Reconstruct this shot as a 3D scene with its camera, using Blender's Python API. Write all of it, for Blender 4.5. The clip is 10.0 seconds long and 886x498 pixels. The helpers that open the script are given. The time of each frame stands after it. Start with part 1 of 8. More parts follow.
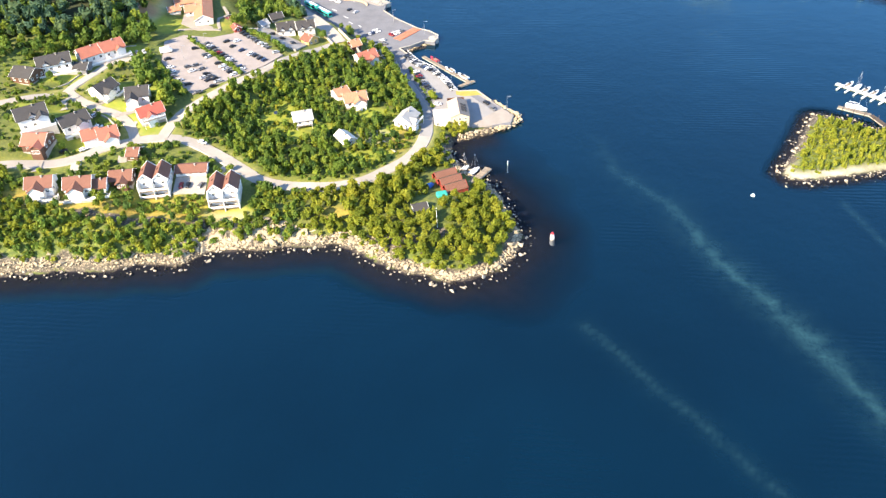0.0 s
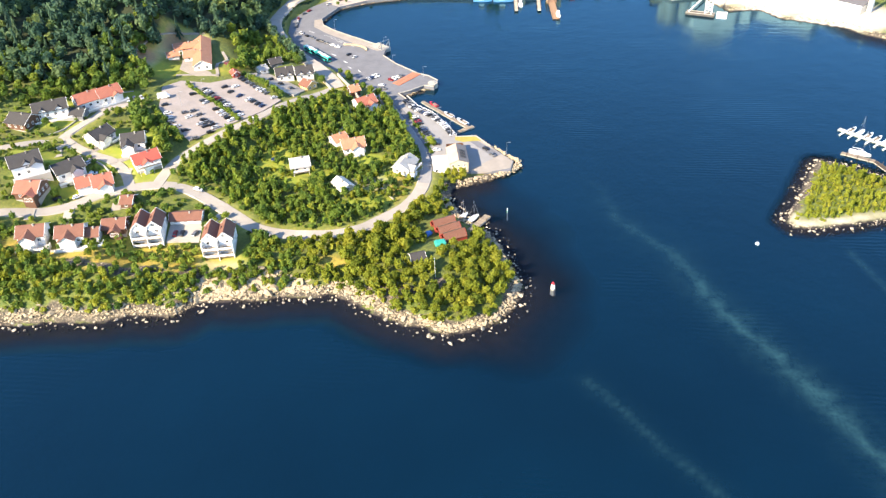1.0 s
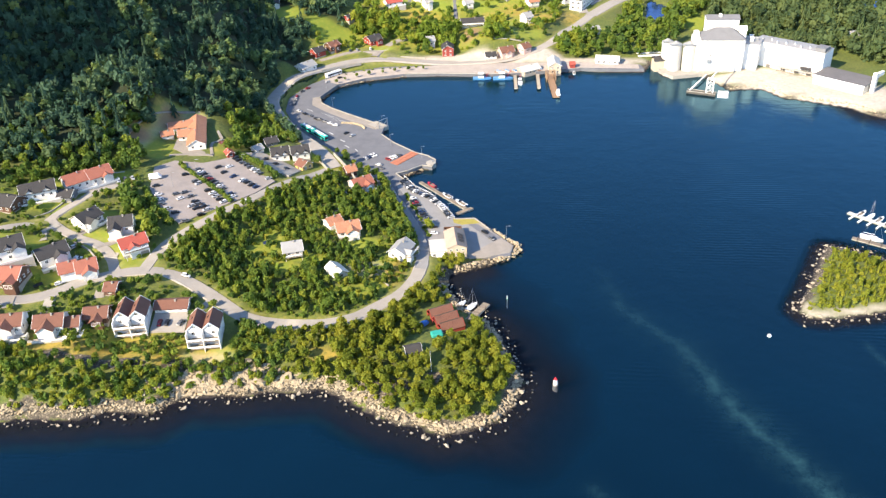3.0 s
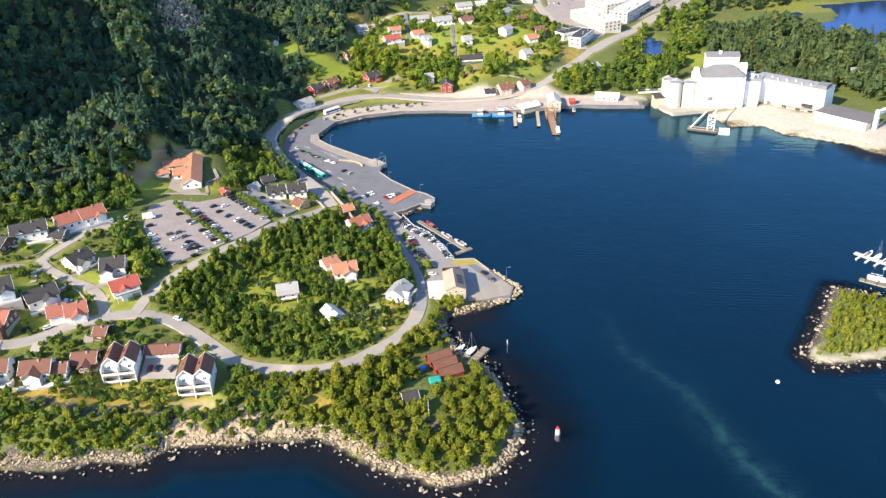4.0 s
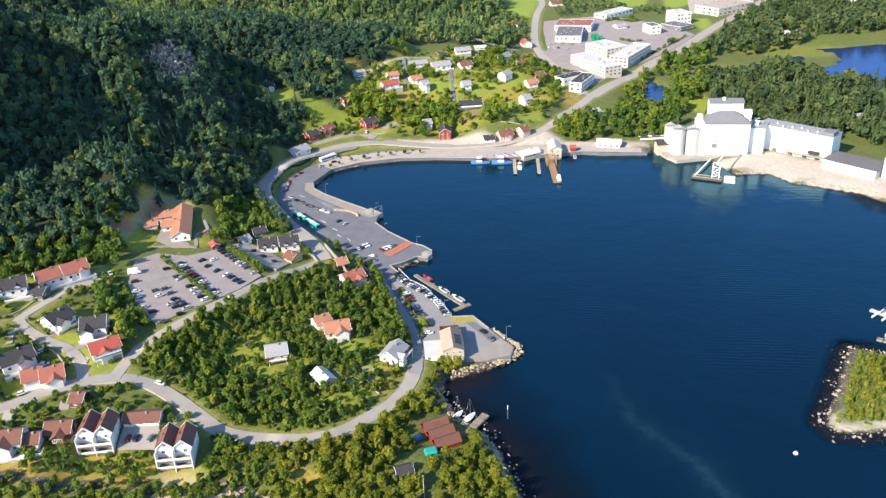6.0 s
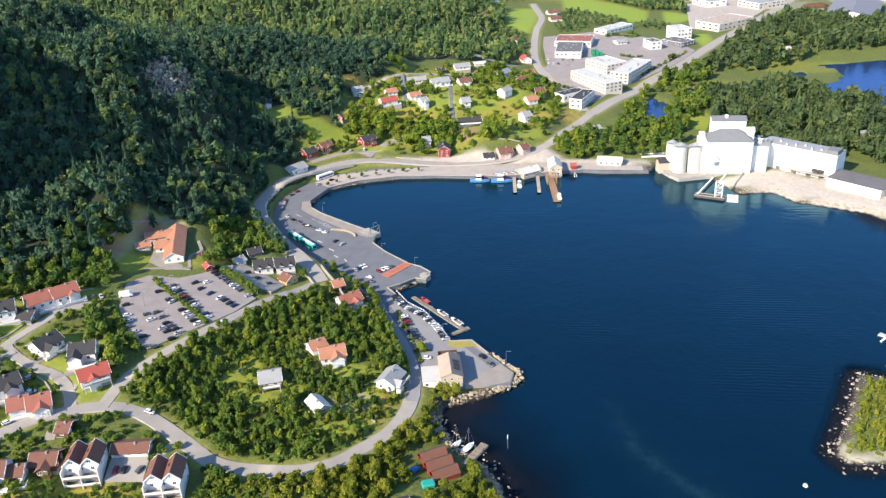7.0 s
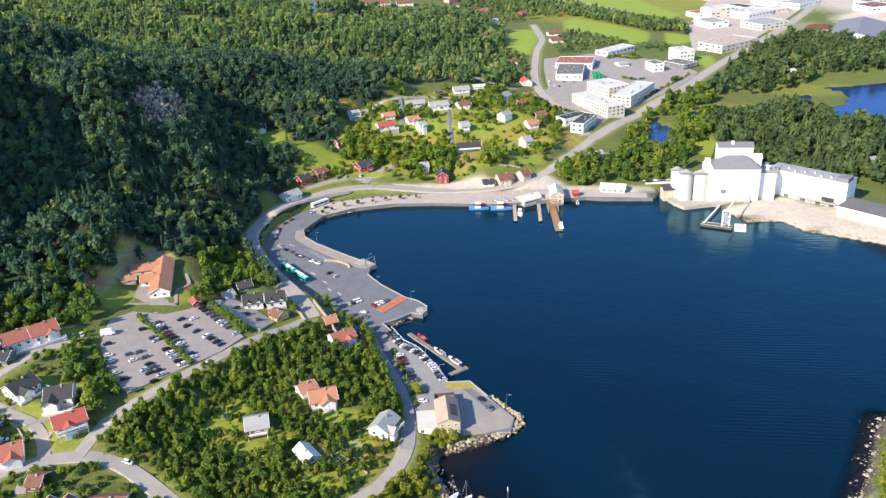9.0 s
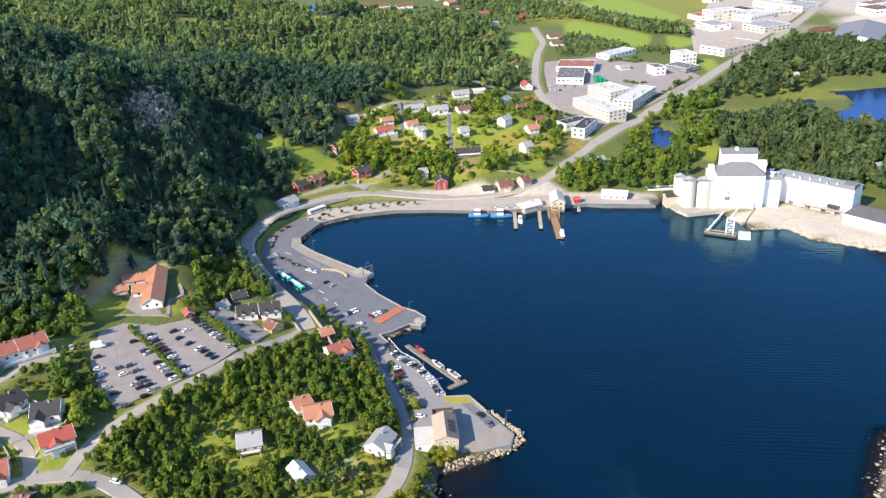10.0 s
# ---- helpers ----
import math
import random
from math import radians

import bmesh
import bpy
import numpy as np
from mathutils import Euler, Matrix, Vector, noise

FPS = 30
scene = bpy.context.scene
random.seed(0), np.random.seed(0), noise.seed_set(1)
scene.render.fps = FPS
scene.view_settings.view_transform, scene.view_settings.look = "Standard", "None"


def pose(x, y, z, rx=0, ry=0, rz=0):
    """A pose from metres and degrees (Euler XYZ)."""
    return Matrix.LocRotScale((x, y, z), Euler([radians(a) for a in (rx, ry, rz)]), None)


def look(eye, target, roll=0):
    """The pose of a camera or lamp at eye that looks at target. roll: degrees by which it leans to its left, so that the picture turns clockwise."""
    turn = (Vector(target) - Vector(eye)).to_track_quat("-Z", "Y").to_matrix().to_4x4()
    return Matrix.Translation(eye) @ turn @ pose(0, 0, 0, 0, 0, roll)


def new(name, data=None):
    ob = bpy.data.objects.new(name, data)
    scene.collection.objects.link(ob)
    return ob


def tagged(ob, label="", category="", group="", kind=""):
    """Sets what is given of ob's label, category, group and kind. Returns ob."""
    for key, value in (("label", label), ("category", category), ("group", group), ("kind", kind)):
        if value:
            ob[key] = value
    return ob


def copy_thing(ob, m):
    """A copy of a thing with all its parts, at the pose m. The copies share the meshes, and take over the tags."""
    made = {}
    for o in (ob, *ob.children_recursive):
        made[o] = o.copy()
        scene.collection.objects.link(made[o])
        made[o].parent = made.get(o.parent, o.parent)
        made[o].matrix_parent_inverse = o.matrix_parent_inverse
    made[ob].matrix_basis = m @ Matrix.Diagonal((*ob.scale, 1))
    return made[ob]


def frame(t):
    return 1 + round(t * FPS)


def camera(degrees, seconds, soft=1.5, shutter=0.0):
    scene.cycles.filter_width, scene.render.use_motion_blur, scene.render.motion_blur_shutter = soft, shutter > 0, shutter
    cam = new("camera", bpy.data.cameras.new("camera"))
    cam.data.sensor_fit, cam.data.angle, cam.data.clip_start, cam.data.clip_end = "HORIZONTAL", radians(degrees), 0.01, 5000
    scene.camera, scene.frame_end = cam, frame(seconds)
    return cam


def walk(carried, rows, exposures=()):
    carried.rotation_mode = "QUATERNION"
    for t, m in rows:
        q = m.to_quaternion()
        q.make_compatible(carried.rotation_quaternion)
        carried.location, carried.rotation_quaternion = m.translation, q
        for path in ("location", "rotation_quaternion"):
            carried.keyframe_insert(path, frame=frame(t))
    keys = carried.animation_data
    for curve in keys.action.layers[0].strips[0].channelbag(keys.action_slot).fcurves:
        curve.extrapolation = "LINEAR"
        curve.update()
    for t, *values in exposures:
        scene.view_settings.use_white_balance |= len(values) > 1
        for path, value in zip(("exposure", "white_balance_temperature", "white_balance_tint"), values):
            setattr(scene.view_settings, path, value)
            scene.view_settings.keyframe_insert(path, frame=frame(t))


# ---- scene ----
cam = camera(56.8, 10.0, 1.35)
PATH = [
    (0, (1.789, -155.407, 171.196), (1.57, -153.861, 169.946), -3.1),
    (0.5, (1.992, -151.782, 171.192), (1.769, -150.208, 169.978), -3.1),
    (1, (2.16, -148.162, 171.183), (1.934, -146.562, 170.004), -3.1),
    (1.5, (2.221, -144.528, 171.164), (1.992, -142.902, 170.022), -3.0),
    (2, (2.179, -140.879, 171.132), (1.948, -139.232, 170.022), -3.0),
    (2.5, (2.095, -137.226, 171.095), (1.863, -135.558, 170.016), -2.9),
    (4, (1.639, -125.935, 170.846), (1.405, -124.207, 169.866), -2.8),
    (4.5, (1.524, -122.06, 170.815), (1.289, -120.316, 169.866), -2.8),
    (5, (1.432, -118.217, 170.807), (1.197, -116.46, 169.879), -2.8),
    (5.5, (1.338, -114.322, 170.831), (1.102, -112.559, 169.918), -2.8),
    (7, (1.058, -102.386, 171.122), (0.821, -100.602, 170.25), -2.8),
    (7.5, (0.963, -98.391, 171.198), (0.725, -96.6, 170.34), -2.8),
    (8, (0.877, -94.41, 171.259), (0.639, -92.613, 170.415), -2.8),
    (8.5, (0.794, -90.435, 171.299), (0.555, -88.634, 170.463), -2.7),
    (9, (0.704, -86.44, 171.354), (0.465, -84.638, 170.519), -2.8),
    (9.5, (0.606, -82.403, 171.394), (0.366, -80.6, 170.56), -2.8),
    (10, (0.563, -78.304, 171.414), (0.323, -76.501, 170.582), -2.8),
]
walk(cam, [(t, look(eye, target, roll)) for t, eye, target, roll in PATH], [(0, 1.72, 6900, 13), (2.5, 1.27, 6750, 13), (4.5, 1.01, 6420, 13), (7.5, 0.85, 6150, 13), (10, 0.84, 6150, 13)])

# ---- light ----
SUN_FROM = Vector((-0.66, -0.75, 0.0)).normalized()
SUN_UP = radians(33)
world = bpy.data.worlds.new("sky")
scene.world = world
world.use_nodes = True
sky = world.node_tree.nodes.new("ShaderNodeTexSky")
sky.sky_type, sky.sun_disc = "NISHITA", False
sky.sun_elevation, sky.sun_rotation = SUN_UP, math.atan2(SUN_FROM.x, SUN_FROM.y)
sky.air_density, sky.dust_density, sky.ozone_density = 1.0, 0.2, 5.0
back = world.node_tree.nodes["Background"]
back.inputs["Strength"].default_value = 0.15
world.node_tree.links.new(sky.outputs[0], back.inputs["Color"])
sun_data = bpy.data.lights.new("sun", "SUN")
sun_data.energy, sun_data.angle, sun_data.color = 5.0, radians(0.6), (1.0, 0.87, 0.66)
sun = new("sun", sun_data)
sun.matrix_world = look((SUN_FROM.x * 900, SUN_FROM.y * 900, 700), (SUN_FROM.x * 900 - SUN_FROM.x * math.cos(SUN_UP), SUN_FROM.y * 900 - SUN_FROM.y * math.cos(SUN_UP), 700 - math.sin(SUN_UP)))


# ---- materials ----
class Nodes:
    """A small hand for node trees."""

    def __init__(self, name):
        self.m = bpy.data.materials.new(name)
        self.m.use_nodes = True
        self.tree = self.m.node_tree
        self.surface = self.tree.nodes["Principled BSDF"]
        self.place = self.add("ShaderNodeNewGeometry").outputs["Position"]

    def add(self, kind, **values):
        n = self.tree.nodes.new(kind)
        for key, value in values.items():
            n.inputs[key.replace("_", " ")].default_value = value
        return n

    def link(self, a, b):
        self.tree.links.new(a, b)

    def noise(self, scale, detail=4.0, rough=0.6):
        n = self.add("ShaderNodeTexNoise", Scale=scale, Detail=detail, Roughness=rough)
        self.link(self.place, n.inputs["Vector"])
        return n.outputs["Fac"]

    def ramp(self, fac, stops):
        r = self.tree.nodes.new("ShaderNodeValToRGB")
        e = r.color_ramp.elements
        while len(e) < len(stops):
            e.new(0.5)
        for el, (at, c) in zip(e, stops):
            el.position, el.color = at, (*c, 1)
        self.link(fac, r.inputs["Fac"])
        return r.outputs["Color"]

    def mix(self, fac, a, b, how="MIX"):
        n = self.tree.nodes.new("ShaderNodeMix")
        n.data_type, n.blend_type = "RGBA", how
        for sock, v in ((n.inputs[0], fac), (n.inputs[6], a), (n.inputs[7], b)):
            if isinstance(v, (int, float)):
                sock.default_value = v
            elif isinstance(v, tuple):
                sock.default_value = (*v, 1)
            else:
                self.link(v, sock)
        return n.outputs[2]

    def math(self, how, a, b=0.0):
        n = self.tree.nodes.new("ShaderNodeMath")
        n.operation, n.use_clamp = how, False
        for sock, v in zip(n.inputs, (a, b)):
            if isinstance(v, (int, float)):
                sock.default_value = v
            else:
                self.link(v, sock)
        return n.outputs[0]

    def bump(self, fac, strength, distance):
        b = self.add("ShaderNodeBump", Strength=strength, Distance=distance)
        self.link(fac, b.inputs["Height"])
        self.link(b.outputs[0], self.surface.inputs["Normal"])

    def colour(self, c):
        self.link(c, self.surface.inputs["Base Color"])


def shade(c, k):
    return tuple(min(1.0, v * k) for v in c)


def surface(name, base, rough=0.8, grain=1.5, spread=0.25, metal=0.0, bump=0.15, each=0.0, stripes=0.0, slope=False):
    """A plain weathered surface: grain and larger stains, some relief, some change from piece to piece."""
    n = Nodes(name)
    fine, wide = n.noise(grain * 6), n.noise(grain * 0.35, 3.0)
    c = n.ramp(fine, ((0.25, shade(base, 1 - spread)), (0.75, shade(base, 1 + spread * 0.6))))
    c = n.mix(n.ramp(wide, ((0.42, (0, 0, 0)), (0.72, (1, 1, 1)))), c, shade(base, 1 - spread * 0.8))
    if each:
        r = n.add("ShaderNodeObjectInfo").outputs["Random"]
        c = n.mix(1.0, c, n.ramp(r, ((0.0, (1 - each,) * 3), (1.0, (1.0, 1.0, 1.0)))), "MULTIPLY")
    height_of = fine
    if stripes:
        w = n.add("ShaderNodeTexWave", Scale=stripes, Distortion=0.4)
        w.bands_direction = "Z"
        n.link(n.place, w.inputs["Vector"])
        c = n.mix(0.22, c, n.ramp(w.outputs["Fac"], ((0.1, shade(base, 0.45)), (0.5, base))), "MIX")
        height_of = w.outputs["Fac"]
    n.colour(c)
    n.bump(height_of, bump, 0.05)
    n.surface.inputs["Roughness"].default_value, n.surface.inputs["Metallic"].default_value = rough, metal
    return n.m


def leafage(name, dark, light, warm):
    """Leaves: shades from clump to clump and from plant to plant, some light through them."""
    n = Nodes(name)
    island = n.add("ShaderNodeNewGeometry").outputs["Random Per Island"]
    tint = n.tree.nodes.new("ShaderNodeAttribute")
    tint.attribute_name = "tint"
    other = n.add("ShaderNodeObjectInfo").outputs["Random"]
    which = n.math("FRACT", n.math("ADD", tint.outputs["Fac"], other))
    mean = tuple((a + 2 * b) / 3 for a, b in zip(dark, light))
    c = n.ramp(which, ((0.0, dark), (0.25, mean), (0.62, light), (1.0, warm)))
    c = n.mix(1.0, c, n.ramp(island, ((0.0, (0.72, 0.74, 0.74)), (1.0, (1.0, 1.0, 1.0)))), "MULTIPLY")
    c = n.mix(n.ramp(n.noise(0.02, 2.0), ((0.4, (0, 0, 0)), (0.7, (0.35, 0.35, 0.35)))), c, dark)
    n.colour(c)
    n.surface.inputs["Roughness"].default_value = 0.7
    n.surface.inputs["Specular IOR Level"].default_value = 0.25
    through_leaf = n.add("ShaderNodeBsdfTranslucent")
    n.link(c, through_leaf.inputs["Color"])
    both = n.add("ShaderNodeMixShader", Fac=0.5)
    n.link(n.surface.outputs[0], both.inputs[1])
    n.link(through_leaf.outputs[0], both.inputs[2])
    n.link(both.outputs[0], n.tree.nodes["Material Output"].inputs["Surface"])
    return n.m


def ground_material():
    """Undergrowth, mown grass, dry grass, bare rock and sea bed, laid out by what covers the ground."""
    n = Nodes("ground")
    cover = n.tree.nodes.new("ShaderNodeAttribute")
    cover.attribute_name = "cover"
    split = n.tree.nodes.new("ShaderNodeSeparateColor")
    n.link(cover.outputs["Color"], split.inputs[0])
    fine, mid, wide = n.noise(2.2, 6.0), n.noise(0.45, 5.0), n.noise(0.06, 3.0)
    wild = n.ramp(n.noise(0.9, 6.0, 0.7), ((0.32, (0.042, 0.066, 0.013)), (0.52, (0.100, 0.128, 0.021)), (0.70, (0.180, 0.195, 0.032))))
    wild = n.mix(n.ramp(wide, ((0.45, (0, 0, 0)), (0.7, (0.45, 0.45, 0.45)))), wild, (0.115, 0.105, 0.028))
    lawn = n.mix(fine, (0.135, 0.165, 0.015), (0.235, 0.250, 0.024))
    lawn = n.mix(n.ramp(mid, ((0.44, (0, 0, 0)), (0.70, (0.75, 0.75, 0.75)))), lawn, (0.36, 0.275, 0.038))
    crack = n.tree.nodes.new("ShaderNodeTexVoronoi")
    crack.feature, crack.inputs["Scale"].default_value = "DISTANCE_TO_EDGE", 1.5
    n.link(n.place, crack.inputs["Vector"])
    stone = n.ramp(n.noise(0.8, 9.0, 0.75), ((0.34, (0.020, 0.016, 0.012)), (0.50, (0.13, 0.106, 0.073)), (0.68, (0.43, 0.355, 0.245))))
    stone = n.mix(n.ramp(crack.outputs["Distance"], ((0.02, (0.8, 0.8, 0.8)), (0.22, (0, 0, 0)))), stone, (0.03, 0.027, 0.022))
    bare = n.mix(mid, (0.30, 0.255, 0.20), (0.56, 0.50, 0.43))
    # forest floor, darkened so that shade between the trees is in its colour
    shaded_floor = n.tree.nodes.new("ShaderNodeAttribute")
    shaded_floor.attribute_name = "shaded_floor"
    wild = n.mix(shaded_floor.outputs["Fac"], wild, n.mix(mid, (0.012, 0.020, 0.008), (0.040, 0.052, 0.018)))
    c = n.mix(split.outputs[0], wild, lawn)
    crop = n.tree.nodes.new("ShaderNodeAttribute")
    crop.attribute_name = "meadow"
    c = n.mix(crop.outputs["Fac"], c, n.mix(fine, (0.165, 0.245, 0.020), (0.255, 0.330, 0.030)))
    straw = n.tree.nodes.new("ShaderNodeAttribute")
    straw.attribute_name = "straw"
    c = n.mix(n.math("MULTIPLY", straw.outputs["Fac"], n.ramp(mid, ((0.34, (0.2, 0.2, 0.2)), (0.58, (1, 1, 1))))), c, n.mix(fine, (0.24, 0.165, 0.026), (0.46, 0.335, 0.060)))
    c = n.mix(split.outputs[2], c, bare)
    earth = n.tree.nodes.new("ShaderNodeAttribute")
    earth.attribute_name = "earth"
    c = n.mix(earth.outputs["Fac"], c, n.mix(fine, (0.15, 0.085, 0.045), (0.36, 0.215, 0.115)))
    edge = n.math("MULTIPLY", split.outputs[1], n.math("ADD", 0.55, fine))
    c = n.mix(n.ramp(edge, ((0.35, (0, 0, 0)), (0.6, (1, 1, 1)))), c, stone)
    z = n.tree.nodes.new("ShaderNodeSeparateXYZ")
    n.link(n.place, z.inputs[0])
    weed = n.ramp(mid, ((0.3, (0.006, 0.005, 0.007)), (0.75, (0.024, 0.017, 0.017))))
    sand = n.ramp(n.math("MULTIPLY", n.math("ADD", z.outputs[2], n.math("MULTIPLY", mid, 1.6)), -0.2), ((0.16, (0, 0, 0)), (0.38, (1, 1, 1))))
    # keeps the bed dark off the cape, without the green of deeper parts
    dark_bed = n.tree.nodes.new("ShaderNodeAttribute")
    dark_bed.attribute_name = "dark_bed"
    sand = n.math("MULTIPLY", sand, n.math("SUBTRACT", 1.0, dark_bed.outputs["Fac"]))
    weed = n.mix(sand, weed, n.mix(mid, (0.016, 0.055, 0.038), (0.050, 0.125, 0.080)))
    wet = n.math("ADD", z.outputs[2], n.math("MULTIPLY", mid, 0.9))
    c = n.mix(n.ramp(n.math("MULTIPLY", wet, 0.9), ((0.45, (1, 1, 1)), (0.8, (0, 0, 0)))), c, weed)
    n.colour(c)
    n.surface.inputs["Roughness"].default_value = 0.9
    n.bump(fine, 0.5, 0.25)
    return n.m


def water_material(name, deep, see=False, shine=(0.44, 0.82, 1.0, 1)):
    n = Nodes(name)
    streak = n.tree.nodes.new("ShaderNodeAttribute")
    streak.attribute_name = "foam"
    wide = n.noise(0.012, 3.0)
    c = n.mix(n.ramp(wide, ((0.35, (0, 0, 0)), (0.7, (1, 1, 1)))), deep, shade(deep, 1.35))
    froth = n.math("MULTIPLY", streak.outputs["Fac"], n.ramp(n.noise(0.2, 6.0, 0.75), ((0.34, (0.12, 0.12, 0.12)), (0.66, (1, 1, 1)))))
    c = n.mix(froth, c, (0.045, 0.135, 0.145))
    n.colour(c)
    n.surface.inputs["Roughness"].default_value, n.surface.inputs["Specular IOR Level"].default_value = 0.6, 0.0
    ripple = n.add("ShaderNodeTexWave", Scale=0.16, Distortion=3.5, Detail=2.0)
    ripple.bands_direction = "Y"
    n.link(n.place, ripple.inputs["Vector"])
    patch = n.ramp(n.noise(0.016, 2.0), ((0.50, (0, 0, 0)), (0.62, (1, 1, 1))))
    swell = n.math("ADD", n.noise(0.5, 3.0), n.math("MULTIPLY", n.noise(0.11, 2.0), 1.6))
    swell = n.math("ADD", swell, n.math("MULTIPLY", n.math("MULTIPLY", ripple.outputs["Fac"], patch), 0.55))
    bump = n.add("ShaderNodeBump", Strength=0.16, Distance=0.45)
    n.link(swell, bump.inputs["Height"])
    gloss = n.add("ShaderNodeBsdfGlossy", Color=shine, Roughness=0.14)
    edge = n.add("ShaderNodeFresnel", IOR=1.47)
    wet = n.add("ShaderNodeMixShader")
    for sock in (gloss.inputs["Normal"], edge.inputs["Normal"], n.surface.inputs["Normal"]):
        n.link(bump.outputs[0], sock)
    n.link(edge.outputs[0], wet.inputs[0])
    n.link(n.surface.outputs[0], wet.inputs[1])
    n.link(gloss.outputs[0], wet.inputs[2])
    out = n.tree.nodes["Material Output"].inputs["Surface"]
    n.link(wet.outputs[0], out)
    if see:
        shoal = n.tree.nodes.new("ShaderNodeAttribute")
        shoal.attribute_name = "shoal"
        clear = n.add("ShaderNodeBsdfTransparent", Color=(0.62, 0.66, 0.74, 1))
        both = n.add("ShaderNodeMixShader")
        n.link(shoal.outputs["Fac"], both.inputs[0])
        n.link(wet.outputs[0], both.inputs[1])
        n.link(clear.outputs[0], both.inputs[2])
        n.link(both.outputs[0], out)
    return n.m


GROUND = ground_material()
SEA = water_material("sea_water", (0.0001, 0.0073, 0.0168), True)
POOL = water_material("lake_water", (0.016, 0.034, 0.085), shine=(0.40, 0.56, 0.90, 1))
ASPHALT = surface("asphalt", (0.350, 0.318, 0.276), 0.9, 0.8, 0.20)
PARKING = surface("pale_parking_asphalt", (0.315, 0.275, 0.25), 0.9, 0.5, 0.25)
APRON = surface("worn_apron", (0.158, 0.162, 0.176), 0.9, 0.5, 0.30)
BLUE_ASPHALT = surface("blue_grey_asphalt", (0.258, 0.252, 0.246), 0.9, 0.6, 0.22)
SAND_PAVE = surface("pale_sandy_paving", (0.43, 0.37, 0.315), 0.95, 0.6, 0.25)
GRAVEL = surface("gravel", (0.31, 0.275, 0.235), 0.95, 0.8, 0.30)
CONCRETE = surface("concrete", (0.38, 0.35, 0.30), 0.85, 0.8, 0.28)
DARK_CONCRETE = surface("dark_concrete", (0.10, 0.09, 0.075), 0.85, 0.8, 0.4)
PAINT_LINE = surface("road_paint", (0.62, 0.62, 0.60), 0.7, 2.0, 0.2)
WALLS = {
    "white": surface("white_boards", (0.78, 0.76, 0.72), 0.6, 0.7, 0.10, stripes=3.2, bump=0.3),
    "brown": surface("brown_boards", (0.13, 0.062, 0.036), 0.7, 0.7, 0.25, stripes=3.2, bump=0.3),
    "red": surface("red_boards", (0.30, 0.045, 0.032), 0.7, 0.7, 0.2, stripes=3.2, bump=0.3),
    "yellow": surface("yellow_boards", (0.62, 0.44, 0.16), 0.7, 0.7, 0.15, stripes=3.2, bump=0.3),
    "pink": surface("pale_red_boards", (0.62, 0.44, 0.38), 0.7, 0.7, 0.15, stripes=3.2, bump=0.3),
    "tan": surface("tan_boards", (0.55, 0.46, 0.34), 0.7, 0.7, 0.15, stripes=3.2, bump=0.3),
    "cream": surface("cream_render", (0.64, 0.58, 0.48), 0.8, 0.5, 0.12),
    "slate_wall": surface("grey_boards", (0.16, 0.165, 0.18), 0.7, 0.7, 0.2, stripes=3.2, bump=0.3),
}
ROOFS = {
    "red_tile": surface("weathered_red_tiles", (0.36, 0.125, 0.080), 0.75, 1.2, 0.25, stripes=5.5, bump=0.5),
    "orange_tile": surface("orange_tiles", (0.46, 0.205, 0.115), 0.8, 1.2, 0.22, stripes=5.5, bump=0.5),
    "red_bright": surface("bright_red_tiles", (0.42, 0.088, 0.060), 0.8, 1.2, 0.2, stripes=5.5, bump=0.5),
    "brown_tile": surface("brown_tiles", (0.20, 0.088, 0.058), 0.85, 1.2, 0.25, stripes=5.5, bump=0.5),
    "slate": surface("dark_slates", (0.050, 0.047, 0.047), 0.85, 1.2, 0.3, stripes=5.5, bump=0.5),
    "grey_sheet": surface("grey_roof_sheets", (0.33, 0.325, 0.31), 0.6, 0.8, 0.2, bump=0.2),
    "pale_sheet": surface("pale_roof_sheets", (0.56, 0.54, 0.48), 0.7, 0.5, 0.2, bump=0.2),
    "tan_sheet": surface("tan_roof_sheets", (0.46, 0.36, 0.27), 0.7, 0.8, 0.2, bump=0.2),
    "dark_felt": surface("dark_roof_felt", (0.155, 0.145, 0.14), 0.85, 0.5, 0.3, bump=0.2),
}
WHITE_TRIM = surface("white_trim", (0.80, 0.79, 0.76), 0.5, 2.0, 0.06)
GLASS = surface("window_glass", (0.025, 0.032, 0.042), 0.08, 0.5, 0.4, bump=0.0)
TIMBER = surface("grey_timber", (0.30, 0.245, 0.18), 0.85, 3.0, 0.35, each=0.3)
RAW_WOOD = surface("raw_wood", (0.33, 0.205, 0.12), 0.8, 3.0, 0.3)
PALE_WOOD = surface("pale_planks", (0.50, 0.43, 0.33), 0.8, 3.0, 0.3, each=0.3)
BARK = surface("bark", (0.085, 0.065, 0.05), 0.9, 4.0, 0.4)
STONE = surface("pale_stone", (0.51, 0.412, 0.270), 0.85, 1.2, 0.5, bump=0.6, each=0.35)


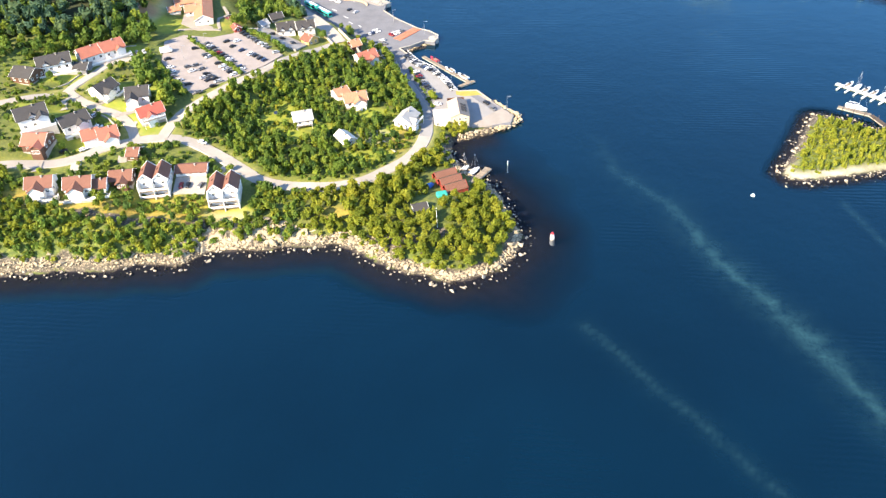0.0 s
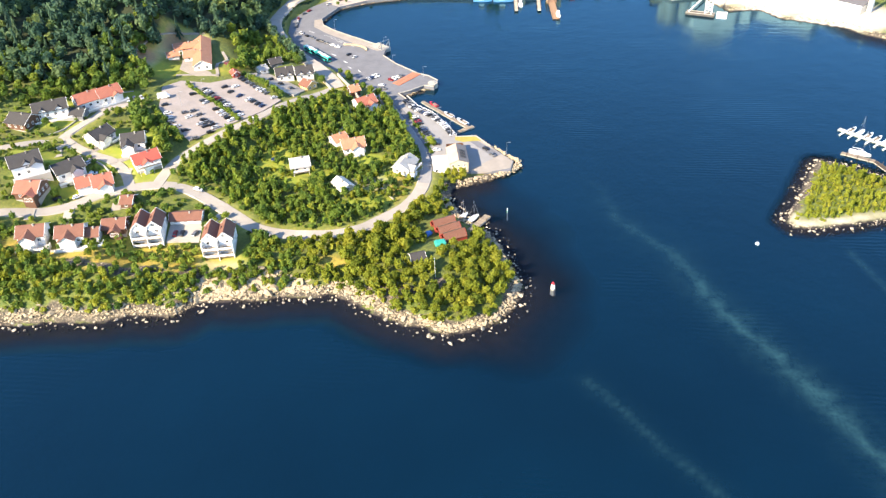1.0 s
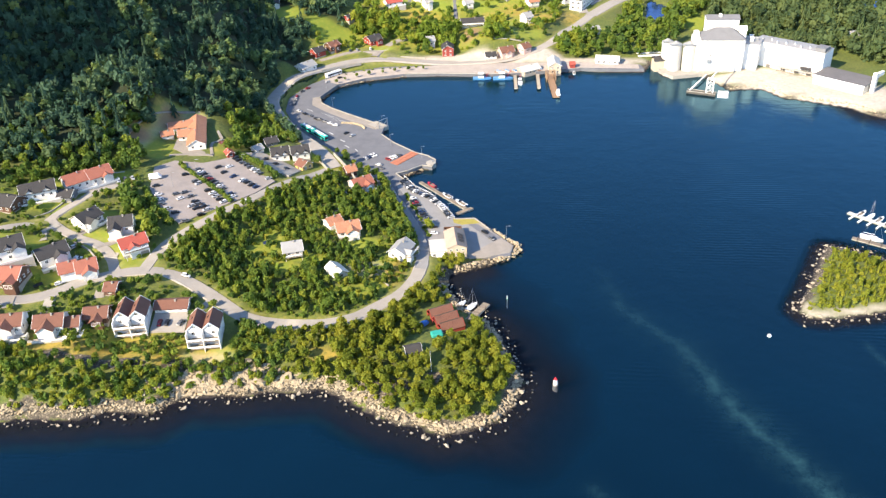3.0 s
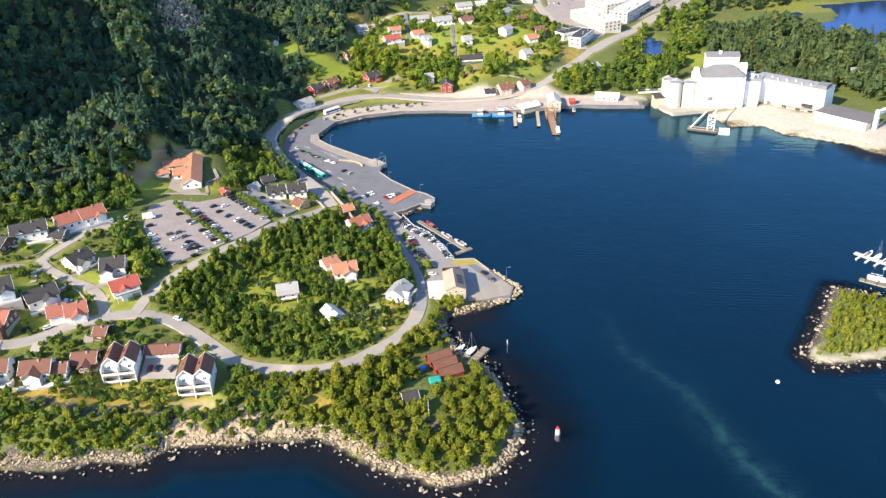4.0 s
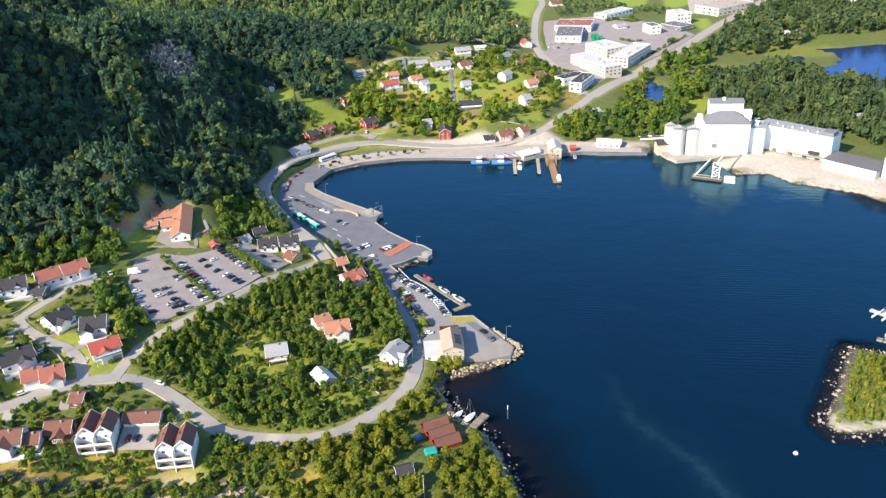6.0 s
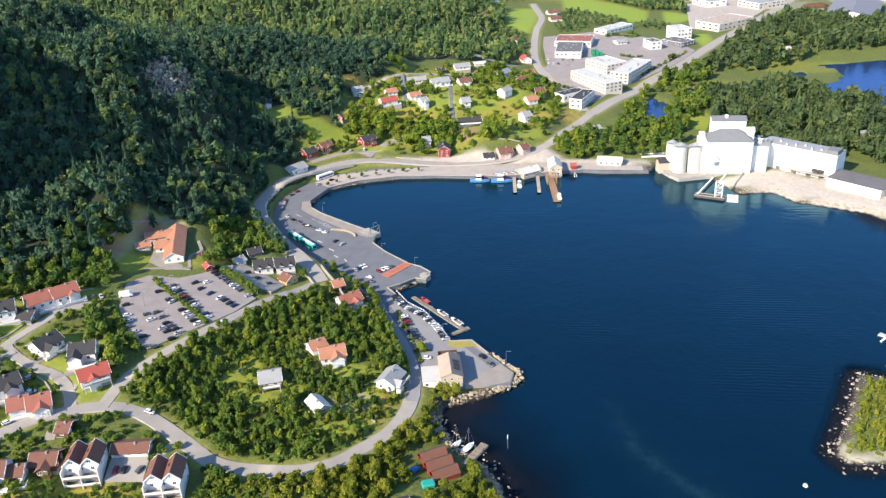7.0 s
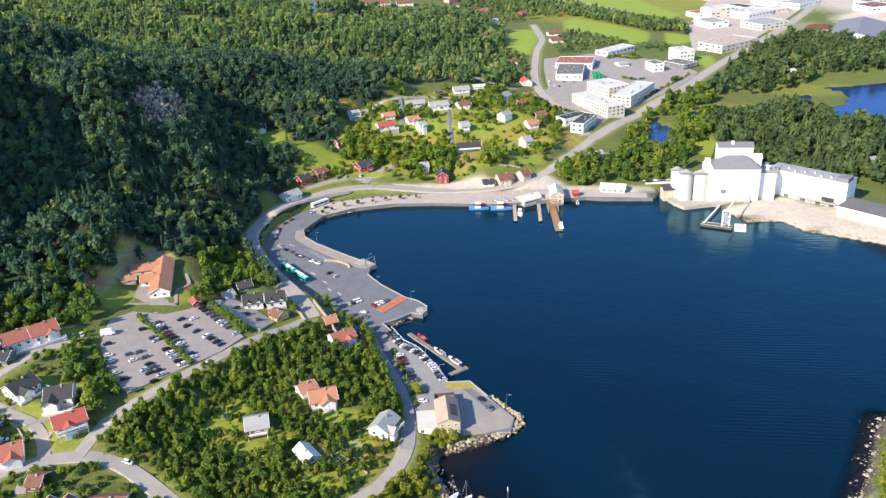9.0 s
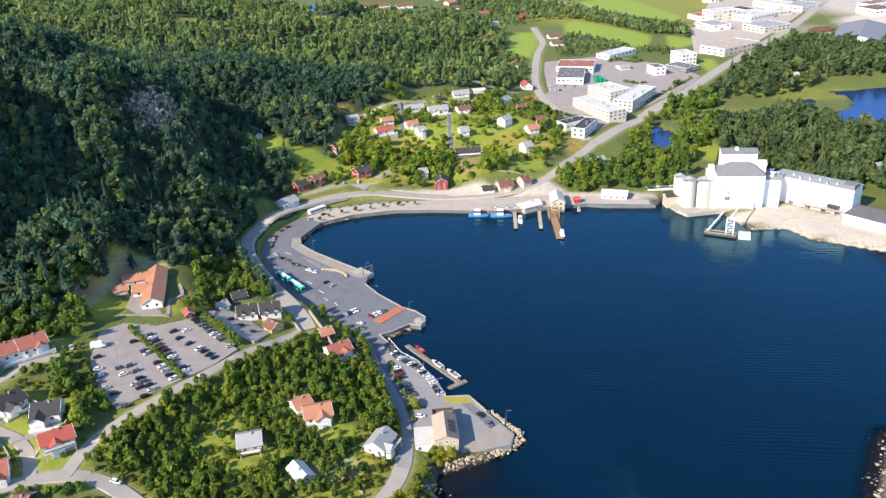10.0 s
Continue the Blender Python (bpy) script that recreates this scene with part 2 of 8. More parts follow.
def wet_foot(m, top=0.55):
    """Dark weed on what stands in the tide."""
    tree, skin = m.node_tree, m.node_tree.nodes["Principled BSDF"]
    was = skin.inputs["Base Color"].links[0].from_socket
    place, split, how, mixed = (tree.nodes.new(k) for k in ("ShaderNodeNewGeometry", "ShaderNodeSeparateXYZ", "ShaderNodeMapRange", "ShaderNodeMix"))
    tree.links.new(place.outputs["Position"], split.inputs[0])
    tree.links.new(split.outputs[2], how.inputs["Value"])
    how.inputs["From Min"].default_value, how.inputs["From Max"].default_value = top - 0.4, top
    mixed.data_type = "RGBA"
    mixed.inputs[6].default_value = (0.016, 0.012, 0.009, 1)
    tree.links.new(how.outputs["Result"], mixed.inputs[0])
    tree.links.new(was, mixed.inputs[7])
    tree.links.new(mixed.outputs[2], skin.inputs["Base Color"])


SKERRY = surface("skerry_stone", (0.42, 0.36, 0.27), 0.85, 1.2, 0.4, bump=0.6)
wet_foot(STONE, 0.7)
wet_foot(SKERRY, 0.22)


def crag_material():
    """Grey-brown cliff rock with upright streaks and cracks."""
    n = Nodes("crag_rock")
    squash = n.add("ShaderNodeMapping", Scale=(0.55, 0.55, 0.12))
    n.link(n.place, squash.inputs["Vector"])
    streak = n.add("ShaderNodeTexNoise", Scale=1.6, Detail=7.0, Roughness=0.7)
    n.link(squash.outputs[0], streak.inputs["Vector"])
    c = n.ramp(streak.outputs["Fac"], ((0.36, (0.045, 0.039, 0.030)), (0.5, (0.25, 0.215, 0.165)), (0.66, (0.66, 0.57, 0.43))))
    c = n.mix(n.ramp(n.noise(0.5, 5.0), ((0.52, (0, 0, 0)), (0.66, (0.8, 0.8, 0.8)))), c, (0.040, 0.055, 0.018))
    n.colour(c)
    n.surface.inputs["Roughness"].default_value = 0.9
    n.bump(streak.outputs["Fac"], 0.8, 0.6)
    return n.m


CRAG = crag_material()
TYRE = surface("tyre_rubber", (0.02, 0.02, 0.02), 0.8, 4.0, 0.2)
STEEL = surface("galvanised_steel", (0.45, 0.46, 0.47), 0.4, 2.0, 0.2, metal=0.7)
SILO = surface("silo_concrete", (0.55, 0.52, 0.47), 0.7, 0.25, 0.22)
WHITE_SHEET = surface("factory_render", (0.82, 0.80, 0.76), 0.7, 0.12, 0.10)
LEAF = leafage("leaves", (0.074, 0.141, 0.030), (0.193, 0.278, 0.041), (0.325, 0.370, 0.047))
BANK_LEAF = leafage("garden_leaves", (0.108, 0.184, 0.024), (0.265, 0.356, 0.043), (0.432, 0.427, 0.050))
DRY_LEAF = leafage("dry_leaves", (0.143, 0.187, 0.021), (0.302, 0.331, 0.034), (0.398, 0.387, 0.047))
# hillside leaves, with the blue of open shade mixed into their colour
SHADE_WOOD_LEAF = leafage("shade_wood_leaves", (0.042, 0.095, 0.068), (0.108, 0.198, 0.110), (0.189, 0.268, 0.106))
# far woods and sunlit hill places: sunlight put into the leaf colour
FAR_LIT_LEAF = leafage("far_lit_leaves", (0.090, 0.159, 0.065), (0.224, 0.318, 0.105), (0.358, 0.394, 0.112))
LAKE_LEAF = leafage("lakeside_leaves", (0.067, 0.110, 0.045), (0.146, 0.207, 0.074), (0.213, 0.252, 0.078))
# the hill's needles, shade blue mixed into their colour too
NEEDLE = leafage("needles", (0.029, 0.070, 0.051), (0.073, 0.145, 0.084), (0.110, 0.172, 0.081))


def paint(name, c, rough=0.3):
    return surface(name, c, rough, 1.0, 0.06, bump=0.0)


CAR_PAINT = {
    "white": paint("white_car_paint", (0.74, 0.74, 0.74)), "black": paint("black_car_paint", (0.012, 0.012, 0.014)),
    "grey": paint("grey_car_paint", (0.11, 0.115, 0.125)), "silver": paint("silver_car_paint", (0.42, 0.43, 0.45)),
    "blue": paint("blue_car_paint", (0.015, 0.035, 0.10)), "red": paint("red_car_paint", (0.24, 0.010, 0.012)),
}
BUS_PAINT = paint("turquoise_bus_paint", (0.035, 0.42, 0.36))
HULL_WHITE = paint("white_hull", (0.78, 0.78, 0.77))
HULL_BLUE = paint("blue_hull", (0.10, 0.28, 0.52))
RED_GLOSS = paint("red_gloss", (0.55, 0.02, 0.03))
GREEN_GLOSS = paint("green_plastic", (0.02, 0.24, 0.10), 0.5)
BLUE_COVER = paint("blue_tarpaulin", (0.03, 0.20, 0.55), 0.5)
RED_MAT = surface("red_deck_boards", (0.50, 0.18, 0.10), 0.8, 1.5, 0.25, each=0.25)

# ---- ground ----
COAST_SOUTH = [(-420, -20), (-300, 0), (-230, 20), (-175, 34), (-164, 36), (-152, 38), (-137, 39), (-131, 42), (-114, 43), (-107, 51), (-88, 52), (-82, 55), (-73, 55), (-64, 57), (-56, 53), (-47, 47), (-40, 44), (-31, 42), (-25, 39), (-17, 42), (-9, 46), (-4, 55), (-2, 64), (-6, 74), (-10, 86), (-15, 95), (-26, 105), (-32, 116), (-31, 124), (-20, 130), (-9, 138), (-7, 143)]
COAST_BAY = [(-18, 155), (-25, 164), (-33, 163), (-39, 173), (-46, 184), (-54, 190), (-61, 200), (-65, 205), (-60, 208), (-54, 214), (-49, 213), (-48, 220), (-53, 225), (-59, 228), (-72, 240), (-80, 250), (-80, 261), (-88, 266), (-102, 276), (-114, 285), (-122, 293), (-125, 302), (-119, 322), (-104, 333), (-81, 340), (-60, 341), (-37, 340), (-19, 340), (25, 350), (35, 348), (62, 348)]
COAST_EAST = [(67, 362), (71, 362), (71, 343), (76, 337), (94, 342), (106, 317), (118, 320), (124, 319), (132, 306), (143, 302), (162, 292), (169, 283), (176, 277), (215, 250), (300, 215), (420, 190), (900, 150), (2600, 100)]
COAST_BACK = [(2600, 2600), (-2600, 2600), (-2600, -60)]
ISLE = [(93, 103), (91, 107), (93, 112), (98, 121), (105, 136), (110, 147), (112.4, 151), (117, 150), (126, 145), (136, 138), (150, 133), (172, 127), (184, 118), (172, 110), (150, 108), (135, 110), (122, 108.5), (112, 105), (104, 103.6), (98, 102.3)]
LAKE = [(205, 536), (202, 553), (205, 573), (220, 586), (242, 588), (270, 597), (330, 600), (380, 560), (370, 500), (300, 478), (229, 470), (212, 476), (201, 490)]
POND = [(77, 493), (89, 507), (96, 501), (91, 470), (80, 449), (73, 458)]
STREAM = [(108, 503), (123, 517), (137, 512), (152, 523), (179, 538), (206, 552), (206, 566), (178, 547), (152, 532), (136, 521), (121, 526), (106, 512)]
TARN = [(-292, 872), (-272, 890), (-228, 838), (-238, 812)]

VILLAGE = [(-141, 102, 13.5), (-88, 85, 4.4), (-40, 117, 4.2), (-65, 197, 2), (-110, 93, 8.5), (-131, 66, 7.5), (-105, 60, 5.5), (-150, 62, 11), (-160, 98, 14.5), (-177, 124, 17.5), (-203, 142, 21), (-187, 160, 20), (-157, 122, 16.5), (-158, 160, 18.3), (-136, 144, 16), (-122, 168, 14), (-152, 193, 16.6), (-116, 178, 14.6), (-165, 222, 16.5), (-76, 146, 8), (-72, 113, 6), (-93, 129, 7.5), (-62, 130, 5.2), (-95, 170, 9.5)]
HEADLAND = [(-75, 184, 5), (-104, 196, 8), (-122, 212, 10), (-48, 160, 3.5), (-30, 78, 6), (-14, 68, 4), (-60, 72, 6), (-118, 55, 6), (-132, 240, 5), (-140, 272, 4), (-140, 302, 3.5), (-126, 330, 4), (-100, 250, 1.2), (-110, 285, 1.2), (-80, 225, 1.2), (-38, 168, 1.2), (-20, 148, 1.2), (-60, 352, 1.6), (-92, 345, 1.6), (-20, 350, 1.6), (30, 358, 1.6), (-52, 190, 1.2), (-44, 98, 4), (-30, 92, 1.3), (-26, 97, 1.2), (-27, 88, 1.4)]
# the last five spots are an unseen peak, added to shade the gully
HILL = [(-178, 252, 25), (-213, 191, 32), (-200, 232, 41), (-241, 263, 67), (-187, 307, 41), (-203, 320, 56), (-230, 359, 75), (-255, 316, 84), (-310, 300, 92), (-222, 470, 54), (-160, 325, 16), (-173, 397, 27), (-149, 440, 36), (-96, 540, 26), (-130, 500, 40), (-250, 200, 46), (-300, 200, 60), (-350, 400, 92), (-260, 640, 52), (-400, 700, 64), (-232, 160, 27), (-200, 100, 22), (-220, 62, 17), (-300, 80, 34), (-600, 600, 95), (-500, 200, 85), (-190, 640, 38), (-150, 270, 8), (-400, 120, 228), (-440, 190, 225), (-390, 60, 135), (-370, 105, 200), (-520, 100, 260)]
VALLEY = [(-141, 340, 7), (-106, 375, 8), (-60, 372, 3), (-70, 400, 9), (-34, 388, 13), (-8, 412, 9), (-125, 440, 20), (-72, 468, 18), (-28, 480, 17), (2, 440, 9), (37, 420, 4), (24, 452, 6), (30, 530, 7), (-15, 632, 11), (60, 560, 7), (110, 600, 7), (162, 700, 8), (195, 560, 5), (220, 630, 8), (300, 780, 8), (144, 490, 5), (195, 441, 4), (72, 397, 3)]
BEYOND = [(100, 372, 2.5), (150, 335, 2.5), (200, 320, 3), (0, 800, 14), (-120, 800, 26), (200, 900, 10), (400, 900, 14), (0, 1250, 24), (400, 1300, 20), (-300, 950, 40), (-800, 1200, 80), (320, 500, 6), (500, 600, 14), (330, 330, 6), (900, 900, 40)]
SPOTS = np.array(VILLAGE + HEADLAND + HILL + VALLEY + BEYOND, float)

BANK = [(-140, 352), (-110, 368), (-78, 370), (-40, 372), (-8, 378), (4, 396), (10, 425), (20, 460), (4, 520), (-24, 545), (-60, 525), (-108, 490), (-122, 440), (-126, 390), (-148, 375)]
HILLSIDE = [(-235, 155), (-190, 172), (-183, 190), (-182, 205), (-179, 220), (-168, 231), (-158, 236), (-150, 262), (-156, 300), (-152, 322), (-142, 344), (-148, 372), (-128, 388), (-134, 440), (-108, 470), (-108, 520), (-260, 560), (-350, 520), (-345, 330), (-300, 200), (-255, 130)]
FAR_WOOD = [(-108, 520), (-60, 530), (-24, 560), (-30, 640), (-36, 690), (-40, 800), (-110, 870), (-300, 880), (-620, 980), (-680, 800), (-520, 600), (-345, 480), (-260, 545)]


def signed_distance(px, py, ring):
    """Metres to the edge of a ring of corners, positive inside."""
    best, inside = np.full(px.shape, 1e12), np.zeros(px.shape, bool)
    for (ax, ay), (bx, by) in zip(ring, ring[1:] + ring[:1]):
        ux, uy = bx - ax, by - ay
        f = np.clip(((px - ax) * ux + (py - ay) * uy) / (ux * ux + uy * uy + 1e-9), 0, 1)
        best = np.minimum(best, (px - ax - f * ux) ** 2 + (py - ay - f * uy) ** 2)
        if ay != by:
            inside ^= ((ay > py) != (by > py)) & (px < (bx - ax) * (py - ay) / (by - ay) + ax)
    return np.where(inside, 1, -1) * np.sqrt(best)


def wobble(px, py, size):
    """Soft unevenness of the ground, about -1 to 1."""
    a, b = px / size, py / size
    return (np.sin(a * 1.7 + 1.3 * np.sin(b * 1.1)) + np.sin(b * 1.9 + 1.7 * np.sin(a * 0.9 + 2)) + np.sin((a + b) * 1.2 + 4)) / 3


STEEP_HILL = [(-190, 172), (-190, 205), (-184, 226), (-165, 246), (-152, 268), (-156, 300), (-152, 330), (-150, 372), (-190, 385), (-190, 420), (-128, 425), (-112, 470), (-108, 560), (-700, 900), (-700, 100), (-255, 130)]


RIDGE = [(-246, 352), (-232, 322), (-224, 306), (-216, 290), (-208, 276)]
GULLY = [(-266, 306), (-250, 276), (-238, 250), (-232, 226)]


def line_gap(px, py, points):
    """Metres to a line of points."""
    best = np.full(np.shape(px), 1e12)
    for (ax, ay), (bx, by) in zip(points, points[1:]):
        ux, uy = bx - ax, by - ay
        f = np.clip(((px - ax) * ux + (py - ay) * uy) / (ux * ux + uy * uy), 0, 1)
        best = np.minimum(best, (px - ax - f * ux) ** 2 + (py - ay - f * uy) ** 2)
    return np.sqrt(best)


def spread_heights(px, py):
    """Heights between the known spots."""
    top, sums = np.zeros(px.shape), np.zeros(px.shape)
    for sx, sy, sz in SPOTS:
        w = 1 / ((px - sx) ** 2 + (py - sy) ** 2 + 100) ** 2
        top, sums = top + w * sz, sums + w
    return top / sums


def relief(px, py):
    """Height of the ground, and metres from the shore (positive on land)."""
    px, py = np.asarray(px, float), np.asarray(py, float)
    top = spread_heights(px, py)
    if (px.min() < -165) and (py.max() > 175):
        soft = np.clip(signed_distance(px, py, STEEP_HILL) / 25, 0, 1)
        away = 0.0
        for k in range(6):
            away = away + spread_heights(px + 15 * math.cos(k * 1.047), py + 15 * math.sin(k * 1.047)) / 6
        top = top * (1 - soft) + (0.25 * top + 0.75 * away) * soft
    if (px.min() < -165) and (py.max() > 175):
        top = top + 8 * np.exp(-(line_gap(px, py, RIDGE) / 13) ** 2) - 9 * np.exp(-(line_gap(px, py, GULLY) / 16) ** 2)
    shore = signed_distance(px, py, COAST_SOUTH + COAST_BAY + COAST_EAST + COAST_BACK)
    isle = signed_distance(px, py, ISLE)
    land = top * (1 - np.exp(-np.maximum(shore, 0) / 7)) + np.clip(shore, 0, 1) * 0.4
    z = np.where(shore > 0, land, np.where(shore > -6.5, 0.13 * shore, np.maximum(-0.845 + 0.36 * (shore + 6.5), -12)))
    z = np.where(isle > -90, np.maximum(z, np.where(isle > 0, 4.0 * (1 - np.exp(-isle / 9)), np.where(isle > -4, 0.16 * isle, -0.64 + 1.0 * (isle + 4)))), z)
    for ring, level in ((LAKE, 3.2), (POND, 1.6), (STREAM, 3.2), (TARN, 40.0)):
        d = signed_distance(px, py, ring)
        z = np.where(d > -25, np.where(d > 0, np.minimum(z, level - 0.2 - 0.15 * d), np.where(d > -25, level + 0.3 + np.maximum(z - level - 0.3, 0) * np.clip(-d / 25, 0, 1), z)), z)
    return z, np.maximum(shore, isle)


def height(px, py):
    return float(relief(np.array([px]), np.array([py]))[0][0])


# ---- helpers for building ----
from mathutils.geometry import tessellate_polygon


def thing(name, label, category, x, y, z, turn=0.0, group="", kind=""):
    ob = new(name)
    ob.empty_display_size = 0.5
    ob.matrix_world = pose(x, y, z, 0, 0, turn)
    return tagged(ob, label, category, group, kind)


def mesh_of(name, bm, material, smooth=False):
    me = bpy.data.meshes.new(name)
    bm.normal_update()
    bm.to_mesh(me)
    bm.free()
    for m in material if isinstance(material, (list, tuple)) else [material]:
        me.materials.append(m)
    if smooth:
        me.polygons.foreach_set("use_smooth", [True] * len(me.polygons))
    return me


def part(name, bm, material, parent=None, label="", place=None, smooth=False):
    ob = new(name, bm if isinstance(bm, bpy.types.Mesh) else mesh_of(name, bm, material, smooth))
    if parent:
        ob.parent = parent
    if place is not None:
        ob.matrix_local = place
    return tagged(ob, label) if label else ob


def box(bm, x0, y0, z0, x1, y1, z1, bevel=0.0):
    v = [bm.verts.new(p) for p in ((x0, y0, z0), (x1, y0, z0), (x1, y1, z0), (x0, y1, z0), (x0, y0, z1), (x1, y0, z1), (x1, y1, z1), (x0, y1, z1))]
    f = [bm.faces.new([v[i] for i in q]) for q in ((0, 3, 2, 1), (4, 5, 6, 7), (0, 1, 5, 4), (1, 2, 6, 5), (2, 3, 7, 6), (3, 0, 4, 7))]
    if bevel:
        bmesh.ops.bevel(bm, geom=list({e for q in f for e in q.edges}), offset=bevel, segments=1, affect="EDGES")
    return bm


def boxes(*rows, bevel=0.0):
    bm = bmesh.new()
    for r in rows:
        one = box(bm, *r) if not bevel else box(bm, *r, bevel=bevel)
    return bm


def tube(bm, x, y, z0, z1, r0, r1=None, n=10):
    r1 = r0 if r1 is None else r1
    low = [bm.verts.new((x + r0 * math.cos(a), y + r0 * math.sin(a), z0)) for a in (2 * math.pi * k / n for k in range(n))]
    high = [bm.verts.new((x + r1 * math.cos(a), y + r1 * math.sin(a), z1)) for a in (2 * math.pi * k / n for k in range(n))]
    for k in range(n):
        bm.faces.new((low[k], low[(k + 1) % n], high[(k + 1) % n], high[k]))
    bm.faces.new(high)
    bm.faces.new(low[::-1])
    return bm


def bar(bm, a, b, r=0.05):
    """A square bar from a to b."""
    a, b = Vector(a), Vector(b)
    d = (b - a).normalized()
    s = d.cross(Vector((0, 0, 1)) if abs(d.z) < 0.9 else Vector((1, 0, 0))).normalized() * r
    t = d.cross(s).normalized() * r
    ends = [[bm.verts.new(p + i * s + j * t) for i, j in ((-1, -1), (1, -1), (1, 1), (-1, 1))] for p in (a, b)]
    for k in range(4):
        bm.faces.new((ends[0][k], ends[0][(k + 1) % 4], ends[1][(k + 1) % 4], ends[1][k]))
    bm.faces.new(ends[0][::-1])
    bm.faces.new(ends[1])
    return bm


def prism(ring, z0, z1):
    """A slab over a ring of corners."""
    bm = bmesh.new()
    low, high = [bm.verts.new((x, y, z0)) for x, y in ring], [bm.verts.new((x, y, z1)) for x, y in ring]
    n = len(ring)
    for tri in tessellate_polygon([[Vector((x, y, 0)) for x, y in ring]]):
        bm.faces.new([high[k] for k in tri])
    for k in range(n):
        bm.faces.new((low[k], low[(k + 1) % n], high[(k + 1) % n], high[k]))
    bmesh.ops.recalc_face_normals(bm, faces=bm.faces)
    return bm


# ---- what covers the ground ----
QUAY_TOP = 2.0
QUAY = [(-9, 136), (-8, 143)] + COAST_BAY + [(60, 356), (25, 360), (-20, 360), (-60, 356), (-97, 353), (-122, 341.5), (-136, 322), (-142.6, 300), (-139.5, 281.5), (-127, 256.5), (-110, 236), (-88, 217), (-73, 203), (-64, 191), (-55, 172), (-46, 152), (-42, 140), (-34, 132)]
LOT = [(-161, 157), (-167, 176), (-161, 184), (-148, 184), (-140, 190), (-138, 195), (-112, 173), (-117, 161), (-138, 131), (-148, 139)]
HOUSE_YARD = [(-135, 203), (-117, 183), (-108, 180), (-106, 192), (-116, 200), (-129, 209)]
GARAGE_YARD = [(-128.5, 82), (-117, 83), (-115.5, 74), (-127, 73)]
SCHOOL_YARD = [(-167, 197), (-169.5, 208), (-164, 211), (-158, 199), (-151.5, 195.5), (-149, 191.5), (-157, 190.5)]
TOWN_LOT = [(2, 676), (0, 569), (11, 530), (24, 500), (36, 470), (60, 512), (94, 555), (123, 606), (132, 627), (118, 658), (77, 690), (47, 697)]
TRADE_LOT = [(141, 715), (171, 706), (199, 745), (255, 844), (302, 934), (301, 1000), (212, 1025), (155, 836)]
ROADS = {
    "loop_road": (5.0, ASPHALT, [(-215, 66), (-190, 74), (-174, 79), (-166, 84), (-158, 92), (-150, 97), (-143, 100), (-133, 101), (-123, 99), (-112, 93), (-101, 86), (-93, 84), (-81, 83.5), (-70, 84), (-61, 88), (-54, 96), (-47, 105), (-43, 116), (-42, 126)]),
    "quay_road": (4.6, BLUE_ASPHALT, [(-42.2, 122), (-42, 126), (-43.5, 138), (-48, 152), (-55, 167), (-62, 180), (-68, 193), (-75, 205)]),
    "lot_road": (4.5, ASPHALT, [(-140, 100), (-140, 108), (-138.5, 117), (-134, 126), (-128, 136), (-121, 149), (-115, 160), (-109, 171), (-101, 185), (-94, 197)]),
    "shore_road": (6.4, ASPHALT, [(-92, 198), (-99, 210), (-112, 228), (-128, 250), (-140, 268), (-147, 283), (-149, 298), (-146, 313), (-136, 333), (-124, 347), (-112, 355), (-98, 360), (-84, 361), (-64, 360), (-48, 360), (-25, 363), (-6, 371), (8, 387), (18, 412), (34, 446)]),
    "valley_road": (9.0, ASPHALT, [(34, 446), (55, 483), (83, 529), (110, 571), (143, 634), (186, 708), (239, 799), (294, 900), (336, 985), (400, 1120)]),
    "village_lane": (3.7, ASPHALT, [(-150, 99), (-155, 107), (-162, 113), (-173, 117), (-184, 123), (-189, 128), (-187, 135), (-183, 144), (-180, 151), (-171, 158)]),
    "upper_lane": (3.7, ASPHALT, [(-230, 100), (-212, 110), (-198, 120), (-189, 128)]),
    "hamlet_lane": (6.0, ASPHALT, [(-10, 840), (0, 755), (-5, 697), (-6, 611), (-1, 562), (10, 534), (18, 510), (26, 480), (30, 452)]),
    "hillside_lane": (4.0, ASPHALT, [(-123, 458), (-112, 469), (-102, 482), (-82, 499), (-53, 508), (-46, 530)]),
    "steep_lane": (1.9, APRON, [(-100, 483), (-92, 441)]),
    "garden_lane": (1.9, APRON, [(-68, 500), (-62, 455), (-58, 425)]),
    "upper_yard": (4.0, GRAVEL, [(-136, 350), (-124, 361), (-112, 367.5), (-100, 370)]),
    "farm_lane": (4.5, GRAVEL, [(-104, 362), (-98, 378), (-90, 389), (-80, 392)]),
    "field_track": (3.5, GRAVEL, [(-10, 1010), (50, 985), (110, 905), (160, 850)]),
}
FIELDS = [[(-35, 785), (-32, 811), (-4, 809), (-6, 735), (-12, 692), (-33, 713)], [(23, 859), (36, 876), (73, 836), (109, 793), (103, 747), (84, 743), (48, 777), (24, 797)], [(126, 795), (149, 782), (149, 762), (132, 742), (122, 749)], [(35, 970), (36, 995), (72, 1026), (117, 1021), (157, 915), (143, 865), (100, 925)], [(137, 690), (152, 688), (152, 662), (141, 640)]]
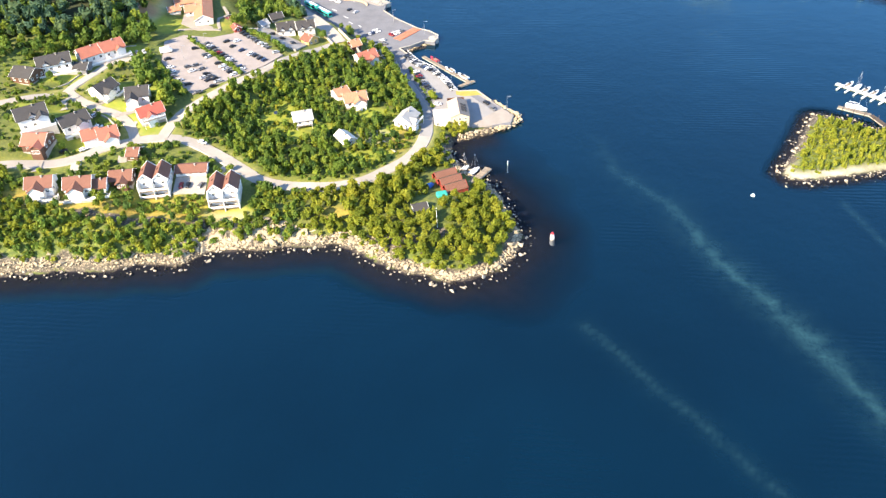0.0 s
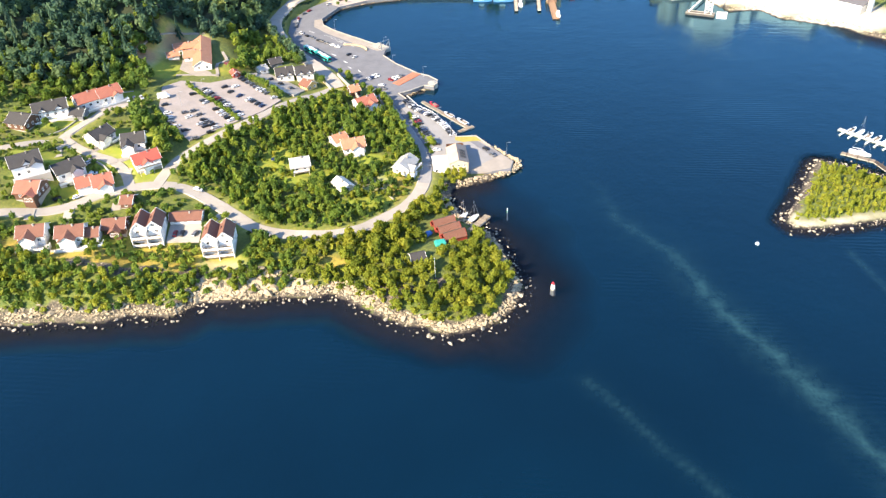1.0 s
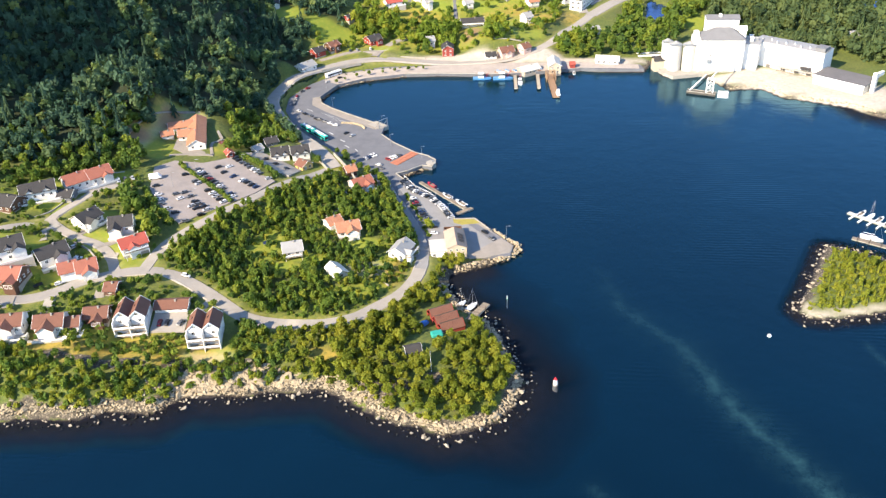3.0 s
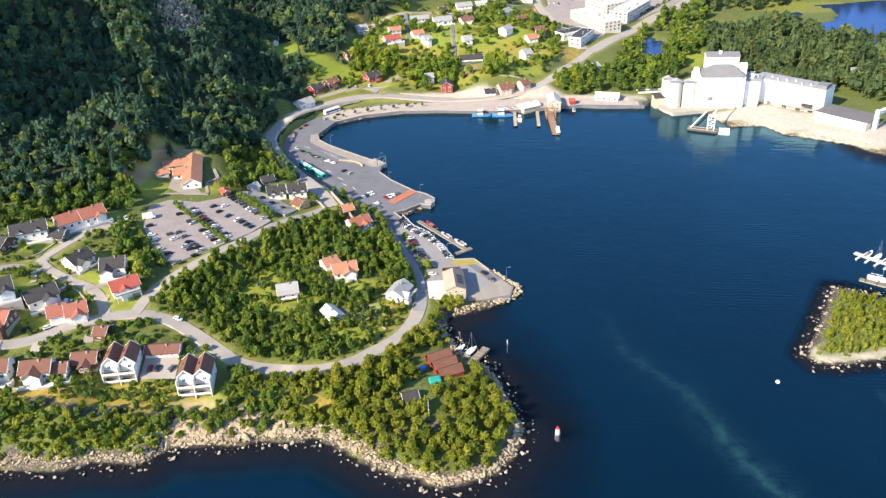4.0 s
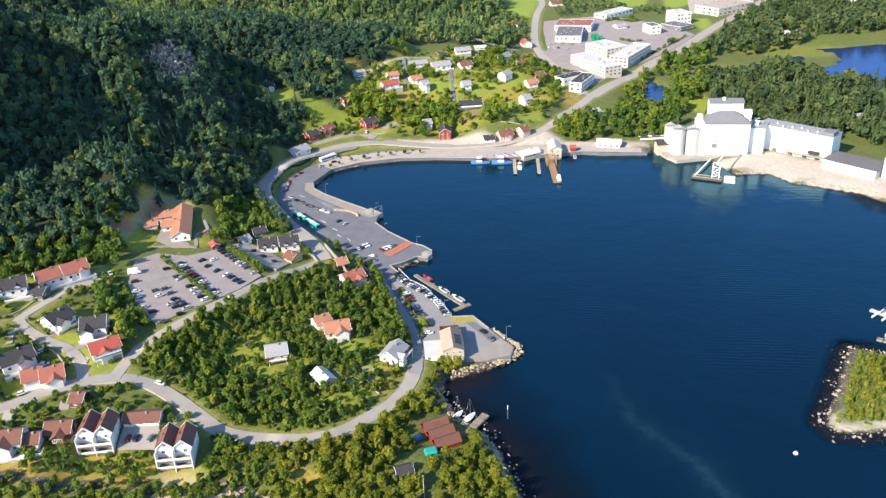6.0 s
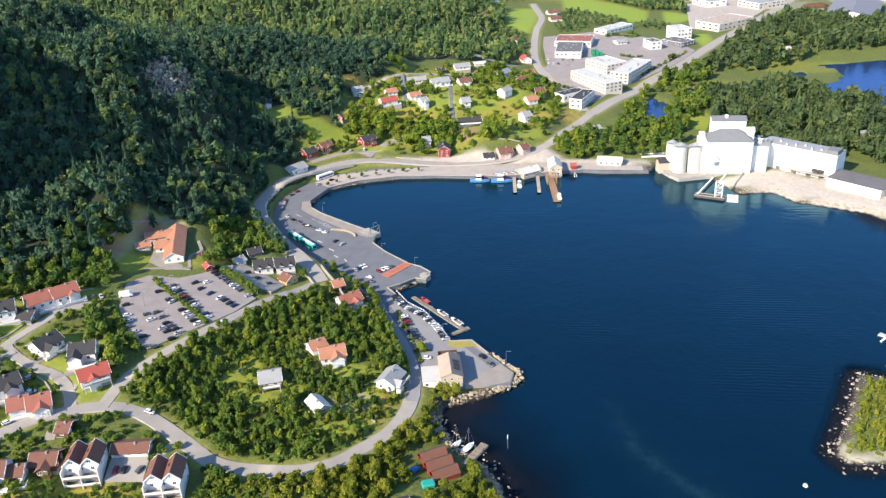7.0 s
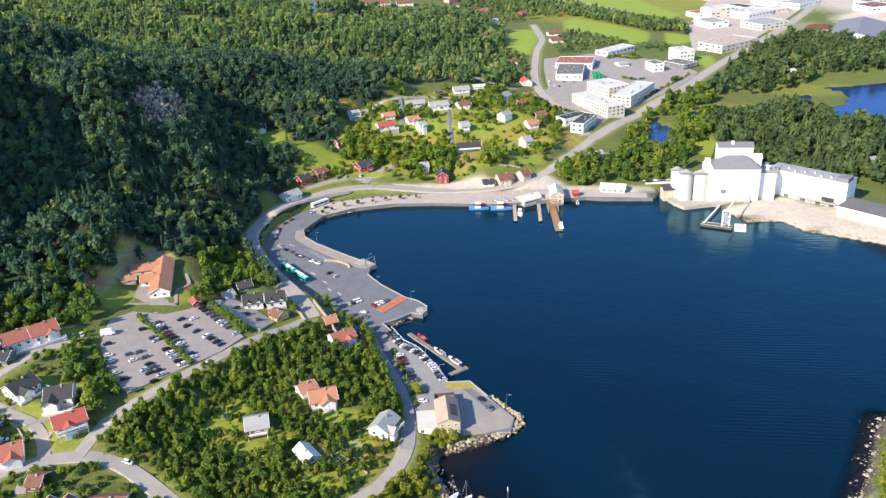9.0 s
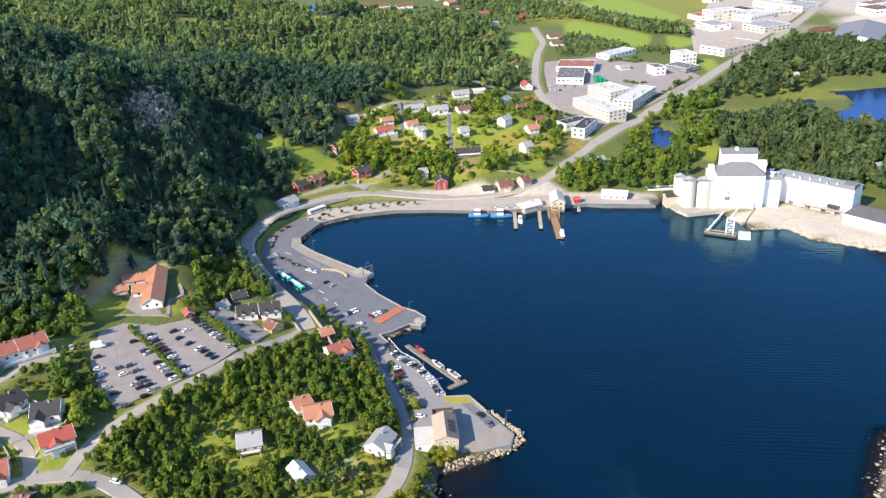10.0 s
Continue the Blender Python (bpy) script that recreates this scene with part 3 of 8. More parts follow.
# centre, radius along x, along y
LAWNS = [(-105, 66, 9, 5), (-132, 67, 10, 4), (-103, 127, 6, 12), (-66, 135, 9, 5), (-84, 122, 6, 3), (-62, 112, 6, 3), (-66, 101, 8, 4), (-58, 108, 6, 6), (-66, 132, 7, 4), (-173, 193, 7, 9), (-204, 137, 16, 6), (-149, 110, 9, 6), (-151, 71, 7, 4), (-92, 115, 6, 4), (-56, 122, 4, 6), (-164, 119, 8, 4), (-183, 108, 9, 4), (-178, 163, 8, 5), (-180, 214, 5, 15), (-172, 231, 9, 4), (-160, 111, 9, 4), (-146, 105, 8, 6), (-171, 133, 7, 4), (-154, 131, 6, 5), (-192, 110, 10, 5), (-172, 92, 9, 4), (-150, 67, 9, 3), (-199, 150, 8, 4)]
MEADOWS = [(-99, 434, 20, 12), (-72, 445, 17, 13), (-136, 385, 17, 10), (-165, 388, 11, 13), (-33, 442, 24, 14), (39, 411, 9, 9), (-31, 415, 14, 20), (104, 436, 9, 20), (-60, 474, 20, 7), (-12, 448, 16, 26), (-100, 372, 8, 4), (-10, 395, 12, 10), (-145, 205, 5, 12)]
MARSH = [(150, 510, 52, 26), (210, 575, 60, 16)]
# dry golden grass, and raw earth
GOLD = [(-153, 65, 10, 3), (-148, 59, 13, 5), (-161, 60, 9, 3), (-126, 67, 12, 5), (-134, 61, 9, 4), (-118, 62, 6, 4), (-66, 68, 6, 3), (-107, 66, 7, 3), (-174, 61, 8, 3), (-101, 432, 14, 5), (-84, 426, 13, 6), (-134, 458, 9, 5), (-15, 442, 15, 12), (-32, 428, 10, 9), (2, 432, 13, 10), (-112, 424, 8, 5), (-52, 118, 4, 8), (-184, 204, 4, 12), (-176, 226, 9, 4), (20, 440, 8, 14)]
CLAY = [(-44.5, 391, 5.5, 10), (-184, 200, 5, 6), (-178, 221, 4, 8)]
TRACK_LAWN = [(-303, 672, 40, 22), (-258, 770, 60, 30), (245, 795, 25, 12)]


def oval(px, py, rows, soft=0.35):
    out = np.zeros(px.shape)
    for cx, cy, rx, ry in rows:
        d = np.hypot((px - cx) / rx, (py - cy) / ry) + 0.12 * wobble(px, py, 3.0)
        out = np.maximum(out, np.clip((1 + soft / 2 - d) / soft, 0, 1))
    return out


def to_line(px, py, points):
    best = np.full(np.shape(px), 1e12)
    for (ax, ay), (bx, by) in zip(points, points[1:]):
        ux, uy = bx - ax, by - ay
        f = np.clip(((px - ax) * ux + (py - ay) * uy) / (ux * ux + uy * uy), 0, 1)
        best = np.minimum(best, (px - ax - f * ux) ** 2 + (py - ay - f * uy) ** 2)
    return np.sqrt(best)


def flat_plane(ring):
    """Plane through the ground under a ring: z = a + b x + c y."""
    p = np.array(ring, float)
    z = relief(p[:, 0], p[:, 1])[0]
    m = np.c_[np.ones(len(p)), p - p.mean(0)]
    a, b, c = np.linalg.lstsq(m, z, rcond=None)[0]
    return a - b * p[:, 0].mean() - c * p[:, 1].mean(), b, c


LOTS = {"car_park": (LOT, PARKING), "house_yard": (HOUSE_YARD, ASPHALT), "garage_yard": (GARAGE_YARD, ASPHALT), "school_yard": (SCHOOL_YARD, GRAVEL), "town_square": (TOWN_LOT, PARKING), "trade_yard": (TRADE_LOT, SAND_PAVE)}
PLANES = {name: flat_plane(ring) for name, (ring, _) in LOTS.items()}


def smooth_line(points, step=3.0):
    """Points every few metres along a soft curve through the given ones."""
    p = np.array(points, float)
    p = np.concatenate([[2 * p[0] - p[1]], p, [2 * p[-1] - p[-2]]])
    out = []
    for a, b, c, d in zip(p, p[1:], p[2:], p[3:]):
        for s in np.arange(0, 1, step / max(np.linalg.norm(c - b), step)):
            out.append(0.5 * (2 * b + (c - a) * s + (2 * a - 5 * b + 4 * c - d) * s * s + (3 * b - a - 3 * c + d) * s**3))
    return np.array(out + [p[-2]])


PROFILES = []
for wide, _, line in ROADS.values():
    line = smooth_line(line)
    top = relief(line[:, 0], line[:, 1])[0]
    for _ in range(6):
        top[1:-1] = (top[:-2] + top[1:-1] + top[2:]) / 3
    run = np.concatenate([[0], np.cumsum(np.linalg.norm(np.diff(line, axis=0), axis=1))])
    for end, reach in ((0, run), (-1, run[-1] - run)):
        joins = [(math.hypot(*(q - line[end])), h) for _, other, heights in PROFILES for q, h in zip(other, heights)]
        if joins and min(joins)[0] < 10:
            top = top + (min(joins)[1] - top[end]) * np.exp(-reach / 16)
    PROFILES.append((wide, line, top))


def terrain(px, py):
    """Ground as built: levelled under lots and quays."""
    z, shore = relief(px, py)
    for name, (ring, _) in LOTS.items():
        a, b, c = PLANES[name]
        d = signed_distance(px, py, ring)
        k = np.clip((d + 7) / 7, 0, 1)
        z = z * (1 - k) + (a + b * px + c * py - 0.12) * k
    for wide, line, top in PROFILES:
        near = np.full(px.shape, 1e6)
        inside = (px > line[:, 0].min() - 14) & (px < line[:, 0].max() + 14) & (py > line[:, 1].min() - 14) & (py < line[:, 1].max() + 14)
        if inside.any():
            qx, qy = px[inside], py[inside]
            gap = np.full(qx.shape, 1e12)
            at = np.zeros(qx.shape)
            for (lx, ly), lz in zip(line, top):
                d = (qx - lx) ** 2 + (qy - ly) ** 2
                at, gap = np.where(d < gap, lz, at), np.minimum(d, gap)
            k = np.clip(1 - (np.sqrt(gap) - wide / 2 - 1.5) / 5.0, 0, 1)
            z[inside] = z[inside] * (1 - k) + (at - 0.12) * k
    for x, y, deep in ((-133, 69.0, 2.2), (-106.4, 66.4, 1.9)):  # terraces below the twin villas
        z = z - deep * np.exp(-((px - x) ** 2 + (py - y) ** 2) / 50)
    d = signed_distance(px, py, QUAY)
    k = np.clip((d + 5) / 5, 0, 1)
    z = np.where(shore > 0, z * (1 - k) + np.minimum(z, QUAY_TOP - 0.5) * k, z)
    return z, shore


def level(x, y):
    return float(terrain(np.array([float(x)]), np.array([float(y)]))[0][0])


def levels(px, py):
    return terrain(np.asarray(px, float), np.asarray(py, float))[0]


def sheet(name, xs, ys, zs, material, colours=None):
    """A sheet of quads over the grid xs by ys."""
    nx, ny = len(xs), len(ys)
    gx, gy = np.meshgrid(xs, ys)
    co = np.stack([gx, gy, zs], -1).reshape(-1, 3)
    i = (np.arange(ny - 1)[:, None] * nx + np.arange(nx - 1)[None]).ravel()
    me = quads_mesh(name, co, np.stack([i, i + 1, i + nx + 1, i + nx], -1), material)
    for key, values in (colours or {}).items():
        if values.ndim == 3:
            at = me.attributes.new(key, "FLOAT_COLOR", "POINT")
            at.data.foreach_set("color", np.concatenate([values.reshape(-1, 3), np.ones((nx * ny, 1))], 1).astype(np.float32).ravel())
        else:
            at = me.attributes.new(key, "FLOAT", "POINT")
            at.data.foreach_set("value", values.astype(np.float32).ravel())
    me.polygons.foreach_set("use_smooth", np.ones(len(me.polygons), bool))
    return new(name, me)


def quads_mesh(name, co, faces, material):
    me = bpy.data.meshes.new(name)
    k = faces.shape[1]
    me.vertices.add(len(co))
    me.vertices.foreach_set("co", np.asarray(co, np.float32).ravel())
    me.loops.add(faces.size)
    me.loops.foreach_set("vertex_index", faces.astype(np.int32).ravel())
    me.polygons.add(len(faces))
    me.polygons.foreach_set("loop_start", np.arange(0, faces.size, k, dtype=np.int32))
    me.polygons.foreach_set("loop_total", np.full(len(faces), k, np.int32))
    me.materials.append(material)
    me.update(calc_edges=True)
    me.validate()
    me.shade_flat()
    return me


gx = np.concatenate([np.arange(-2400, -420, 60), np.arange(-420, -262, 6), np.arange(-262, 200, 2.2), np.arange(200, 420, 6), np.arange(420, 2460, 60)])
gy = np.concatenate([np.arange(-900, -20, 40), np.arange(-20, 30, 5), np.arange(30, 380, 2.4), np.arange(380, 720, 4), np.arange(720, 1080, 6), np.arange(1080, 1320, 16), np.arange(1320, 2460, 60)])
mx, my = np.meshgrid(gx, gy)
mz, shore = terrain(mx, my)
steep = np.hypot(*np.gradient(mz, gy, gx))
road_near = np.full(mx.shape, 1e6)
for wide, _, line in ROADS.values():
    road_near = np.minimum(road_near, to_line(mx, my, line) - wide / 2)
lawn = np.maximum(oval(mx, my, LAWNS), np.maximum(oval(mx, my, MEADOWS) * 0.95, oval(mx, my, TRACK_LAWN) * 0.8))
for ring in FIELDS:
    lawn = np.maximum(lawn, np.clip(signed_distance(mx, my, ring) / 6 + 0.5, 0, 1))
lawn = np.maximum(lawn, np.clip(signed_distance(mx, my, BANK) / 6, 0, 1) * (0.85 + 0.3 * wobble(mx, my, 9.0)))
lawn = np.maximum(lawn, 0.8 * oval(mx, my, [(80, 930, 110, 90), (250, 1010, 200, 60)]))
lawn = np.maximum(lawn, np.clip((3.5 - road_near) / 3, 0, 1) * 0.6)
ragged = 3.6 + 1.2 * wobble(mx, my, 6.0) + 1.6 * wobble(mx, my, 2.3)
rocky = np.clip((ragged - np.abs(shore - 1)) / 3, 0, 1) * (shore > -40)
rocky = np.maximum(rocky, oval(mx, my, [(-96, 57, 13, 6), (-208, 338, 17, 20), (-113, 60, 5, 3), (-45, 55, 9, 4), (-29.6, 60.0, 3, 2.4), (-128, 57, 7, 3), (-140, 56, 6, 2.5), (-152, 57, 5, 2)], 0.6))
bare = np.maximum(oval(mx, my, [(114, 331, 18, 8), (135, 319, 26, 12), (160, 303, 24, 13), (128, 337, 18, 9), (144, 326, 20, 9), (158, 314, 18, 9), (-40, 364, 45, 6), (-2, 368, 16, 7), (32, 362, 32, 6), (385, 935, 75, 80), (350, 850, 40, 30), (30, 357, 30, 5), (-48, 560, 26, 6), (175, 300, 20, 16)], 0.5), np.clip((1.6 - np.abs(road_near)) / 2, 0, 1) * 0.25)
isle_edge = signed_distance(mx, my, ISLE)
beach = np.clip(1 - np.abs(isle_edge - 2.2) / 2.4, 0, 1) * np.clip((116 - my) / 8, 0, 1)
bare = np.maximum(bare, beach)
rocky = np.where(isle_edge > -30, rocky * (1 - beach), rocky)
mz = mz - 0.14 * np.clip((0.9 - road_near) / 1.5, 0, 1) * (shore > 3)
crop_of = np.maximum(0.5 * oval(mx, my, MEADOWS) * (my > 370), 0.35 * oval(mx, my, LAWNS)) + np.clip(np.maximum.reduce([signed_distance(mx, my, ring) for ring in FIELDS]) / 6 + 0.5, 0, 1) * 0.9
lawn = np.maximum(lawn, 0.55 * oval(mx, my, MARSH))
# where the ground colour carries the woods' shade
shaded_floor_of = np.clip(np.maximum(signed_distance(mx, my, HILLSIDE), signed_distance(mx, my, FAR_WOOD)) / 6, 0, 1)
rocky = rocky * (1 - 0.85 * np.where(mx > 60, bare, 0))
heath = oval(mx, my, [(-179, 216, 4, 14), (-182, 196, 4, 9), (-170, 231, 8, 4), (-104, 64, 8, 4), (-62, 118, 7, 6), (278, 815, 22, 30)], 0.5)
bare = np.maximum(bare, 0.35 * heath)
yard_near = np.maximum.reduce([signed_distance(mx, my, ring) for ring in (QUAY, *(r for r, _ in LOTS.values()))])
mz = mz + np.where(shore > 4, 1, 0) * (0.35 * wobble(mx, my, 5.0) + rocky * 1.1 * wobble(mx, my, 2.6)) * np.clip((road_near - 1) / 4, 0, 1) * np.clip(-yard_near / 6, 0, 1)
ground = tagged(sheet("ground", gx, gy, mz, GROUND, {"cover": np.stack([lawn, rocky, bare], -1), "shaded_floor": shaded_floor_of, "meadow": crop_of, "dark_bed": np.clip((34 - to_line(mx, my, COAST_SOUTH[19:30])) / 8, 0, 1), "straw": oval(mx, my, GOLD, 0.9), "earth": 0.85 * oval(mx, my, CLAY, 0.7)}), "wooded hillside and headland with mown grass and a pale rocky shore", "ground", kind="structure")

wx = np.concatenate([np.arange(-2400, -220, 60), np.arange(-220, 12, 4), np.arange(12, 124, 1.25), np.arange(124, 260, 4), np.arange(260, 2460, 60)])
wy = np.concatenate([np.arange(-2400, -160, 60), np.arange(-160, -80, 4), np.arange(-80, 150, 2), np.arange(150, 372, 4), np.arange(372, 400, 14)])
sx, sy = np.meshgrid(wx, wy)
tide = [(25, 128), (26.3, 122.8), (31.4, 106.5), (40, 95), (49.1, 86.1), (55.9, 66.4), (66.3, 46.2), (76.8, 29.2), (82.9, 17.7), (88.7, 4.2), (93.4, -5.6), (103, -28)]
wake = [(18, 22), (26.2, 13.2), (36.8, -1.5), (47.6, -12.8), (56.2, -24.9), (62.9, -32.7), (76, -50)]
side_wake = [(108.2, 88.9), (111.3, 78.9), (115.1, 66.4), (121, 50)]
off = to_line(sx + 1.5 * wobble(sx, sy, 4.0), sy + 1.5 * wobble(sy, sx, 4.0), tide)
foam = (0.9 * np.exp(-(off / 2.2) ** 2) + 0.32 * np.exp(-(off / 7.0) ** 2)) * np.clip((136 - sy) / 90, 0.12, 1)
foam = np.maximum(foam, np.maximum(0.42 * np.exp(-(to_line(sx, sy, wake) / 0.9) ** 2) + 0.12 * np.exp(-(to_line(sx, sy, wake) / 4.0) ** 2), 0.4 * np.exp(-(to_line(sx, sy, side_wake) / 1.2) ** 2)))
bed = terrain(sx, sy)[0]
shoal = 0.95 * np.clip(1 + bed / 4.2, 0, 1) ** 0.8 * np.clip(np.maximum(np.maximum((26 - to_line(sx, sy, COAST_SOUTH[:28])) / 6, (11 + signed_distance(sx, sy, ISLE)) / 8), (sx - 150) / 10), 0, 1)
shoal = np.maximum(shoal, 0.8 * np.clip((27 - to_line(sx, sy, COAST_SOUTH[20:29]) + 4 * wobble(sx, sy, 9.0)) / 20, 0, 1) * (bed < 0))
tagged(sheet("water", wx, wy, np.zeros(sx.shape), SEA, {"foam": foam * 0.36, "shoal": shoal}), "deep blue sea with faint ripples and drifting foam", "water", kind="structure")
for ring, top, label in ((LAKE, 3.2, "still blue lake beyond the factory"), (POND, 1.6, "small blue pond among trees"), (STREAM, 3.21, "narrow reedy stream by the lake"), (TARN, 40.0, "small tarn in the far woods")):
    tagged(new("water", mesh_of("water", prism(ring, top - 0.05, top), POOL)), label, "water", kind="structure")

# ---- quays, yards and roads ----
tagged(new("quay", mesh_of("quay", prism(QUAY, -5.0, QUAY_TOP), APRON)), "worn pale asphalt quay round the bay", "quay", kind="structure")
PROMENADE = [(-119, 322.4), (-104, 333.4), (-81, 340.4), (-60, 341.4), (-37, 340.4), (-19, 340.4), (25, 350.4), (59, 348.6), (59, 355.8), (25, 359.8), (-20, 359.8), (-60, 355.8), (-95, 350.8), (-121.6, 340.8), (-129, 329)]
tagged(new("promenade", mesh_of("promenade", prism(PROMENADE, QUAY_TOP - 0.5, QUAY_TOP + 0.012), SAND_PAVE)), "pale gravelled promenade along the bay", "pavement", kind="structure")
QUAY_PARKING = [(-60.5, 199.6), (-53.9, 189.8), (-45.9, 183.7), (-38.9, 172.7), (-33.2, 162.9), (-27, 158.8), (-20, 150.4), (-14, 143), (-17, 137), (-33, 133), (-40, 141), (-44, 153), (-52, 171), (-58, 184), (-63, 193)]
tagged(new("quay_parking", mesh_of("quay_parking", prism(QUAY_PARKING, QUAY_TOP - 0.5, QUAY_TOP + 0.008), BLUE_ASPHALT)), "pale worn asphalt parking on the spit", "pavement", kind="structure")
STRIPS = [[(-80.4, 261), (-88.3, 266), (-102.3, 276), (-114.3, 285), (-122.3, 293), (-125.3, 302), (-129, 301), (-126.5, 290), (-117, 280.5), (-105, 271), (-91, 260.5), (-84, 256)], [(-24.6, 163.0), (-18.3, 155), (-8.4, 143), (-9.3, 137.6), (-18, 134.2), (-24.6, 133.0), (-25.2, 135.8), (-13.2, 148.8), (-21, 156.6), (-25.6, 161.6)]]
for ring in STRIPS:
    tagged(new("gravel_strip", mesh_of("gravel_strip", prism(ring, QUAY_TOP - 0.5, QUAY_TOP + 0.016), GRAVEL)), "sandy gravel strip along the quay edge", "pavement", kind="structure")
for name, (ring, material) in LOTS.items():
    a, b, c = PLANES[name]
    bm = prism(ring, 0.0, 1.0)
    for v in bm.verts:
        v.co.z = a + b * v.co.x + c * v.co.y + (0.06 if v.co.z > 0.5 else -1.5)
    tagged(new(name, mesh_of(name, bm, material)), "worn pale asphalt yard", "pavement", kind="structure")


LAID = []


def ribbon(points, offsets, lift, wide=0.0):
    """A band along a line: cross-wise offsets and heights above the ground of the line. Roads (wide) run into those laid before."""
    line = smooth_line(points)
    way = np.gradient(line, axis=0)
    way /= np.linalg.norm(way, axis=1, keepdims=True)
    side = np.stack([-way[:, 1], way[:, 0]], -1)
    z = levels(line[:, 0], line[:, 1])
    inside = signed_distance(line[:, 0], line[:, 1], QUAY) > -2
    z = np.where(inside, np.maximum(z, QUAY_TOP), z)
    for _ in range(4):
        z[1:-1] = (z[:-2] + z[1:-1] + z[2:]) / 3
    for half, other, tops in LAID:
        near, at = np.full(len(line), 1e6), np.zeros(len(line))
        for a, b, za, zb in zip(other, other[1:], tops, tops[1:]):
            f = np.clip((line - a) @ (b - a) / ((b - a) @ (b - a)), 0, 1)
            gap = np.linalg.norm(line - a - f[:, None] * (b - a), axis=1)
            at, near = np.where(gap < near, za + f * (zb - za), at), np.minimum(gap, near)
        k = np.clip(1 - (near - half - 1.0) / 8, 0, 1)
        z = z * (1 - k) + at * k
    if wide:
        LAID.append((wide / 2, line, z))
    bm = bmesh.new()
    for k in range(len(offsets) - 1):
        rows = [[bm.verts.new((*(q + s * o), h + up)) for o, up in zip(offsets[k : k + 2], lift[k : k + 2])] for q, s, h in zip(line, side, z)]
        for r, t in zip(rows, rows[1:]):
            bm.faces.new((r[0], t[0], t[1], r[1])).smooth = True
    bmesh.ops.recalc_face_normals(bm, faces=bm.faces)
    return bm


for k, (name, (wide, material, line)) in enumerate(ROADS.items()):
    w, up = wide / 2, 0.22 + 0.006 * k
    tagged(new(name, mesh_of(name, ribbon(line, (-w - 0.7, -w, w, w + 0.7), (-0.55, up, up, -0.55), wide), material)), "sun-bleached narrow asphalt road", "road", kind="structure")

# ---- buildings ----
FOOTPRINTS = []
WINDOWS = {}


def pane_window(parent, place, w, h, mullions=1):
    """A window in the wall's opening: frame with mullion, and its pane. Local x along the wall, y out of it."""
    key = (round(w, 2), round(h, 2), mullions)
    if key not in WINDOWS:
        bm, f = bmesh.new(), 0.09
        box(bm, -w / 2, -0.10, 0, -w / 2 + f, 0.05, h)
        box(bm, w / 2 - f, -0.10, 0, w / 2, 0.05, h)
        box(bm, -w / 2 + f, -0.10, h - f, w / 2 - f, 0.05, h)
        box(bm, -w / 2 - 0.06, -0.10, -0.07, w / 2 + 0.06, 0.09, f * 0.6)
        for k in range(mullions):
            x = -w / 2 + w * (k + 1) / (mullions + 1)
            box(bm, x - 0.035, -0.08, f * 0.6, x + 0.035, 0.03, h - f)
        WINDOWS[key] = (mesh_of("window", bm, WHITE_TRIM), mesh_of("pane", boxes((-w / 2 + 0.02, -0.09, 0.02, w / 2 - 0.02, -0.06, h - 0.02)), GLASS))
    frame_mesh, pane_mesh = WINDOWS[key]
    win = part("window", frame_mesh, None, parent, place=place)
    part("pane", pane_mesh, None, win)
    return win


def wall_panel(bm, m, width, low, high, holes, depth=0.14):
    """A wall of that width centred on x = 0 with rectangular openings that have reveals; m sets it in the house."""
    xs = sorted({-width / 2, width / 2, *(v for h in holes for v in (h[0], h[1]))})
    zs = sorted({low, high, *(v for h in holes for v in (h[2], h[3]))})
    put = lambda x, y, z: bm.verts.new(m @ Vector((x, y, z)))
    for a, b in zip(xs, xs[1:]):
        for c, d in zip(zs, zs[1:]):
            if not any(h[0] <= (a + b) / 2 <= h[1] and h[2] <= (c + d) / 2 <= h[3] for h in holes):
                bm.faces.new((put(a, 0, c), put(b, 0, c), put(b, 0, d), put(a, 0, d)))
    for a, b, c, d in holes:
        for (x0, z0), (x1, z1) in (((a, c), (b, c)), ((b, c), (b, d)), ((b, d), (a, d)), ((a, d), (a, c))):
            bm.faces.new((put(x0, 0, z0), put(x1, 0, z1), put(x1, depth, z1), put(x0, depth, z0)))


def openings(width, low, high, storeys, gap=2.6, w=1.15, h=1.25, rng=random):
    """Rows of windows over a wall."""
    out, step = [], (high - low) / storeys
    n = max(1, int((width - 0.8) / gap))
    for s in range(storeys):
        for k in range(n):
            if rng.random() < 0.12:
                continue
            x = (k - (n - 1) / 2) * (width - 0.6) / n
            z = low + s * step + max(0.5, (step - h) * 0.55)
            out.append((x - w / 2, x + w / 2, z, min(z + h, high - 0.15)))
    return out


SIDES = [(0, -1, 0), (1, 0, 90), (0, 1, 180), (-1, 0, 270)]


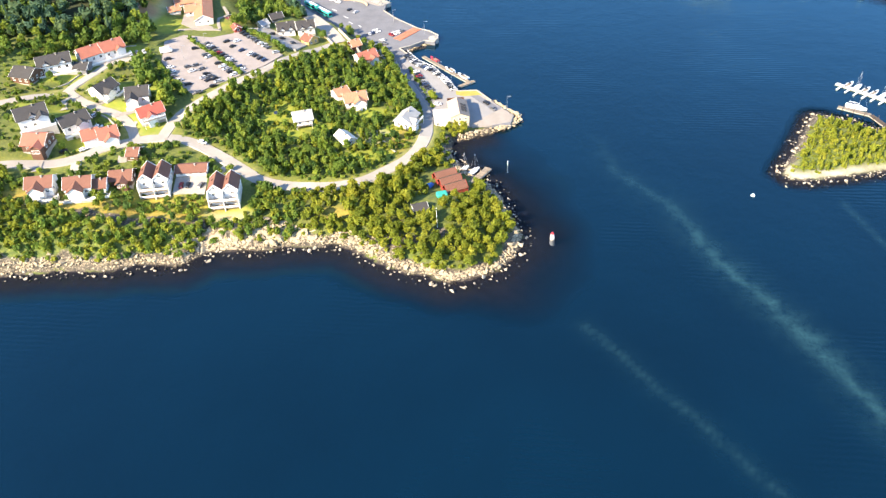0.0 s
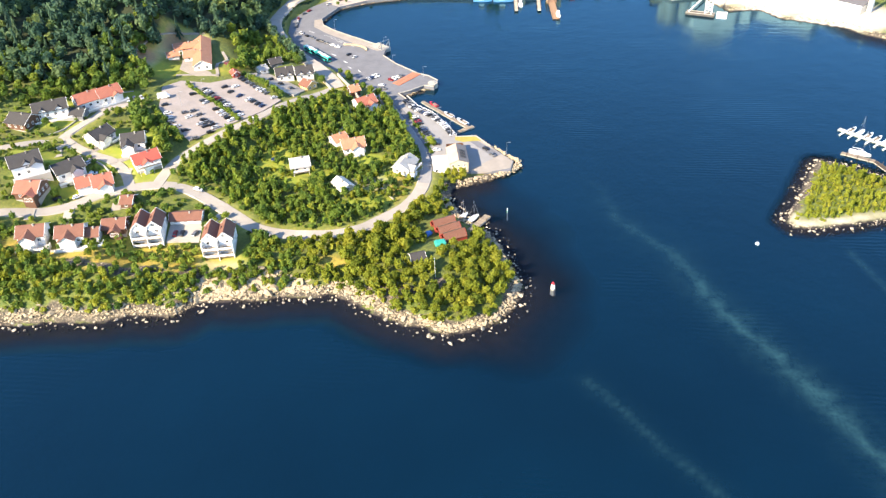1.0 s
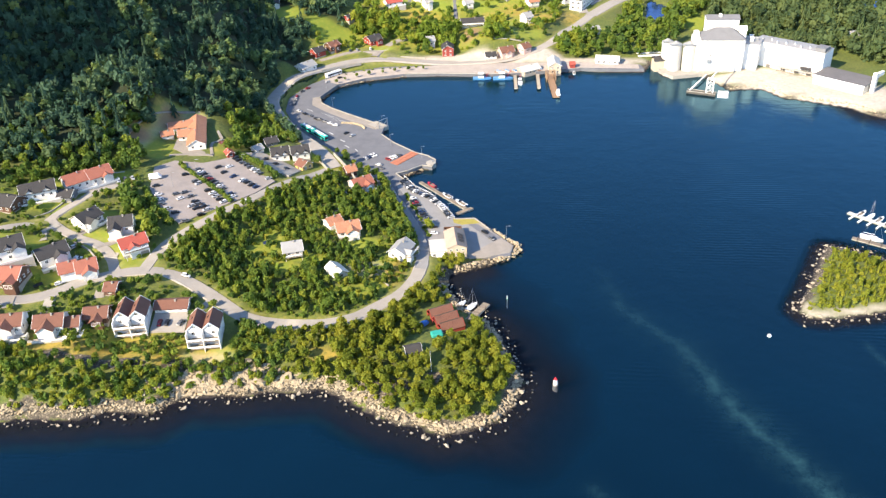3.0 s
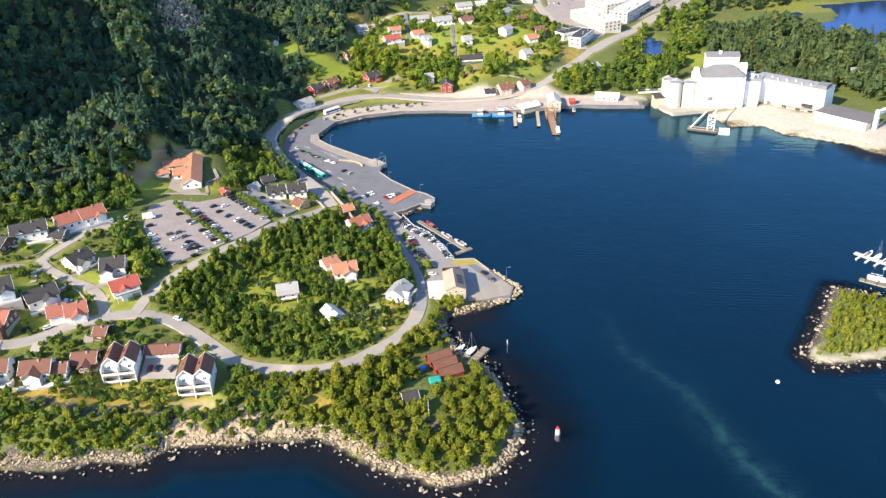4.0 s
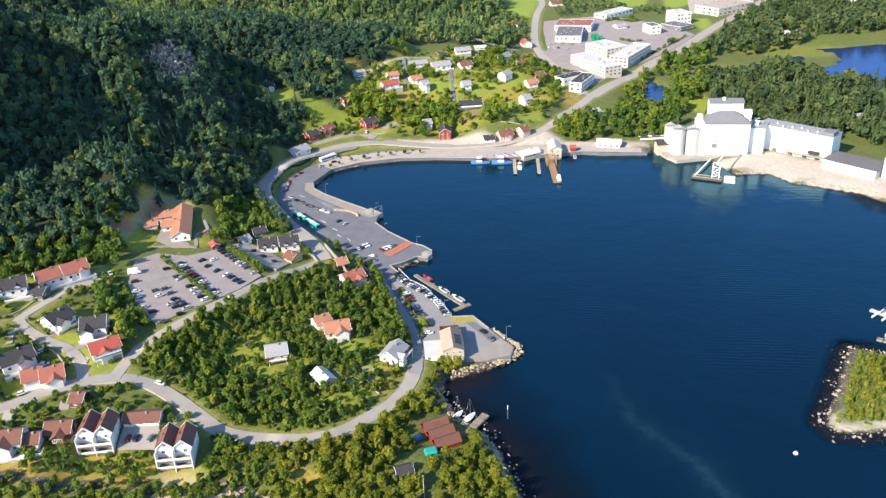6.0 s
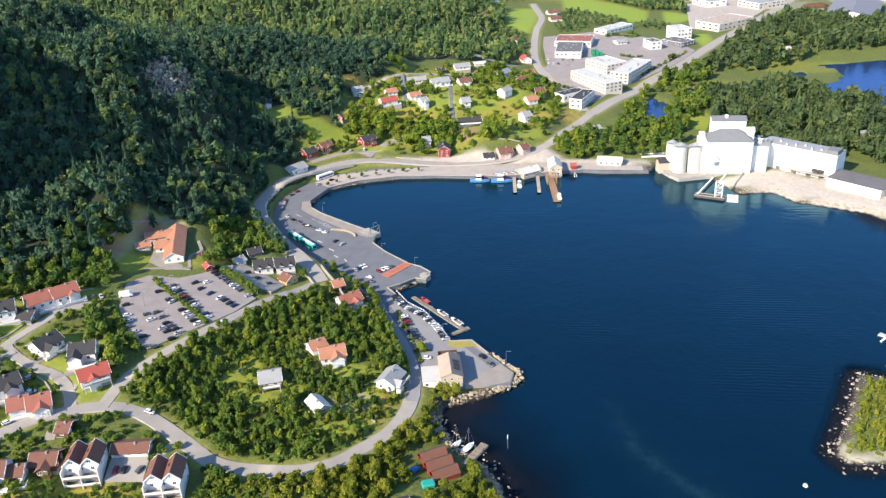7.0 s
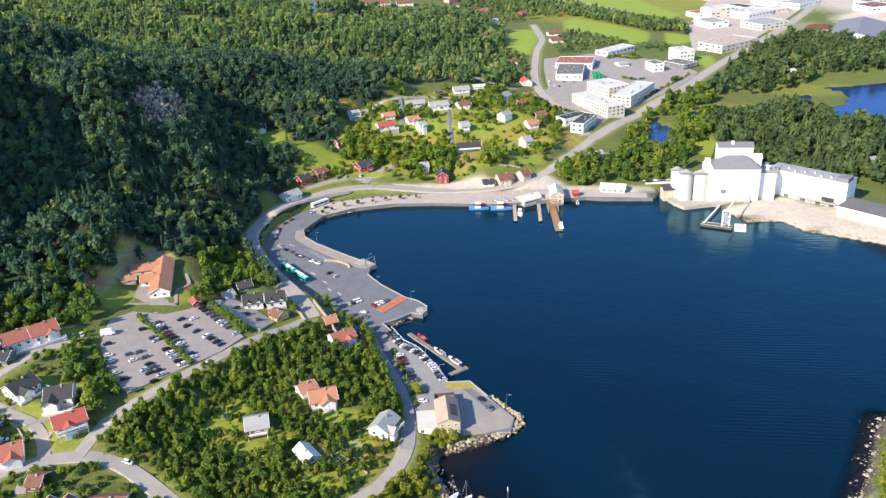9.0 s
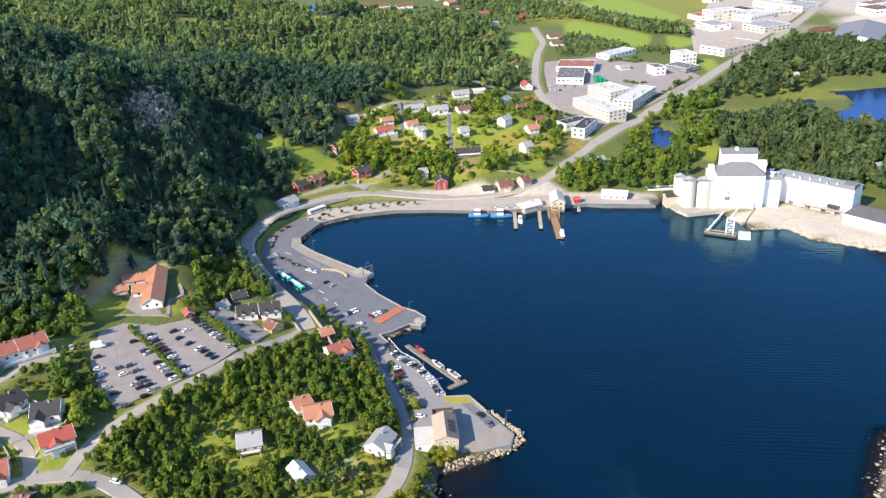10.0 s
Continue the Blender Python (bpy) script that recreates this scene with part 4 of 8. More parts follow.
def body(parent, L, D, low, high, storeys, wall, rng, gable=0.0, gap=2.6, door=True, w=1.15, h=1.25):
    """Four walls with windows and a door; gable: rise of the end walls (ends at x = +-L/2)."""
    bm, windows = bmesh.new(), []
    base = -4.0
    for dx, dy, turn in SIDES:
        width = L if dy else D
        m = pose(dx * L / 2, dy * D / 2, 0, 0, 0, turn)
        holes = openings(width, low, high, storeys, gap, w, h, rng)
        if door and dy == 1 and holes:
            holes = holes[1:] if len(holes) > 2 else holes
            dw = (-L / 2 + 0.5, -L / 2 + 1.45, low + 0.02, low + 2.05)
            if not any(q[0] < dw[1] + 0.1 and q[2] < dw[3] for q in holes) and high - low > 2.2:
                holes = holes + [dw]
                d = part("door", boxes((-0.46, -0.1, 0, 0.46, -0.04, 2.0)), WALLS["brown"], parent, place=m @ pose((dw[0] + dw[1]) / 2, 0, dw[2], 0, 0, 180))
                part("door_handle", boxes((0.3, -0.04, 0.95, 0.4, 0.02, 1.0)), STEEL, d)
        wall_panel(bm, m, width, base, high, holes)
        if gable and not dy:
            bm.faces.new([bm.verts.new(m @ Vector(p)) for p in ((-D / 2, 0, high), (D / 2, 0, high), (0, 0, high + gable))])
        windows += [(m @ pose((a + b) / 2, 0, c, 0, 0, 180), b - a, d - c) for a, b, c, d in holes if d - c < 1.9 or b - a > 1.2]
    bmesh.ops.remove_doubles(bm, verts=bm.verts, dist=0.001)
    part("wall", bm, wall, parent)
    for place, ww, hh in windows:
        pane_window(parent, place, ww, hh)


def gable_roof(L, D, high, rise, over=0.5, thick=0.22):
    """Two slopes with thickness and overhangs, ridge along x."""
    bm = bmesh.new()
    run = D / 2 + over
    drop = rise * over / (D / 2)
    for s in (1, -1):
        low = [(x, s * run, high - drop) for x in (-L / 2 - over, L / 2 + over)]
        top = [(x, 0, high + rise) for x in (-L / 2 - over, L / 2 + over)]
        ring = [low[0], low[1], top[1], top[0]]
        a = [bm.verts.new((x, y, z + thick)) for x, y, z in ring]
        b = [bm.verts.new(p) for p in ring]
        bm.faces.new(a)
        bm.faces.new(b[::-1])
        for k in range(4):
            bm.faces.new((b[k], b[(k + 1) % 4], a[(k + 1) % 4], a[k]))
    bmesh.ops.recalc_face_normals(bm, faces=bm.faces)
    return bm


TERRACE = surface("pale_paving", (0.50, 0.46, 0.40), 0.85, 1.2, 0.18)
ROOF_WORDS = {"red_tile": "weathered red tile roof", "orange_tile": "orange tile roof", "red_bright": "bright red tile roof", "brown_tile": "dark brown tile roof", "slate": "dark slate roof", "grey_sheet": "grey sheet roof", "pale_sheet": "pale sheet roof", "tan_sheet": "tan sheet roof", "dark_felt": "dark felt flat roof"}
WALL_WORDS = {"cream": "cream-rendered", "white": "white-painted", "brown": "brown-stained", "red": "red-painted", "yellow": "yellow-painted", "pink": "pale red", "tan": "tan", "slate_wall": "grey-boarded"}


def rails(L, z, y, x0):
    bm = bmesh.new()
    n = max(2, int(L / 1.2))
    for k in range(n + 1):
        x = x0 + L * k / n
        box(bm, x - 0.04, y - 0.04, z, x + 0.04, y + 0.04, z + 0.95)
    box(bm, x0, y - 0.05, z + 0.95, x0 + L, y + 0.05, z + 1.03)
    box(bm, x0, y - 0.02, z + 0.25, x0 + L, y + 0.02, z + 0.85)
    return bm


def balcony_on(parent, L, D, z, depth=2.2):
    """A deck on the seaward side with posts and railing."""
    b = part("balcony", boxes((-L / 2 + 0.3, -D / 2 - depth, z - 0.16, L / 2 - 0.3, -D / 2 - 0.003, z)), TIMBER, parent, "timber balcony deck")
    part("railing", rails(L - 0.8, z, -D / 2 - depth + 0.1, -L / 2 + 0.4), WHITE_TRIM, b)
    for x in (-L / 2 + 0.5, L / 2 - 0.5):
        part("post", boxes((x - 0.07, -D / 2 - depth + 0.1, z - 5.5, x + 0.07, -D / 2 - depth + 0.24, z - 0.16)), WHITE_TRIM, b)


def gabled_wing(parent, D, high, wall, roof, x, out, wide):
    """A cross wing towards the sea: walls with a glazed gable front, and a roof that runs into the main one."""
    top, rise = high - 0.15, wide / 2 * 0.62
    w = bmesh.new()
    box(w, x - wide / 2, -D / 2 - out, -4.0, x + wide / 2, -D / 2 - 0.01, top)
    w.faces.new([w.verts.new(p) for p in ((x - wide / 2, -D / 2 - out, top), (x + wide / 2, -D / 2 - out, top), (x, -D / 2 - out, top + rise))])
    body_ = part("wing", w, WALLS[wall], parent)
    bm = gable_roof(out + D / 2, wide, top, rise, 0.35, 0.2)
    bmesh.ops.rotate(bm, verts=bm.verts, matrix=Matrix.Rotation(radians(90), 3, "Z"))
    bmesh.ops.translate(bm, verts=bm.verts, vec=(x, -D / 4 - out / 2 - 0.2, 0))
    part("wing_roof", bm, ROOFS[roof], parent)
    for k in range(max(1, int(wide / 1.7))):
        px_ = x + (k - (max(1, int(wide / 1.7)) - 1) / 2) * 1.6
        pane_window(body_, pose(px_, -D / 2 - out - 0.02, 0.7, 0, 0, 180), 1.3, 1.4)
        if top > 4.2:
            pane_window(body_, pose(px_, -D / 2 - out - 0.02, top - 1.9, 0, 0, 180), 1.3, 1.3)


def house(x, y, turn, L, D, H, roof, wall, gables=0, balcony=0, chimneys=1, name="house", group="", terrace=0, wing=None):
    """A timber house: H from the ground to the ridge, which runs along its length."""
    rng = random.Random(int(x * 7 + y * 13))
    FOOTPRINTS.append((x, y, math.hypot(L, D) / 2 + 0.6))
    z = level(x, y)
    L = max(L - 0.6, 4)
    H = H * 0.88
    rise = min(D / 2 * 0.62, H * 0.45)
    high = H - rise
    storeys = 2 if high > 4.2 else 1
    h = thing(name, f"{WALL_WORDS[wall]} timber house with a {ROOF_WORDS[roof]}", "house", x, y, z, turn, group)
    body(h, L, D, 0.25 if storeys == 1 else 0.1, high, storeys, WALLS[wall], rng, rise, gap=2.6 if y < 700 else 6.0)
    r = part("roof", gable_roof(L, D, high, rise), ROOFS[roof], h, ROOF_WORDS[roof])
    for e in (-1, 1):
        trim = bmesh.new()
        for q in (-1, 1):
            bar(trim, (e * (L / 2 + 0.53), q * (D / 2 + 0.5), high - rise * 0.5 / (D / 2) + 0.12), (e * (L / 2 + 0.53), 0, high + rise + 0.12), 0.065)
        part("bargeboard", trim, WHITE_TRIM, h)
    part("foundation", boxes((-L / 2 - 0.04, -D / 2 - 0.04, -4.2, L / 2 + 0.04, D / 2 + 0.04, 0.05)), CONCRETE, h)
    for k in range(chimneys):
        cx = (k - (chimneys - 1) / 2) * L * 0.5 + L * 0.12
        ch = part("chimney", boxes((cx - 0.24, -0.80, high + rise * 0.5, cx + 0.24, -0.32, high + rise + 0.5), (cx - 0.29, -0.85, high + rise + 0.5, cx + 0.29, -0.27, high + rise + 0.6)), CONCRETE, r)
    for k in range(gables):
        gx_ = (k - (gables - 1) / 2) * L / max(gables, 1)
        w = min(3.2, L / (gables + 0.6))
        g = bmesh.new()
        up = high + w / 2 * 0.75
        f = [g.verts.new(p) for p in ((gx_ - w / 2, -D / 2 - 0.35, high - 0.6), (gx_ + w / 2, -D / 2 - 0.35, high - 0.6), (gx_ + w / 2, -D / 2 - 0.35, high), (gx_, -D / 2 - 0.35, up), (gx_ - w / 2, -D / 2 - 0.35, high))]
        b = [g.verts.new((v.co.x, 0.0, v.co.z)) for v in f]
        g.faces.new(f)
        for a in range(5):
            g.faces.new((f[a], b[a], b[(a + 1) % 5], f[(a + 1) % 5]))
        bmesh.ops.recalc_face_normals(g, faces=g.faces)
        d = part("dormer", g, WALLS[wall], r)
        g = bmesh.new()
        for q in (-1, 1):
            ring = [(gx_ + q * (w / 2 + 0.3), -D / 2 - 0.6, high - 0.18), (gx_, -D / 2 - 0.6, up + 0.06), (gx_, 0.2, up + 0.06), (gx_ + q * (w / 2 + 0.3), 0.2, high - 0.18)]
            a, b = [g.verts.new((px, py, pz + 0.16)) for px, py, pz in ring], [g.verts.new(p) for p in ring]
            g.faces.new(a)
            g.faces.new(b[::-1])
            for t in range(4):
                g.faces.new((b[t], b[(t + 1) % 4], a[(t + 1) % 4], a[t]))
        bmesh.ops.recalc_face_normals(g, faces=g.faces)
        part("dormer_roof", g, ROOFS[roof], r)
    if terrace:
        t = part("terrace", boxes((-L / 2 - 0.6, -D / 2 - terrace, -4.0, L / 2 + 1.6, -D / 2 - 0.05, 0.08)), TERRACE, h, "pale paved terrace")
        part("parapet", boxes((-L / 2 - 0.6, -D / 2 - terrace, 0.08, L / 2 + 1.6, -D / 2 - terrace + 0.16, 0.85), (L / 2 + 1.44, -D / 2 - terrace + 0.16, 0.08, L / 2 + 1.6, -D / 2 - 0.05, 0.85)), WHITE_TRIM, t)
    if wing:
        gabled_wing(h, D, high, wall, roof, *wing)
    if balcony:
        balcony_on(h, L, D, min(2.7, high - 1.2))
    return h


def block(x, y, turn, L, D, H, roof, wall, storeys=2, name="building", label=""):
    """A flat-roofed building with a parapet."""
    rng = random.Random(int(x * 5 + y * 3))
    FOOTPRINTS.append((x, y, math.hypot(L, D) / 2))
    z = level(x, y)
    h = thing(name, label or f"{WALL_WORDS[wall]} flat-roofed building with a {ROOF_WORDS[roof]}", "building", x, y, z, turn)
    body(h, L, D, 0.2, H, storeys, WALLS[wall], rng, gap=3.2 if y < 700 else 5.5, w=1.9 if y < 700 else 3.2, h=1.5)
    part("roof", boxes((-L / 2 + 0.25, -D / 2 + 0.25, H - 0.5, L / 2 - 0.25, D / 2 - 0.25, H - 0.12)), ROOFS[roof], h, ROOF_WORDS[roof])
    bm = bmesh.new()
    for x0, y0, x1, y1 in ((-L / 2, -D / 2, L / 2, -D / 2 + 0.3), (-L / 2, D / 2 - 0.3, L / 2, D / 2), (-L / 2, -D / 2 + 0.3, -L / 2 + 0.3, D / 2 - 0.3), (L / 2 - 0.3, -D / 2 + 0.3, L / 2, D / 2 - 0.3)):
        box(bm, x0 - 0.003, y0 - 0.003, H + 0.002, x1 + 0.003, y1 + 0.003, H + 0.25)
    part("parapet", bm, WHITE_TRIM, h)
    for k in range(2 + int(L * D / 160)):
        px_, py_ = rng.uniform(-0.35, 0.35) * L, rng.uniform(-0.3, 0.3) * D
        part("roof_vent", boxes((px_ - 0.6, py_ - 0.5, H - 0.12, px_ + 0.6, py_ + 0.5, H + 0.6), bevel=0.06), STEEL, h)
    return h


# terraced village
house(-190.2, 152.6, 46, 10.2, 8.6, 7, 'red_tile', 'white', terrace=2.2)
house(-183.4, 159.0, 46, 9.8, 8.6, 7, 'red_tile', 'white', terrace=2.2, wing=(2.0, 1.2, 3.2))
house(-200.5, 141.8, 30, 13.5, 8.5, 7.5, 'slate', 'white', gables=2, terrace=2.4)
house(-208.1, 132.7, -12, 10.2, 9, 6, 'slate', 'brown')
house(-189.6, 143.7, 2, 6.1, 7, 4, 'slate', 'slate_wall')
house(-173.5, 127.4, 66, 9.4, 8, 6, 'slate', 'white', wing=(-1.5, 2.4, 4.0), terrace=2.6)
house(-157.6, 124.4, 18, 9.0, 8, 7, 'slate', 'white', wing=(-2.0, 3.0, 4.4), terrace=3.4)
house(-148.5, 112.8, 39, 10.0, 7.5, 6.5, 'red_bright', 'white', balcony=1, wing=(-0.6, 1.6, 3.6))
house(-187.7, 98.1, 37, 11.3, 9, 8, 'slate', 'white', gables=1, wing=(3.2, 2.0, 4.2), terrace=2.4)
house(-174.8, 102.7, 46, 11.0, 8, 7, 'slate', 'white', wing=(1.6, 2.2, 3.8), terrace=2.4)
house(-159.4, 97.8, 31, 7.4, 9, 6, 'red_tile', 'white', wing=(0.6, 1.6, 4.6))
house(-165.6, 96.2, 31, 6.4, 8, 5.6, 'red_tile', 'white', terrace=1.6)
house(-181.0, 87.2, 3, 9.1, 9, 6, 'red_tile', 'brown', wing=(2.0, 2.4, 4.0))
house(-170.5, 66.2, 13, 9.4, 7.5, 7, 'brown_tile', 'white', wing=(-0.6, 2.4, 5.2), terrace=3.6)
house(-157.6, 68.2, 13, 9.6, 7.5, 7, 'brown_tile', 'white', wing=(-0.4, 2.4, 5.2), terrace=3.4)
house(-150.8, 70.0, 13, 4.6, 6, 5, 'brown_tile', 'white', terrace=3.0)
house(-145.6, 76.0, 10, 8.2, 7, 5.2, 'brown_tile', 'brown', wing=(0.8, 2.2, 3.6))
house(-145.5, 88.3, 3, 4.5, 6, 4, 'brown_tile', 'brown')
house(-123.3, 85.3, 8, 11.6, 6, 3.5, 'brown_tile', 'white')
# knoll
house(-73.6, 141.2, 22, 9.4, 8, 5.4, 'orange_tile', 'white', wing=(1.2, 1.8, 4.8))
house(-80.6, 145.6, 43, 6.4, 6, 4.5, 'orange_tile', 'white')
house(-91.7, 125.0, 20, 7.6, 8, 5.5, 'grey_sheet', 'white', balcony=1)
house(-72.0, 113.3, -47, 8.2, 5, 3.8, 'pale_sheet', 'white')
house(-50.4, 129.9, 73, 9.0, 7, 6, 'grey_sheet', 'white', balcony=1, wing=(-1.8, 1.6, 3.4))
house(-77.0, 184.4, 40, 9.4, 7.5, 6, 'red_tile', 'white', terrace=2.6, wing=(1.4, 2.2, 4.2))
house(-84.4, 195.5, 35, 5.0, 6, 5, 'orange_tile', 'brown')
house(-119.3, 205.0, 22, 8.4, 8, 6.5, 'slate', 'white', gables=2)
house(-110.2, 207.1, 22, 8.5, 8, 6.5, 'slate', 'white', gables=2)
house(-105.7, 196.3, -35, 5.8, 6, 5, 'brown_tile', 'yellow')
house(-128.3, 219.7, 32, 6.3, 7, 4, 'slate', 'slate_wall')
house(-131.6, 209.1, 51, 4.5, 5, 4, 'grey_sheet', 'white')
# school
house(-161.0, 212.2, -70, 33, 8.0, 5.5, 'orange_tile', 'white', chimneys=1)
house(-171.6, 219.4, 22, 12, 6, 4.8, 'orange_tile', 'white')
house(-164.8, 210.4, 20, 9, 7, 5.0, 'orange_tile', 'white')
house(-174.2, 208.4, 28, 5.9, 5, 3.6, 'orange_tile', 'white')
house(-138.9, 193.6, -53, 4.2, 3.2, 3.4, 'red_bright', 'red')
# north shore
house(-107.9, 381.2, 42, 9.1, 9, 6, 'slate', 'red', wing=(1.6, 1.8, 4.0))
house(-139.0, 357.6, 50, 8, 7, 6, 'slate', 'red')
house(-131.4, 366.4, 50, 8, 7, 6, 'brown_tile', 'brown', wing=(0.5, 1.4, 3.0))
house(-140.9, 334.8, 53, 10.9, 8, 6, 'grey_sheet', 'white')
house(-58.4, 372.6, -82, 10.0, 7, 8, 'slate', 'red')
house(-70.8, 382.6, 22, 5.2, 7, 7, 'grey_sheet', 'white')
house(-30.9, 365.8, 15, 7.0, 7, 4, 'slate', 'white')
house(-21.3, 368.4, 25, 8.8, 8, 7, 'brown_tile', 'pink', wing=(0.4, 1.2, 3.6))
house(-10.0, 371.5, 39, 6.1, 7, 7, 'brown_tile', 'pink')
house(8.6, 349, -85, 14, 7, 8, 'pale_sheet', 'tan')
house(-6.5, 345.8, 35, 12.0, 8, 5, 'pale_sheet', 'tan')
house(41.0, 360.8, -9, 14.1, 8, 5, 'pale_sheet', 'white')
house(34.3, 409.4, 29, 7.3, 6, 6, 'grey_sheet', 'white')
house(-9.8, 420.2, 35, 6.0, 8, 8, 'grey_sheet', 'white', balcony=1)
# hill village
house(-126.7, 447.1, 29, 7.9, 8, 7, 'grey_sheet', 'white', balcony=1, wing=(1.0, 1.4, 3.6))
house(-102.2, 430.6, 32, 11.5, 8, 5, 'red_bright', 'white', terrace=2.2)
house(-103.3, 448.9, 29, 8.0, 7, 5, 'orange_tile', 'white')
house(-86.6, 446.3, 31, 8.3, 7, 5.5, 'orange_tile', 'white', wing=(0.4, 1.4, 3.4))
house(-79.3, 437.3, 36, 5.4, 7, 7, 'grey_sheet', 'white', wing=(0.2, 1.4, 3.0))
house(-90.6, 481.6, 21, 14.7, 8, 5, 'grey_sheet', 'white')
house(-73.3, 482.4, 23, 13.7, 10, 6, 'grey_sheet', 'white', wing=(-2.4, 1.6, 4.2), terrace=2.0)
house(-55.5, 486.4, 26, 9.4, 9, 5, 'brown_tile', 'white', wing=(1.2, 1.4, 3.8))
house(-60.2, 516.5, 21, 12.1, 9, 5, 'grey_sheet', 'white')
house(-75.3, 506.0, 29, 6.2, 6, 4, 'slate', 'brown')
house(-47.9, 535.0, 17, 9.7, 8, 3, 'pale_sheet', 'white')
house(-51.3, 442.3, 23, 6.2, 8, 6, 'grey_sheet', 'white')
house(-45.5, 407.7, 11, 15.5, 6.5, 6.5, 'slate', 'white', balcony=1)
FOOTPRINTS.append((-46, 393, 9))
house(-27.5, 508.3, 65, 10.6, 7, 7, 'grey_sheet', 'white')
house(-25.0, 460.6, 54, 8.4, 7, 7, 'grey_sheet', 'white')
house(-9.8, 536.5, 22, 7.8, 8, 6, 'red_tile', 'white')
house(-6.9, 459.7, 29, 7.7, 8, 6, 'orange_tile', 'white')
house(-1.3, 475.3, 20, 7.4, 8, 5, 'brown_tile', 'brown')
house(-15.2, 496.9, 29, 5.9, 6, 4, 'brown_tile', 'brown')
house(-25.2, 652, -89, 15, 8, 6, 'red_bright', 'white')
house(-12.8, 578.8, -77, 12, 8, 6, 'red_bright', 'white')
house(-175.9, 397.8, 28, 6.5, 6, 6, 'slate', 'white', wing=(0.4, 1.6, 3.2))
house(-127.6, 402.2, 55, 5.6, 6, 4, 'slate', 'red')
# far hamlet
house(-72.1, 883.5, 39, 21.3, 9, 5, 'red_tile', 'white')
house(-53.7, 835.8, 36, 10.2, 7, 5, 'grey_sheet', 'white')
house(-59.6, 735.4, 67, 14, 9, 5, 'red_tile', 'brown')
house(-45.9, 767.3, 46, 15.5, 8, 5, 'red_tile', 'white')
house(-23.0, 884.4, 48, 9.4, 7, 7, 'brown_tile', 'red')
house(11.5, 775.9, 20, 13.4, 9, 5, 'brown_tile', 'white')
house(13.9, 739.2, 20, 12.8, 9, 5, 'brown_tile', 'white')
house(-100.7, 921.6, 14, 20.4, 9, 5, 'brown_tile', 'white')
house(-193.9, 895.1, 4, 33.2, 14, 6, 'brown_tile', 'white')
house(-163.1, 910.6, 15, 20.1, 12, 6, 'brown_tile', 'white')
house(202.7, 612.0, 30, 7.1, 6, 5, 'pale_sheet', 'white')
house(216.6, 613.8, 26, 7.9, 7, 6, 'brown_tile', 'white')
house(190.5, 396.1, 27, 10.6, 8, 5, 'grey_sheet', 'white')
# town
block(41.0, 515.0, -59, 46, 15, 7.6, 'pale_sheet', 'cream', storeys=3)
block(51.5, 561.0, -55, 27, 20, 7.6, 'pale_sheet', 'cream', storeys=3)
block(69.5, 544.0, 63, 48, 15, 7.6, 'pale_sheet', 'cream', storeys=3)
block(21.5, 481.0, 40, 22, 10.0, 5, 'slate', 'white', storeys=1)
block(29.0, 470.5, 68, 27, 9.0, 6.5, 'slate', 'white', storeys=2)
block(24.1, 617.2, -5, 22.0, 40.3, 5, 'dark_felt', 'white', storeys=1)
block(29.6, 650.4, -9, 32.0, 27.4, 5, 'red_tile', 'white', storeys=1)
block(124.3, 674.2, -68, 19.5, 14.6, 10, 'pale_sheet', 'white', storeys=3)
block(96.2, 634.7, -68, 14.7, 10.1, 7, 'dark_felt', 'white', storeys=2)
block(120.1, 649.5, -48, 22.7, 17.0, 4, 'dark_felt', 'slate_wall', storeys=1)
house(70.0, 652.1, 22, 9.8, 10, 4, 'grey_sheet', 'white')
block(68.0, 703.2, 47, 39.4, 15.2, 4, 'pale_sheet', 'white', storeys=1)
block(174.1, 722.9, -50, 28, 50, 7, 'tan_sheet', 'cream', storeys=2)
block(229.6, 819.7, -58, 30, 36, 6, 'grey_sheet', 'cream', storeys=2)
block(178.9, 833.6, -64, 29.4, 22.6, 6, 'grey_sheet', 'white', storeys=2)
block(194.4, 883.6, -64, 19.5, 32.3, 11, 'pale_sheet', 'cream', storeys=3)
block(176.7, 891.4, -64, 23.9, 20.7, 5, 'red_bright', 'white', storeys=1)
block(229.4, 885.6, -50, 29.5, 40.8, 6, 'pale_sheet', 'white', storeys=1)
block(294.5, 936.7, -47, 28.4, 38.2, 6, 'grey_sheet', 'white', storeys=1)
block(357.4, 878.9, -66, 28.3, 29.8, 6, 'brown_tile', 'white', storeys=1)
block(366.0, 915.0, -56, 16, 34, 6, 'brown_tile', 'white', storeys=1)
block(396.0, 962.0, -56, 18, 34, 6, 'brown_tile', 'white', storeys=1)
block(207.0, 1008.0, -60, 16, 13, 15, 'pale_sheet', 'white', storeys=4)
block(262.0, 905.0, -62, 18, 24, 5, 'pale_sheet', 'cream', storeys=1)
block(268.0, 955.0, -60, 40, 22, 6, 'pale_sheet', 'white', storeys=1)
block(228.0, 925.0, -60, 26, 16, 5, 'slate', 'white', storeys=1)
for k, (x, y) in enumerate(((-262, 990), (-240, 1004), (-214, 986), (-190, 972), (-172, 990), (-150, 968), (-128, 975), (-112, 950), (-286, 1006), (-202, 1010))):
    house(x, y, 20 + 11 * (k % 4), 15 + 2 * (k % 3), 9, 6, ('red_tile', 'orange_tile', 'brown_tile')[k % 3], ('white', 'pink', 'cream')[k % 3])



